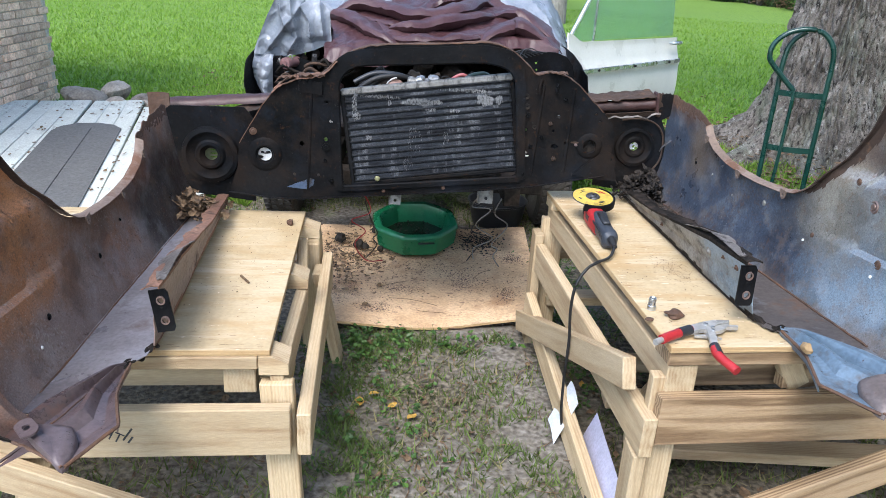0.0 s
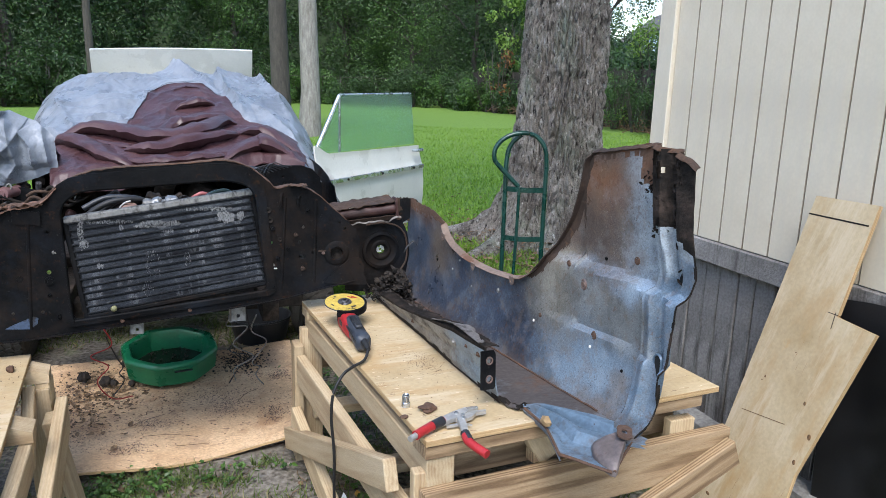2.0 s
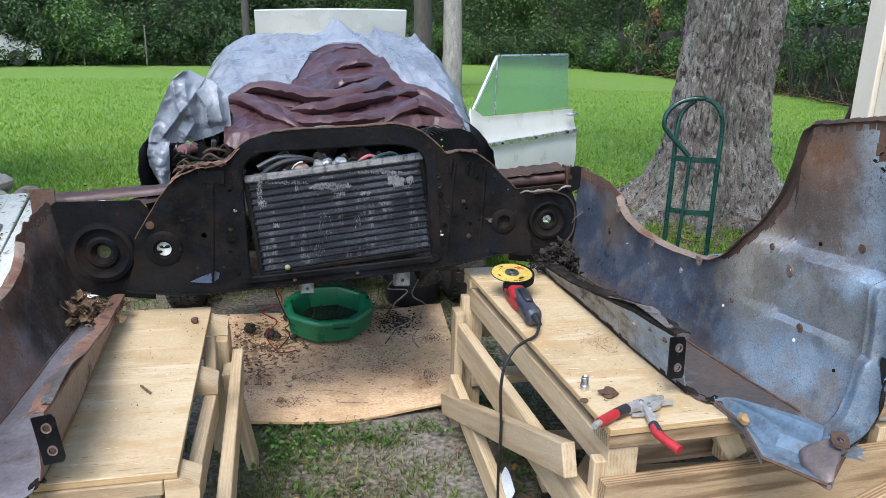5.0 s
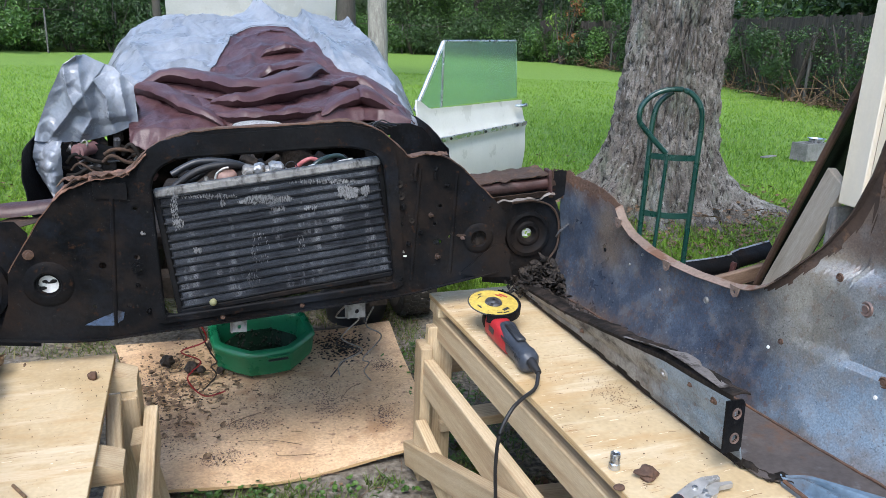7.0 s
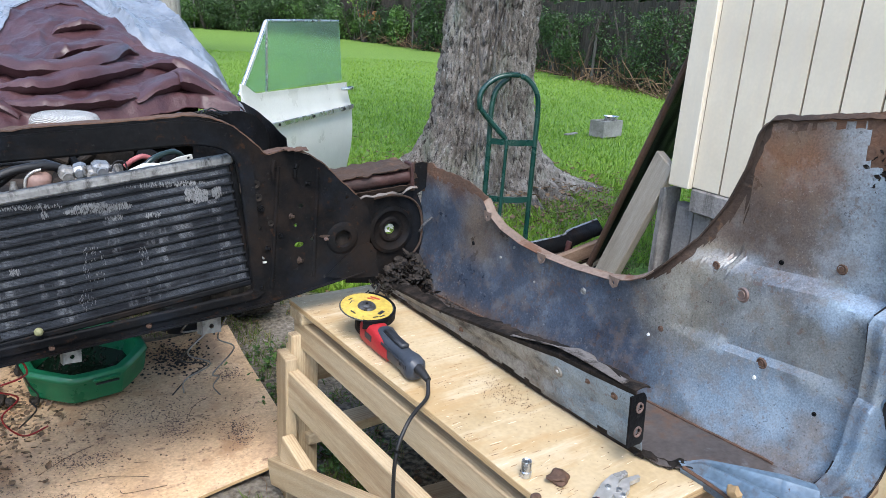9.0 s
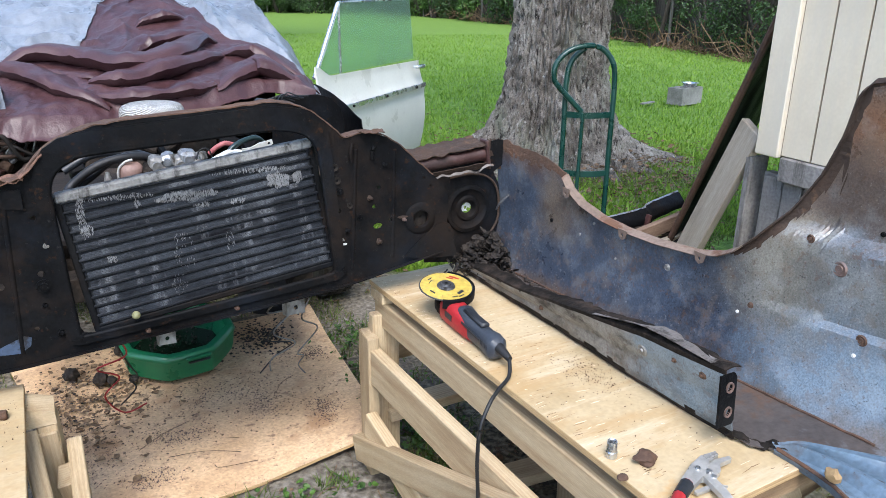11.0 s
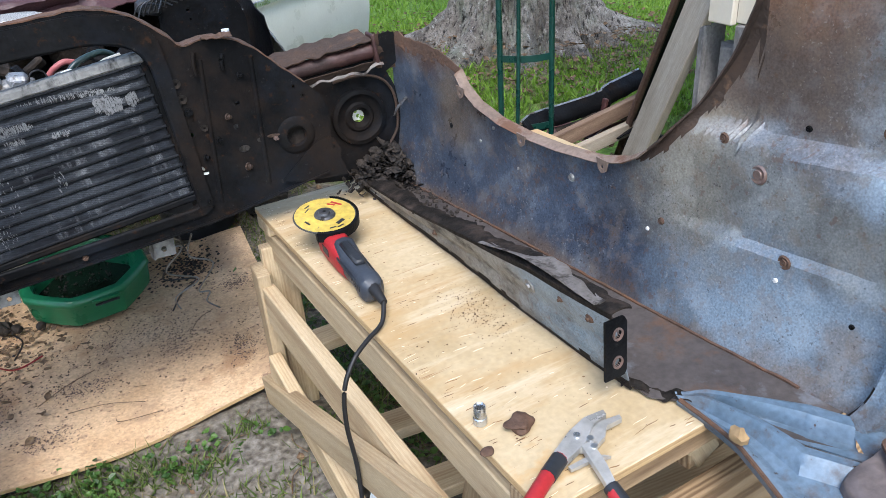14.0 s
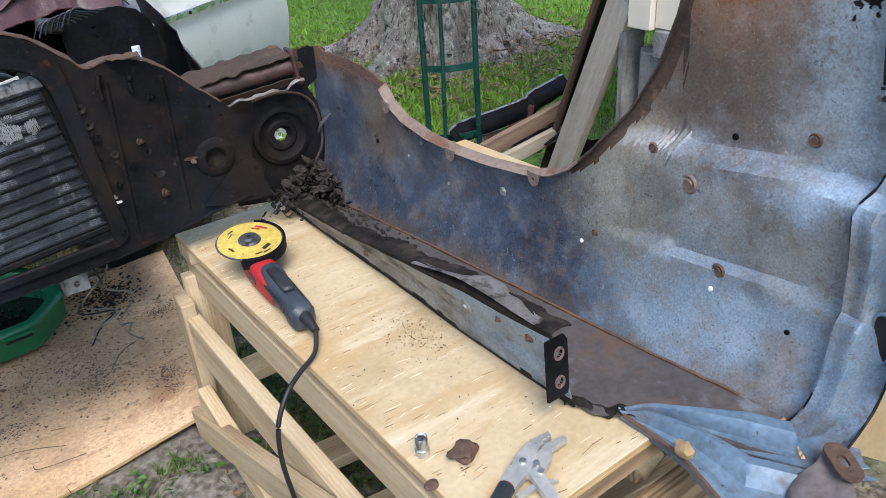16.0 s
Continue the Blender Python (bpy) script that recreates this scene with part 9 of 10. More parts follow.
# ---- warped plywood sheet on the ground ----
def build_mat():
    bm = bmesh.new()

    def sheet(u, v):
        l = Vector((-0.145, 2.86, 0)).lerp(Vector((-0.46, 4.12, 0)), v)
        r = Vector((0.812, 2.91, 0)).lerp(Vector((0.848, 4.13, 0)), v)
        p = l.lerp(r, u)
        p.y -= 0.025 * math.sin(u * 5.0 + 0.4) * (1 - v) ** 2
        z = 0.024 + 0.030 * (1 - step(v, 0, 0.35)) * (0.5 + 0.5 * math.cos(u * 6.4)) + 0.025 * step(u, 0.75, 1) * step(v, 0.7, 1) + 0.02 * step(u, 0.8, 1) * (1 - v)
        return (p.x, p.y, z)
    grid_surface(bm, sheet, 60, 60, thickness=0.011)
    for f in bm.faces:
        f.normal_update()
        if abs(f.normal.z) < 0.5:
            f.material_index = 1
    tagged(part("plywood_sheet", bm, [FLOOR_PLY, PLY_EDGE], smooth=30), "warped muddy plywood sheet lying on the ground", "plywood")

    def debris(n, cx, cy, sx, sy, rng, big):
        bm = bmesh.new()
        for _ in range(n):
            x, y = rng.gauss(cx, sx), rng.gauss(cy, sy)
            u = (x + 0.3) / 1.15
            if not (-0.36 < x < 0.80 and 2.97 < y < 4.08):
                continue
            s = rng.uniform(0.002, big) * rng.random() ** 0.6 + 0.0015
            q = bmesh.ops.create_icosphere(bm, subdivisions=1, radius=s)
            for v in q["verts"]:
                v.co = Vector((v.co.x * rng.uniform(0.7, 1.8), v.co.y * rng.uniform(0.7, 1.8), v.co.z * rng.uniform(0.4, 0.9)))
            bmesh.ops.transform(bm, matrix=pose(x, y, 0.040 + s * 0.3 + 0.02 * step(x, 0.55, 0.8) * step(y, 3.7, 4.1), 0, 0, rng.uniform(0, 180)), verts=q["verts"])
        return bm
    rng = random.Random(17)
    tagged(part("soil_crumbs", debris(190, -0.20, 3.66, 0.09, 0.20, rng, 0.0045), SOIL), "dark crumbs of soil and rust on the sheet", "debris", kind="stuff")
    tagged(part("soil_crumbs", debris(420, 0.56, 3.89, 0.07, 0.08, rng, 0.0055), SOIL), "pile of dark soil beside the drain pan", "debris", kind="stuff")
    tagged(part("rust_crumbs", debris(500, 0.10, 3.52, 0.30, 0.24, rng, 0.0014), LEAF_LITTER), "fine brown crumbs scattered on the sheet", "debris", kind="stuff")
    bm = bmesh.new()
    for _ in range(330):
        leaf_bm(bm, pose(rng.gauss(-0.16, 0.13), rng.gauss(3.56, 0.22), 0.046, rng.uniform(-25, 25), rng.uniform(-25, 25), rng.uniform(0, 360)), rng.uniform(0.008, 0.024), rng)
    tagged(part("dry_leaves", bm, LEAF_LITTER), "dry leaf scraps on the plywood sheet", "leaves", kind="stuff")
    bm = bmesh.new()
    for _ in range(1000):
        cx, cy, sx, sy = rng.choice(((-0.19, 3.52, 0.06, 0.16), (-0.19, 3.52, 0.06, 0.16), (0.05, 3.30, 0.16, 0.12), (0.48, 3.42, 0.10, 0.12), (0.18, 3.48, 0.25, 0.10), (0.60, 3.30, 0.08, 0.10), (0.58, 3.86, 0.08, 0.09)))
        x, y = rng.gauss(cx, sx), rng.gauss(cy, sy)
        if not (-0.34 < x < 0.78 and 2.95 < y < 4.08) or fbm(x * 9, y * 9, 1.0) < -0.1:
            continue
        leaf_bm(bm, pose(x, y, 0.040 + 0.018 * step(x, 0.55, 0.8) * step(y, 3.7, 4.1), rng.uniform(-15, 15), rng.uniform(-15, 15), rng.uniform(0, 360)), rng.uniform(0.002, 0.008), rng)
    tagged(part("rust_scraps", bm, LEAF_LITTER), "drifts of small brown rust and leaf scraps on the sheet", "debris", kind="stuff")
    # smudges of fine rust dust
    dust = ((-0.233, 3.696, 0.055, 0.090), (0.133, 3.233, 0.050, 0.035), (0.445, 3.314, 0.035, 0.060), (0.645, 3.193, 0.030, 0.050), (0.024, 3.015, 0.050, 0.040), (0.722, 3.643, 0.035, 0.030), (-0.220, 3.422, 0.060, 0.100), (0.322, 3.464, 0.120, 0.060), (-0.115, 3.203, 0.060, 0.080))
    verts, faces = [], []
    for _ in range(5200):
        cx, cy, sx, sy = rng.choice(dust)
        x, y, r, a = rng.gauss(cx, sx), rng.gauss(cy, sy), rng.uniform(0.0007, 0.0022) * rng.choice((1, 1, 1, 1.8)), rng.uniform(0, 6.28)
        if not (-0.36 < x < 0.78 and 2.97 < y < 4.08):
            continue
        z = 0.0415 + 0.02 * step(x, 0.55, 0.8) * step(y, 3.7, 4.1)
        k0 = len(verts)
        verts += [(x + r * q * math.cos(a + w), y + r * q * math.sin(a + w), z + h) for w, q, h in ((0, 1.5, 0), (1.7, 0.8, 0), (3.3, 1.1, 0), (4.6, 0.7, 0), (0.5, 0.2, r * 0.6))]
        faces += [(k0 + i, k0 + (i + 1) % 4, k0 + 4) for i in range(4)]
    tagged(raw_object("rust_dust", verts, faces, DUST), "smudges of fine dark rust dust on the sheet", "debris", kind="stuff")
    bm = bmesh.new()
    for line in (((0.005, 3.201), (0.090, 3.270), (0.179, 3.315)), ((0.090, 3.116), (0.201, 3.103), (0.310, 3.051)), ((0.220, 3.013), (0.237, 2.990), (0.354, 2.979)), ((0.507, 3.381), (0.544, 3.447), (0.600, 3.486))):
        tube(bm, smooth_path([(x, y, 0.043) for x, y in line], 5), 0.0013, 5)
    for k in range(7):
        x, y, a = rng.uniform(-0.1, 0.6), rng.uniform(3.05, 3.9), rng.uniform(0, 6.28)
        l = rng.uniform(0.04, 0.13)
        tube(bm, smooth_path([(x, y, 0.042), (x + l * 0.5 * math.cos(a), y + l * 0.5 * math.sin(a), 0.048), (x + l * math.cos(a + 0.4), y + l * math.sin(a + 0.4), 0.042)], 4), 0.0012, 5)
    tagged(part("twigs", bm, LEAF_LITTER), "thin dry twigs on the sheet", "twigs", kind="stuff")
    for x, y, s, seed in ((-0.205, 3.82, 0.028, 2), (-0.10, 3.74, 0.026, 5), (-0.06, 3.72, 0.018, 6), (-0.02, 3.98, 0.024, 9), (0.02, 3.70, 0.016, 4)):
        bm = bmesh.new()
        bmesh.ops.create_icosphere(bm, subdivisions=3, radius=s)
        for v in bm.verts:
            v.co *= 1 + 0.35 * noise.noise(v.co * 60 + Vector((seed, 0, 0)))
        tagged(part("clod", bm, SOIL, smooth=40, at=pose(x, y, 0.040 + s * 0.7, 0, 0, 0)), "dark lump of rusty soil on the sheet", "clod", group="clods on the sheet")


build_mat()


# ---- octagonal drain pan ----
def build_pan():
    pan = thing("drain_pan", "green octagonal plastic drain pan with a rounded rim", "drain pan", at=Matrix.Translation((0.200, 3.612, 0.038)) @ Matrix.Rotation(radians(6.5), 4, "X") @ pose(0, 0.232, 0, 0, 0, 8) @ Matrix.Diagonal((1, 1, 0.76, 1)))
    bm = bmesh.new()

    def ring(r, z, sh=0.75):
        out = []
        for k in range(64):
            a = 2 * math.pi * k / 64
            c = math.cos(math.pi / 8) / math.cos(((a + math.pi / 8) % (math.pi / 4)) - math.pi / 8)
            out.append(bm.verts.new((r * (1 + (c - 1) * sh) * math.cos(a), r * (1 + (c - 1) * sh) * math.sin(a), z)))
        return out
    prof = [(0.01, 0.004), (0.195, 0.004), (0.210, 0.0), (0.222, 0.01), (0.229, 0.05), (0.234, 0.115), (0.238, 0.125), (0.241, 0.136), (0.239, 0.150), (0.230, 0.160), (0.215, 0.163), (0.200, 0.157), (0.194, 0.140), (0.190, 0.06), (0.182, 0.016), (0.01, 0.012)]
    rings = [ring(r, z) for r, z in prof]
    for a, b in zip(rings, rings[1:]):
        for k in range(64):
            bm.faces.new((a[k], a[(k + 1) % 64], b[(k + 1) % 64], b[k]))
    bm.faces.new(rings[0])
    bm.faces.new(rings[-1][::-1])
    part("basin", bm, GREEN_PAN, pan, smooth=35)
    bm = bmesh.new()
    plate(bm, circle(0, 0, 0.186, 40), (), 0.002, Matrix.Translation((0, 0, 0.020)))
    part("dirty_oil", bm, plain("black_oil", (0.006, 0.012, 0.008), 0.12), pan, "film of black oil in the bottom")
    for k in range(5):
        bm = bmesh.new()
        z = 0.03 + 0.022 * k
        tube(bm, [((0.186 + 0.05 * z) * math.cos(2 * math.pi * i / 48), (0.186 + 0.05 * z) * math.sin(2 * math.pi * i / 48), z) for i in range(49)], 0.003, 5)
        part("inner_rib", bm, GREEN_PAN, pan, smooth=60)
    bm = bmesh.new()
    box(bm, (0.10, 0.012, 0.020), None, 0.005)
    part("handle_grip", bm, GREEN_PAN, pan, "moulded carrying grip", at=pose(0.03, -0.236, 0.138))
    # solid black bar paints the dark of the slot below the grip
    bm = bmesh.new()
    box(bm, (0.085, 0.012, 0.010), None, 0.003)
    part("handle_slot", bm, BLACK_PLASTIC, pan, "black bar for the darkness of the slot under the grip", at=pose(0.03, -0.2375, 0.118))
    rng = random.Random(5)
    bm = bmesh.new()
    for _ in range(160):
        a, d = rng.uniform(0, 6.28), 0.17 * rng.random() ** 0.5
        q = bmesh.ops.create_icosphere(bm, subdivisions=1, radius=rng.uniform(0.002, 0.006))
        bmesh.ops.transform(bm, matrix=pose(0.202 + d * math.cos(a), 3.845 + d * math.sin(a), 0.052 + 0.114 * (0.233 + d * math.sin(a)) + 0.01 * rng.random(), 0, 0, 20), verts=q["verts"])
    tagged(part("pan_sludge", bm, SOIL), "black dirt and rust flakes lying in the pan", "debris", kind="stuff")


build_pan()


# ---- angle grinder on the bench ----
def build_grinder():
    TZ = 0.656
    d0 = Vector((0.833, 2.560, TZ))
    tail = Vector((0.833, 2.200, TZ))
    m = along((d0.x, d0.y, TZ), (tail.x, tail.y, TZ))
    g = thing("angle_grinder", "red and black corded angle grinder with a yellow disc", "angle grinder", at=m @ Matrix.Diagonal((0.97, 1.12, 1.12, 1)))
    # body runs along +x, disc on edge-up side at the head, tilted
    def sweep(secs, n=20):
        b = bmesh.new()
        rings = []
        for x, y, z, ry, rz, sq in secs:
            ring = []
            for k in range(n):
                a = 2 * math.pi * k / n
                c, s = math.cos(a), math.sin(a)
                e = 2.0 / sq
                ring.append(b.verts.new((x, y + 0.80 * ry * math.copysign(abs(c) ** e, c), z - 0.006 + 0.84 * rz * math.copysign(abs(s) ** e, s))))
            rings.append(ring)
        for p, q in zip(rings, rings[1:]):
            for k in range(n):
                b.faces.new((p[k], p[(k + 1) % n], q[(k + 1) % n], q[k]))
        b.faces.new(rings[0][::-1])
        b.faces.new(rings[-1])
        return b
    part("gear_head", sweep([(-0.030, 0, 0.034, 0.016, 0.018, 2.6), (-0.02, 0, 0.034, 0.028, 0.026, 3), (0.0, 0, 0.034, 0.031, 0.028, 3), (0.04, 0, 0.034, 0.032, 0.030, 3), (0.055, 0, 0.034, 0.030, 0.030, 3)]), BLACK_STEEL, g, "dark metal gear head", smooth=40)
    part("red_housing", sweep([(0.030, -0.002, 0.037, 0.033, 0.036, 3.4), (0.07, -0.002, 0.038, 0.034, 0.037, 3.4), (0.10, -0.002, 0.037, 0.033, 0.036, 3.2), (0.15, -0.006, 0.034, 0.026, 0.030, 3), (0.185, -0.008, 0.031, 0.018, 0.024, 3)]), RED, g, "red motor housing", smooth=40)
    part("grip_body", sweep([(0.098, 0.004, 0.041, 0.024, 0.030, 3), (0.115, 0.004, 0.041, 0.030, 0.034, 3.4), (0.15, 0.002, 0.038, 0.030, 0.034, 3.2), (0.20, 0, 0.036, 0.027, 0.031, 2.8), (0.25, 0, 0.036, 0.026, 0.030, 2.8), (0.28, 0, 0.036, 0.030, 0.033, 3), (0.305, 0, 0.036, 0.028, 0.030, 3), (0.315, 0, 0.036, 0.018, 0.019, 2.4)]), GREY_PLASTIC, g, "slate rubber grip", smooth=40)
    for yy in (-0.0235, 0.0235):
        b = bmesh.new()
        box(b, (0.10, 0.004, 0.007), pose(0.205, yy, 0.040, 0, 3, 0), 0.0015)
        part("grip_rib", b, BLACK_PLASTIC, g)
    b = bmesh.new()
    box(b, (0.042, 0.0015, 0.016), pose(0.085, -0.0285, 0.034), 0.0005)
    part("side_badge", b, BLACK_PLASTIC, g, "dark marks on the red housing")
    b = bmesh.new()
    box(b, (0.11, 0.022, 0.012), Matrix.Translation((0.185, 0.001, 0.060)), 0.004)
    part("paddle_switch", b, BLACK_PLASTIC, g, smooth=40)
    for k in range(5):
        b = bmesh.new()
        box(b, (0.004, 0.0485, 0.012), Matrix.Translation((0.262 + 0.008 * k, 0, 0.034)), 0.001)
        part("vent_slot", b, BLACK_PLASTIC, g)
    b = bmesh.new()
    tube(b, [(0.312, 0, 0.036), (0.335, 0.0, 0.034), (0.362, 0.002, 0.028)], 0.01, 10, radii=[0.012, 0.010, 0.007])
    part("strain_relief", b, CORD, g, smooth=60)
    # guard and disc: the spindle leans back, disc face up towards the operator
    tilt = pose(0.0, 0.0, 0.066, 0, 8, 0) @ Matrix.Diagonal((1.155, 1, 1, 1))
    b = bmesh.new()
    n = 40
    rows = []
    for i in range(n + 1):
        a = -0.55 + 3.2 * i / n
        rows.append([b.verts.new((r * math.cos(a), r * math.sin(a), z)) for r, z in ((0.030, 0.006), (0.066, 0.006), (0.0720, 0.009), (0.0720, 0.030), (0.0665, 0.0315), (0.0665, 0.0295), (0.0700, 0.028), (0.0700, 0.011), (0.030, 0.009))])
    for p, q in zip(rows, rows[1:]):
        for k in range(8):
            b.faces.new((p[k], p[k + 1], q[k + 1], q[k]))
    part("guard", b, BLACK_STEEL, g, "black steel wheel guard", smooth=40, at=tilt @ pose(0, 0, -0.016))
    b = bmesh.new()
    lathe(b, [(0.010, 0.0), (0.0665, 0.0), (0.0675, 0.001), (0.0665, 0.0024), (0.010, 0.0024)], 56)
    disc = part("cutting_disc", b, DISC_GREY, g, "thin abrasive cutting disc", at=tilt @ pose(0, 0, 0.010))
    b = bmesh.new()
    lathe(b, [(0.022, 0.0030), (0.064, 0.0030), (0.064, 0.0026)], 56)
    part("disc_label", b, YELLOW, disc, "yellow paper label with red and black marks")
    # maker's mark on the label: plain coloured shapes
    for a, r, w, h, mt in ((-60, 0.043, 0.020, 0.008, BLACK_PLASTIC), (-72, 0.055, 0.016, 0.003, BLACK_PLASTIC), (40, 0.048, 0.026, 0.005, RED), (52, 0.040, 0.018, 0.004, RED), (120, 0.050, 0.014, 0.003, BLACK_PLASTIC), (135, 0.042, 0.016, 0.002, BLACK_PLASTIC), (200, 0.046, 0.016, 0.004, BLACK_PLASTIC), (270, 0.052, 0.014, 0.003, BLACK_PLASTIC)):
        b = bmesh.new()
        box(b, (w, h, 0.0008))
        part("label_mark", b, mt, disc, at=Matrix.Rotation(radians(a), 4, "Z") @ pose(0, r, 0.0036))
    b = bmesh.new()
    lathe(b, [(0.004, 0.012), (0.011, 0.012), (0.013, 0.008), (0.020, 0.008), (0.023, 0.004), (0.023, 0.0024)], 28)
    part("flange_nut", b, ALU_DARK, disc, smooth=30)
    # cord over the edge to the ground
    c0 = m @ Vector((0.350, 0.002, 0.031))
    b = bmesh.new()
    pts = [tuple(c0), (0.812, 2.170, 0.668), (0.765, 2.135, 0.662), (0.728, 2.11, 0.648), (0.698, 2.095, 0.60), (0.690, 2.09, 0.52), (0.700, 2.10, 0.40), (0.702, 2.11, 0.25), (0.712, 2.12, 0.10), (0.735, 2.11, 0.025), (0.78, 2.05, 0.018), (0.80, 1.95, 0.018), (0.755, 1.86, 0.018), (0.73, 1.72, 0.018), (0.74, 1.45, 0.018), (0.9, 0.8, 0.018)]
    tube(b, smooth_path(pts, 10), 0.0048, 8)
    ob = part("power_cord", b, CORD, None, smooth=60)
    tagged(ob, "black power cord hanging from the bench to the ground", "power cord")


build_grinder()


# ---- locking pliers, socket, rust lumps ----
def build_pliers():
    TZ = 0.656
    p = thing("locking_pliers", "steel locking pliers with red grips, open on the bench edge", "pliers", at=pose(0.812, 1.630, TZ, 0, 0, 11.5))
    def bar(name, pts, w, h, mat, label=""):
        b = bmesh.new()
        path = smooth_path(pts, 6)
        tube(b, path, w, 10)
        for v in b.verts:
            pass
        return part(name, b, mat, p, label, smooth=50)
    # upper grip runs off to the aisle, lower grip hangs over the near edge
    j = Vector((0.145, 0.055, 0.018))
    bar("upper_handle", [(0.0, 0.0, 0.016), (0.055, 0.020, 0.018), (0.10, 0.035, 0.018)], 0.0125, 0.02, RED, "red rubber grip")
    bar("grip_band", [(0.060, 0.0215, 0.018), (0.098, 0.0345, 0.018)], 0.0135, 0.02, BLACK_PLASTIC)
    bar("adjust_screw", [(-0.022, -0.010, 0.015), (0.002, 0.0, 0.016)], 0.008, 0.01, STEEL)
    b = bmesh.new()
    plate(b, [(0.095, 0.022), (0.150, 0.030), (0.190, 0.050), (0.222, 0.052), (0.226, 0.062), (0.190, 0.070), (0.150, 0.064), (0.100, 0.048)], [circle(0.150, 0.048, 0.004, 8)], 0.012, Matrix.Translation((0, 0, 0.010)))
    part("upper_jaw", b, STEEL, p)
    b = bmesh.new()
    plate(b, [(0.135, 0.030), (0.150, 0.015), (0.185, 0.022), (0.205, 0.036), (0.236, 0.032), (0.240, 0.040), (0.205, 0.050), (0.165, 0.045)], [circle(0.16, 0.03, 0.004, 8)], 0.010, Matrix.Translation((0, 0, 0.008)))
    part("lower_jaw", b, STEEL, p)
    b = bmesh.new()
    plate(b, [(0.140, 0.030), (0.158, 0.025), (0.140, -0.020), (0.118, -0.060), (0.104, -0.058), (0.120, -0.020)], (), 0.011, Matrix.Translation((0, 0, 0.012)))
    plate(b, [(0.10, 0.012), (0.145, 0.004), (0.165, -0.008), (0.160, 0.0), (0.145, 0.014), (0.102, 0.020)], (), 0.006, Matrix.Translation((0, 0, 0.006)))
    part("lower_lever", b, STEEL, p)
    bar("lower_handle", [(0.112, -0.055, 0.018), (0.102, -0.090, 0.014), (0.114, -0.150, 0.006)], 0.0115, 0.02, RED, "red rubber grip")
    bar("grip_band", [(0.113, -0.052, 0.018), (0.103, -0.088, 0.014)], 0.0125, 0.02, BLACK_PLASTIC)
    for x, y in ((0.150, 0.048), (0.160, 0.030), (0.152, 0.015)):
        b = bmesh.new()
        cyl(b, 0.0055, 0.017, pose(x, y, 0.017), 12)
        part("rivet", b, CHROME, p)

    b = bmesh.new()
    lathe(b, [(0.0055, 0.012), (0.0075, 0.032), (0.0098, 0.035), (0.0105, 0.033), (0.0105, 0.014), (0.0118, 0.012), (0.0118, 0.0), (0.002, 0.0)], 24)
    tagged(part("socket", b, CHROME, smooth=30, at=pose(0.847, 1.831, TZ)), "small chrome wrench socket standing on the plywood", "socket")
    for x, y, s, seed, lb in ((0.898, 1.790, 0.020, 3, "crumpled flake of brown rust on the plywood"), (0.824, 1.764, 0.009, 7, "small brown rust flake on the plywood")):
        b = bmesh.new()
        bmesh.ops.create_icosphere(b, subdivisions=3, radius=s)
        for v in b.verts:
            k = 1 + 0.55 * noise.noise(v.co * 70 + Vector((seed, 0, 0)))
            v.co = Vector((v.co.x * k * 1.3, v.co.y * k, v.co.z * k * 0.5))
        tagged(part("rust_flake", b, RUST_EDGE, smooth=40, at=pose(x, y, TZ + s * 0.4, 0, 0, 30)), lb, "rust flake")
    rng = random.Random(23)
    bm = bmesh.new()
    for cx, cy, sx, sy, n in ((1.0, 2.13, 0.028, 0.055, 420), (0.95, 2.0, 0.08, 0.2, 160), (0.90, 2.5, 0.08, 0.2, 60), (-0.35, 2.3, 0.12, 0.3, 220), (-0.28, 2.65, 0.07, 0.07, 90)):
        tz = TZ if cx > 0 else 0.554
        for _ in range(n):
            x, y = rng.gauss(cx, sx), rng.gauss(cy, sy)
            if not (0.80 < x < 1.08 and 1.66 < y < 2.86) and not (-0.5 < x < -0.22 and 1.76 < y < 2.78):
                continue
            q = bmesh.ops.create_icosphere(bm, subdivisions=1, radius=rng.uniform(0.0005, 0.0006 + 0.0016 * rng.random() ** 3))
            bmesh.ops.transform(bm, matrix=Matrix.Translation((x, y, tz + 0.001)), verts=q["verts"])
    tagged(part("rust_dust", bm, RUST_EDGE), "specks of brown rust dust on the bench tops", "debris", kind="stuff")


build_pliers()


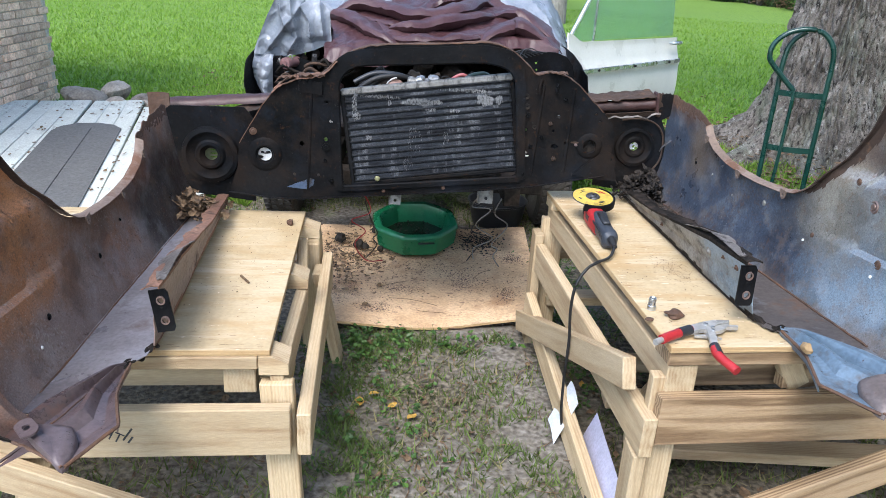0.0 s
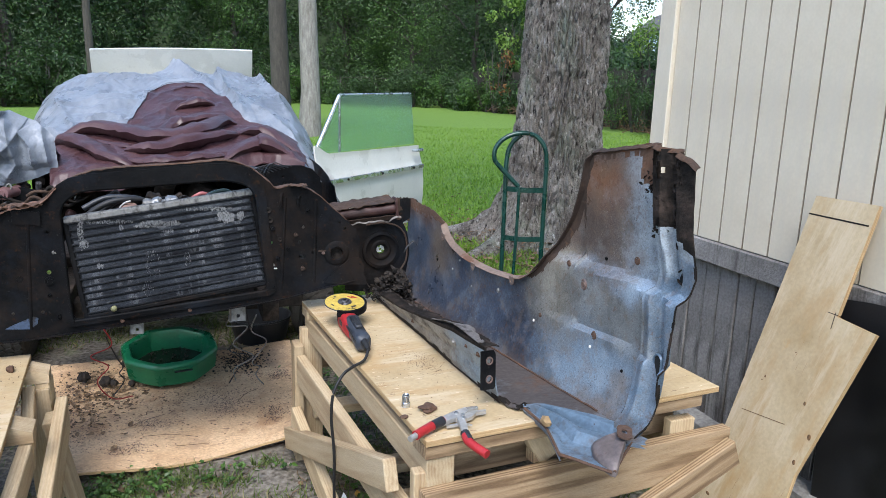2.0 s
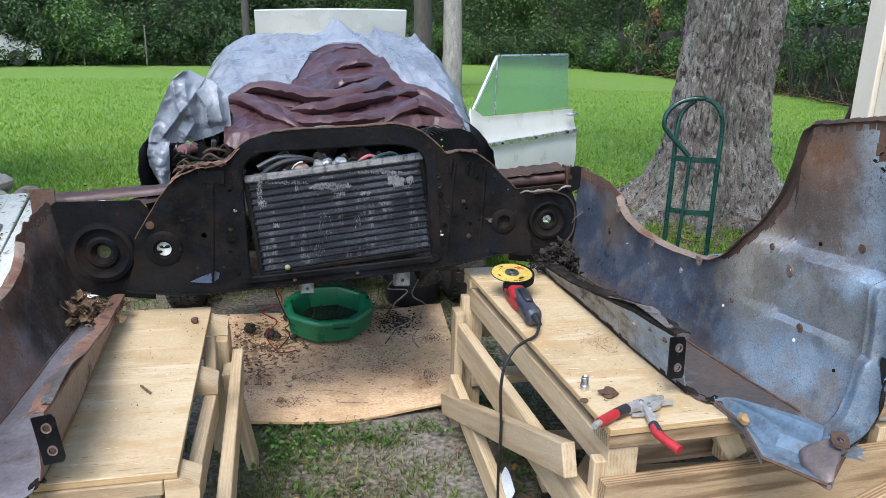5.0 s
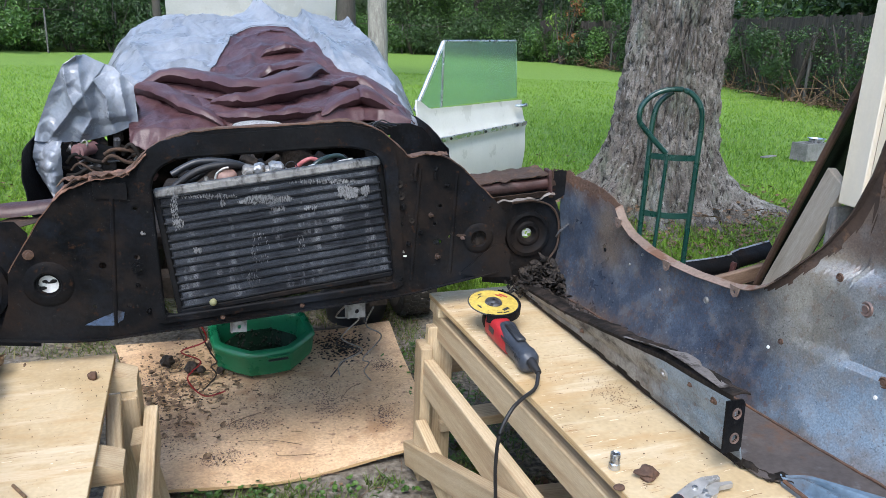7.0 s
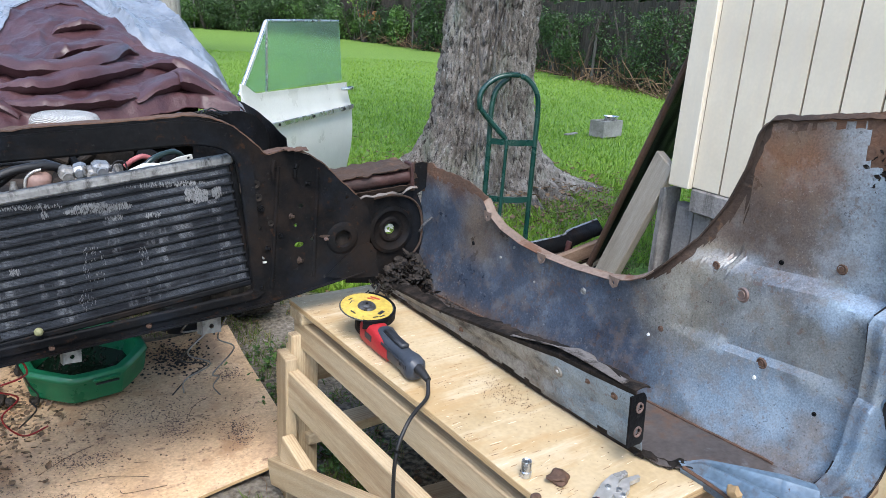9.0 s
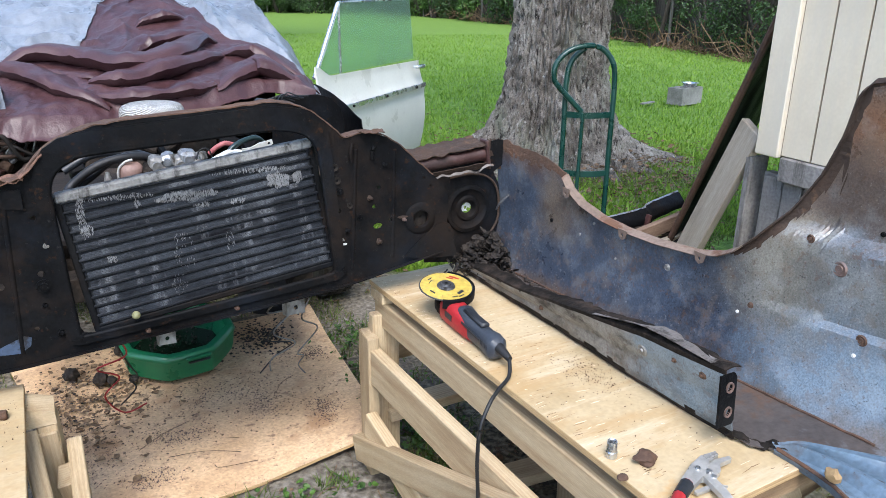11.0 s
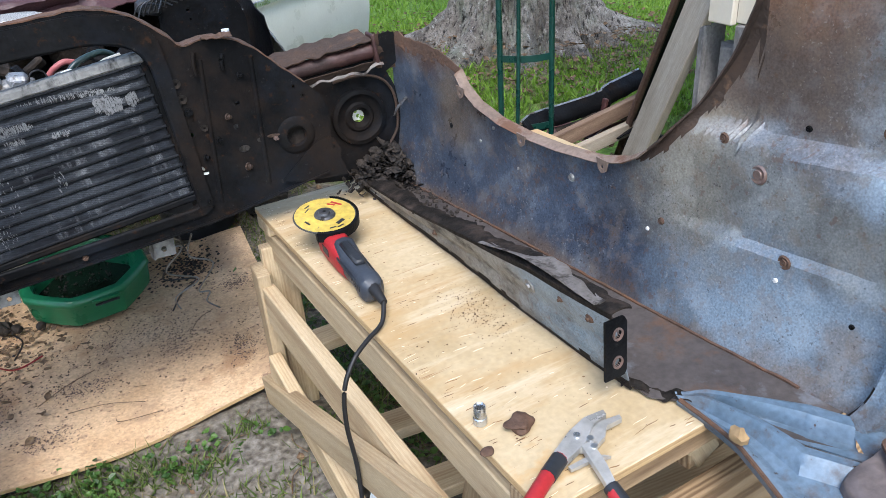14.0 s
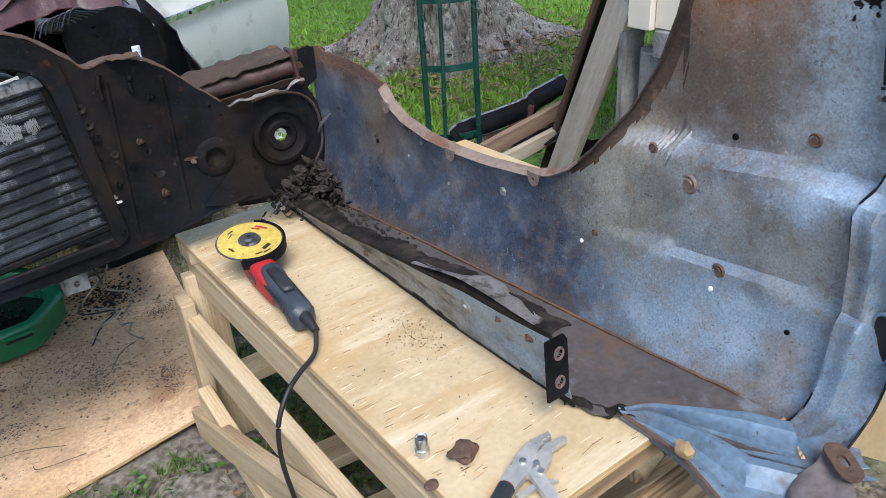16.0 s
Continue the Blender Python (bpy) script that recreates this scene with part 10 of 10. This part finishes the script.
# ---- hand truck ----
def build_hand_truck():
    t = thing("hand_truck", "dark green tubular hand truck standing on the grass", "hand truck")
    # upright frame in a plane facing the yard, slightly turned
    A, B = Vector((1.985, 3.708, 0)), Vector((2.180, 3.610, 0))
    m = along(A, B)
    W = (B - A).length
    b = bmesh.new()
    hoop = [(W, 0, 0.05), (W, 0, 0.9), (W, 0, 1.12), (W * 0.93, 0, 1.21), (W * 0.70, 0, 1.268), (W * 0.38, -0.015, 1.283), (W * 0.0, -0.035, 1.262), (-0.055, -0.05, 1.21), (-0.065, -0.055, 1.15), (-0.04, -0.045, 1.105), (W * 0.34, -0.02, 0.99)]
    tube(b, smooth_path(hoop, 5), 0.0125, 12)
    part("frame", b, GREEN_PAINT, t, "bent green tube hoop", smooth=60, at=m)
    b = bmesh.new()
    tube(b, smooth_path([(0, 0, 0.05), (0, 0, 0.9), (0, 0.005, 1.12), (0.02, 0.01, 1.215), (W * 0.35, 0.006, 1.272)], 5), 0.0125, 12)
    part("side_post", b, GREEN_PAINT, t, smooth=60, at=m)
    for z in (0.975, 0.70, 0.40):
        b = bmesh.new()
        path = [(W * i / 8, -0.035 * math.sin(math.pi * i / 8), z) for i in range(9)]
        rings = []
        for x, y, zz in path:
            rings.append([b.verts.new((x, y + dy, zz + dz)) for dy, dz in ((-0.003, -0.014), (0.003, -0.014), (0.003, 0.014), (-0.003, 0.014))])
        for p, q in zip(rings, rings[1:]):
            for k in range(4):
                b.faces.new((p[k], p[(k + 1) % 4], q[(k + 1) % 4], q[k]))
        part("cross_bar", b, GREEN_PAINT, t, smooth=60, at=m)
    b = bmesh.new()
    tube(b, smooth_path([(W * 0.36, -0.035, 0.985), (W * 0.34, -0.045, 0.70), (W * 0.30, -0.06, 0.40), (W * 0.26, -0.06, 0.08)], 5), 0.009, 8)
    part("center_bar", b, GREEN_PAINT, t, smooth=60, at=m)
    b = bmesh.new()
    box(b, (0.36, 0.22, 0.006), Matrix.Translation((W / 2, -0.11, 0.03)), 0.002)
    part("toe_plate", b, GREEN_PAINT, t, at=m)
    for x in (-0.06, W + 0.06):
        b = bmesh.new()
        lathe(b, [(0.03, -0.03), (0.07, -0.03), (0.115, -0.028), (0.125, 0.0), (0.115, 0.028), (0.07, 0.03), (0.03, 0.03)], 28)
        part("wheel", b, TYRE, t, "black rubber wheel", smooth=40, at=m @ pose(x, 0.08, 0.125, 0, 90, 0))


build_hand_truck()


# ---- scrap leaning on the shed corner ----
GREY_PLANK = material("greyed_plank", [(0.22, 0.18, 0.135), (0.34, 0.285, 0.22), (0.40, 0.345, 0.275)], scale=3, rough=0.85, bump=0.3, stretch=(0.8, 9, 9), fine=45, fine_amount=0.15)
PLANK_BROWN = material("brown_old_plank", [(0.10, 0.06, 0.04), (0.19, 0.12, 0.08), (0.27, 0.185, 0.13)], scale=3, rough=0.85, bump=0.3, stretch=(0.8, 9, 9), fine=45, fine_amount=0.2)


def build_scrap():
    hood = thing("car_hood", "rusty dark car hood leaning against the shed corner", "car hood")
    b = bmesh.new()
    p0, p1 = Vector((2.62, 3.66, 0.12)), Vector((2.50, 2.98, 1.50))

    def pan(u, v):
        p = p0.lerp(p1, v)
        across = Vector((0.50, 0.22, 0.05)) * (u - 0.12)
        q = p + across
        q += Vector((-0.5, -0.6, 0)).normalized() * (0.03 * math.sin(math.pi * u) + 0.010 * math.sin(u * 22) * math.sin(v * 12))
        return q
    grid_surface(b, pan, 30, 50, thickness=0.005)
    part("sheet", b, BLACK_STEEL, hood, smooth=50)
    b = bmesh.new()
    tube(b, [tuple(p0 + Vector((-0.06, -0.026, 0))), tuple(p0.lerp(p1, 0.5) + Vector((-0.065, -0.03, 0))), tuple(p1 + Vector((-0.06, -0.026, 0)))], 0.016, 8)
    part("edge_rail", b, RUST_EDGE, hood, "rusty folded edge")
    b2 = thing("leaning_plank", "grey weathered plank leaning against the shed corner", "plank")
    beam(b2, "board", (2.395, 3.42, 0.02), (2.378, 2.965, 1.01), 0.135, 0.037, GREY_PLANK, up=(-1, 0.2, 0))
    bm = bmesh.new()
    box(bm, (0.10, 0.03, 0.9), pose(2.40, 2.945, 0.45), 0.004)
    tagged(part("grey_board", bm, GREY_BOARD), "short grey board standing below the corner trim", "plank")
    # bent car panel with a bright worn edge, lying over two old boards
    s = thing("bent_panel", "rusty bent strip of car body on the scrap heap", "car panel")
    top = smooth_path([Vector((2.02, 3.60, 0.440)), Vector((2.13, 3.68, 0.437)), Vector((2.33, 3.70, 0.443)), Vector((2.51, 3.71, 0.457)), Vector((2.56, 3.72, 0.477)), Vector((2.80, 3.78, 0.500))], 8)
    b = bmesh.new()
    grid_surface(b, lambda u, v: top[round(u * (len(top) - 1))] + Vector((0.02 * v, -0.03 * v - 0.02 * math.sin(v * 3), -0.075 * v + 0.006 * noise.noise(Vector((u * 20, v * 4, 0))))), len(top) - 1, 12, thickness=0.003)
    part("web", b, BLACK_STEEL, s, smooth=50)
    b = bmesh.new()
    grid_surface(b, lambda u, v: top[round(u * (len(top) - 1))] + Vector((0, 0.016 * v - 0.004, 0.004 * math.sin(v * 3.1) + 0.002)), len(top) - 1, 5, thickness=0.003)
    part("edge", b, BRIGHT_ALU, s, "bright worn edge", smooth=50)
    b = bmesh.new()
    box(b, (0.018, 0.03, 0.11), pose(2.50, 3.66, 0.385, 0, 14, 0), 0.003)
    part("tie", b, MAROON_STEEL, s)
    for a, c, w, mt in ((Vector((2.12, 3.50, 0.355)), Vector((2.70, 3.62, 0.41)), 0.07, PLANK_BROWN), (Vector((2.18, 3.46, 0.30)), Vector((2.66, 3.55, 0.335)), 0.06, GREY_PLANK)):
        s = thing("old_board", "weathered brown board on the scrap heap", "board", group="boards on the scrap heap")
        beam(s, "board", a, c, 0.035, w, mt)
    s = thing("scrap_heap", "low heap of rusty scrap metal beside the shed", "scrap")
    rng = random.Random(41)
    for k in range(14):
        b = bmesh.new()
        w, l = rng.uniform(0.05, 0.14), rng.uniform(0.2, 0.5)
        grid_surface(b, lambda u, v: ((u - 0.5) * l, (v - 0.5) * w, 0.02 * math.sin(u * 5) + 0.02 * math.cos(v * 4)), 10, 5, thickness=0.004)
        part("sheet_piece", b, rng.choice((BLACK_STEEL, RUST_STEEL, MAROON_STEEL, DARK)), s, at=pose(rng.uniform(2.15, 2.65), rng.uniform(3.3, 3.75), 0.04 + 0.024 * k, rng.uniform(-25, 25), rng.uniform(-25, 25), rng.uniform(0, 180)))
    # plywood offcuts leaning on the shed wall, over black sheeting
    sh = thing("leaning_plywood", "pale plywood offcut with a notched side leaning against the shed", "plywood")
    bm = bmesh.new()
    plate(bm, [(1.211, 0.133), (1.257, -0.105), (0.894, -0.155), (0.908, -0.300), (0.383, -0.288), (0.135, -0.330), (0.098, -0.262), (-0.020, 0.004)], (), 0.015)
    bmesh.ops.translate(bm, verts=bm.verts[:], vec=(0, 0, -0.0075))
    for fc in bm.faces:
        fc.normal_update()
        if abs(fc.normal.z) < 0.5:
            fc.material_index = 1
    pan = part("panel", bm, [PLY, PLY_EDGE], sh, at=along((2.02, 1.99, 0.02), (2.318, 1.775, 1.205), (-1, 0, 0.3)))
    for x, y, l, w, ang, nm, lb in ((1.168, 0.012, 0.235, 0.005, -80, "saw_cut", "dark saw cut"), (0.897, -0.142, 0.050, 0.002, 100, "pencil_line", "pencilled cross"), (0.878, -0.150, 0.055, 0.002, 12, "pencil_line", ""), (0.47, -0.08, 0.19, 0.0022, 108, "crack", "dark crack in the veneer")):
        b2 = bmesh.new()
        box(b2, (l, w, 0.0008))
        part(nm, b2, KNOT if nm == "crack" else DARK, pan, lb, at=pose(x, y, 0.0080, 0, 0, ang))
    knots(pan, 0.85, 0.24, 9, 9)
    for x, y, r in ((0.52, -0.27, 0.007), (0.42, -0.265, 0.006), (0.27, -0.27, 0.007), (0.60, -0.20, 0.005)):
        b2 = bmesh.new()
        plate(b2, circle(0, 0, r, 12, 1.4, 1.0), (), 0.0008)
        part("knot", b2, KNOT, pan, at=pose(x, y, 0.0077, 0, 0, 20))
    bm = bmesh.new()
    grid_surface(bm, lambda u, v: (2.27 + 0.03 * math.sin(u * 9) + 0.04 * (1 - v), 1.75 - 0.9 * u, 0.03 + 0.86 * v + 0.02 * math.sin(u * 6)), 24, 16, thickness=0.004)
    tagged(part("black_sheeting", bm, BLACK_SHEET, smooth=50), "black plastic sheeting against the shed skirt", "sheeting")


build_scrap()


# ---- cinder block on the lawn with an aluminium tray ----
def build_block():
    b = bmesh.new()
    plate(b, [(-0.2, -0.1), (0.2, -0.1), (0.2, 0.1), (-0.2, 0.1)], [[(-0.165, -0.065), (-0.02, -0.065), (-0.02, 0.065), (-0.165, 0.065)], [(0.02, -0.065), (0.165, -0.065), (0.165, 0.065), (0.02, 0.065)]], 0.19)
    tagged(part("cinder_block", b, CONCRETE, at=pose(7.53, 8.82, 0.02, 0, 0, 14) @ Matrix.Scale(1.2, 4)), "grey two-hole cinder block on the lawn", "cinder block")
    b = bmesh.new()
    lathe(b, [(0.002, 0.004), (0.085, 0.004), (0.105, 0.05), (0.118, 0.052), (0.105, 0.048), (0.082, 0.0), (0.002, 0.0)], 24)
    tagged(part("tray", b, CHROME, smooth=30, at=pose(7.62, 8.84, 0.250)), "small aluminium tray on the cinder block", "tray")
    b = bmesh.new()
    box(b, (0.30, 0.06, 0.02), None, 0.004)
    tagged(part("paver", b, CONCRETE, at=pose(6.95, 8.9, 0.05, 0, 0, 20)), "flat grey stone lying in the grass", "stone")


build_block()


# ---- rotted leaves packed in the fender corners ----
def build_muck():
    rng = random.Random(12)
    for cx, cy, cz, sx, sy, n, lb in ((1.09, 2.81, 0.675, 0.055, 0.045, 480, "rotted black leaves packed in the fender corner"), (-0.62, 2.62, 0.60, 0.05, 0.05, 240, "brown leaves packed in the fender corner")):
        bm = bmesh.new()
        for _ in range(n):
            x, y = rng.gauss(cx, sx), rng.gauss(cy, sy)
            if cx > 0 and (y > 2.855 or x > 1.17):
                continue
            d = math.hypot((x - cx) / sx, (y - cy) / sy)
            z = cz + max(0.0, (0.115 if cx > 0 else 0.085) * math.exp(-d * d * 0.4)) * rng.random()
            leaf_bm(bm, pose(x, y, z + 0.006, rng.uniform(-60, 60), rng.uniform(-60, 60), rng.uniform(0, 360)), rng.choice((rng.uniform(0.005, 0.014), rng.uniform(0.014, 0.030))), rng)
        for _ in range(14):
            a = rng.uniform(0, 6.28)
            x, y, z = rng.gauss(cx, sx * 0.8), min(2.85, rng.gauss(cy, sy * 0.8)), cz + rng.uniform(0.01, 0.07)
            tube(bm, [(x, y, z), (x + 0.05 * math.cos(a), y + 0.02 * math.sin(a), z + rng.uniform(-0.02, 0.05))], 0.0016, 5)
        tagged(part("packed_leaves", bm, SOIL if cx > 0 else LEAF_LITTER), lb, "leaves", kind="stuff")
    # crumbs spilling down the right flange
    bm = bmesh.new()
    for _ in range(160):
        y = 2.78 - abs(rng.gauss(0, 0.16))
        x = rng.uniform(interp(y, INNER) + 0.02, fender_x(y, 0.68) - 0.01)
        q = bmesh.ops.create_icosphere(bm, subdivisions=1, radius=rng.uniform(0.0015, 0.007))
        bmesh.ops.transform(bm, matrix=Matrix.Translation((x, y, 0.675)), verts=q["verts"])
    tagged(part("flange_crumbs", bm, SOIL), "black crumbs of rust along the fender flange", "debris", kind="stuff")


build_muck()


# ---- small things: bottle, brass clip, wires, paper, knob ----
def build_small():
    b = bmesh.new()
    lathe(b, [(0.001, 0.0), (0.030, 0.0), (0.032, 0.01), (0.032, 0.10), (0.026, 0.125), (0.013, 0.145), (0.013, 0.165), (0.001, 0.165)], 20)
    bot = thing("plastic_bottle", "small clear plastic bottle with a pale cap in the engine bay", "bottle", at=pose(0.924, 3.955, 0.7595))
    part("body", b, WHITE_PLASTIC, bot, smooth=35)
    b = bmesh.new()
    cyl(b, 0.015, 0.02, pose(0, 0, 0.172), 16)
    part("cap", b, PAPER, bot)
    b = bmesh.new()
    bmesh.ops.create_icosphere(b, subdivisions=2, radius=0.014)
    for v in b.verts:
        v.co *= 1 + 0.6 * noise.noise(v.co * 90)
    tagged(part("dry_leaf_curl", b, TAN_LEAF, smooth=40, at=pose(1.149, 1.577, 0.690)), "curled tan leaf on the fender nose", "leaf")
    # wires below the support
    rng = random.Random(55)
    for k, (x, y, z, mt, lb) in enumerate(((0.50, 3.0, 0.62, ALU, "loose pale wire hanging under the support"), (0.52, 3.05, 0.60, CORD, "loose black wire hanging under the support"), (0.56, 3.0, 0.58, ALU, "loose pale wire hanging under the support"), (-0.02, 2.95, 0.60, RED, "loose red wire hanging under the support"), (0.0, 3.0, 0.60, CORD, "loose black wire hanging under the support"))):
        b = bmesh.new()
        pts = [(x, y, z)]
        for i in range(6):
            pts.append((x + rng.uniform(-0.07, 0.07), y + 0.12 * (i + 1) * 0.5 + rng.uniform(-0.04, 0.04), z - 0.08 * (i + 1) + rng.uniform(-0.04, 0.04)))
        tube(b, smooth_path(pts, 6), 0.0028, 6)
        tagged(part("wire", b, mt, smooth=60), lb, "wire", group="loose wires")
    # folded papers tucked against the skid
    pp = thing("paper_sheets", "white and teal printed papers leaning on the bench skid", "papers")
    b = bmesh.new()
    grid_surface(b, lambda u, v: (0.690 + 0.07 * v, 2.22 - 0.13 * u + 0.02 * v, 0.02 + 0.15 * v + 0.01 * math.sin(u * 4)), 12, 8, thickness=0.001)
    part("sheet", b, PAPER, pp, smooth=60)
    b = bmesh.new()
    grid_surface(b, lambda u, v: (0.775 + 0.05 * v, 2.10 - 0.40 * u, 0.006 + 0.13 * v * (1 - 0.3 * u)), 12, 8, thickness=0.001)
    part("sheet", b, plain("lilac_paper", (0.42, 0.42, 0.54), 0.8), pp, smooth=60)
    b = bmesh.new()
    grid_surface(b, lambda u, v: (0.768 + 0.006 * v, 2.11 - 0.41 * u, 0.006 + 0.022 * v), 12, 2, thickness=0.001)
    part("teal_edge", b, plain("teal_ink", (0.03, 0.36, 0.27), 0.7), pp)
    # knob of rust and stick on the bench top
    b = bmesh.new()
    bmesh.ops.create_icosphere(b, subdivisions=3, radius=0.013)
    for v in b.verts:
        v.co *= 1 + 0.4 * noise.noise(v.co * 120)
    tagged(part("rust_lump", b, RUST_EDGE, smooth=40, at=pose(-0.272, 2.66, 0.563)), "small rusty knob on the bench top", "knob")
    b = bmesh.new()
    tube(b, [(-0.345, 2.17, 0.559), (-0.31, 2.12, 0.560)], 0.004, 6)
    tagged(part("twig", b, LEAF_LITTER), "short twig on the bench top", "twig")
    b = bmesh.new()
    lathe(b, [(0.002, 0.0), (0.150, 0.0), (0.178, 0.135), (0.186, 0.140), (0.184, 0.148), (0.174, 0.146), (0.146, 0.012), (0.002, 0.010)], 36, pose(0.705, 4.335, 0.004))
    tagged(part("black_tub", b, BLACK_PLASTIC, smooth=30), "black rubber tub under the car", "tub")


build_small()


# ---- beyond the trees: tan house and a parked white car ----
def build_far():
    h = thing("house", "low tan house with a grey roof beyond the trees", "house", kind="structure")
    bm = bmesh.new()
    box(bm, (12, 8, 3.0), Matrix.Translation((-16.5, 50, 1.5)))
    part("walls", bm, TAN_SIDING, h)
    bm = bmesh.new()
    for i in range(14):
        box(bm, (12.1, 0.06, 0.05), Matrix.Translation((-16.5, 45.97, 0.2 + i * 0.2)))
    part("lap_siding", bm, TAN_SIDING, h)
    bm = bmesh.new()
    vs = [bm.verts.new(p) for p in ((-23, 45.4, 2.95), (-10, 45.4, 2.95), (-10, 54.6, 2.95), (-23, 54.6, 2.95), (-20, 50, 4.8), (-13, 50, 4.8))]
    for f in ((0, 1, 5, 4), (1, 2, 5), (2, 3, 4, 5), (3, 0, 4), (0, 3, 2, 1)):
        bm.faces.new([vs[i] for i in f])
    part("roof", bm, ROOF_GREY, h)
    h2 = thing("house", "pale blue house gable with dark trim beyond the fence", "house", kind="structure")
    bm = bmesh.new()
    vs = [bm.verts.new(p) for p in ((25.5, 37, 0), (31, 35, 0), (31, 35, 4.4), (28.2, 36, 6.2), (25.5, 37, 4.4), (28.5, 45, 0), (34, 43, 0), (34, 43, 4.4), (31.2, 44, 6.2), (28.5, 45, 4.4))]
    for f in ((0, 1, 2, 3, 4), (5, 9, 8, 7, 6), (0, 4, 9, 5), (1, 6, 7, 2)):
        bm.faces.new([vs[i] for i in f])
    part("walls", bm, plain("pale_blue_wall", (0.48, 0.60, 0.72), 0.8), h2)
    bm = bmesh.new()
    for a, b_ in (((25.2, 36.9, 4.2), (28.2, 35.8, 6.4)), ((31.3, 34.8, 4.2), (28.2, 35.8, 6.4))):
        tube(bm, [a, b_], 0.14, 6)
        q = Vector((3.0, 8.2, 0))
        f4 = [bm.verts.new(p) for p in (a, b_, tuple(Vector(b_) + q), tuple(Vector(a) + q))]
        bm.faces.new(f4)
    part("roof", bm, ROOF_GREY, h2)
    c = thing("parked_car", "white car parked beyond the shrubs", "car", at=pose(-13.2, 33.0, 0, 0, 0, 20))
    bm = bmesh.new()

    def hull(u, v):
        x = (u - 0.5) * 4.4
        prof = interp(u, [(0, 0.72), (0.08, 0.86), (0.28, 0.95), (0.40, 1.38), (0.68, 1.42), (0.86, 1.0), (1, 0.80)])
        a = (v - 0.5) * math.pi
        return (x, 0.86 * math.sin(a) * (1 - 0.12 * abs(u - 0.5) ** 2), 0.25 + (prof - 0.25) * max(0, math.cos(a)) ** 0.35)
    grid_surface(bm, hull, 40, 20, thickness=0.01)
    part("body", bm, WHITE_PAINT, c, smooth=50)
    for x in (-1.35, 1.35):
        for y in (-0.8, 0.8):
            bm = bmesh.new()
            lathe(bm, [(0.05, -0.09), (0.30, -0.09), (0.33, 0), (0.30, 0.09), (0.05, 0.09)], 24, pose(x, y, 0.32, 90))
            part("wheel", bm, TYRE, c, smooth=40)


build_far()
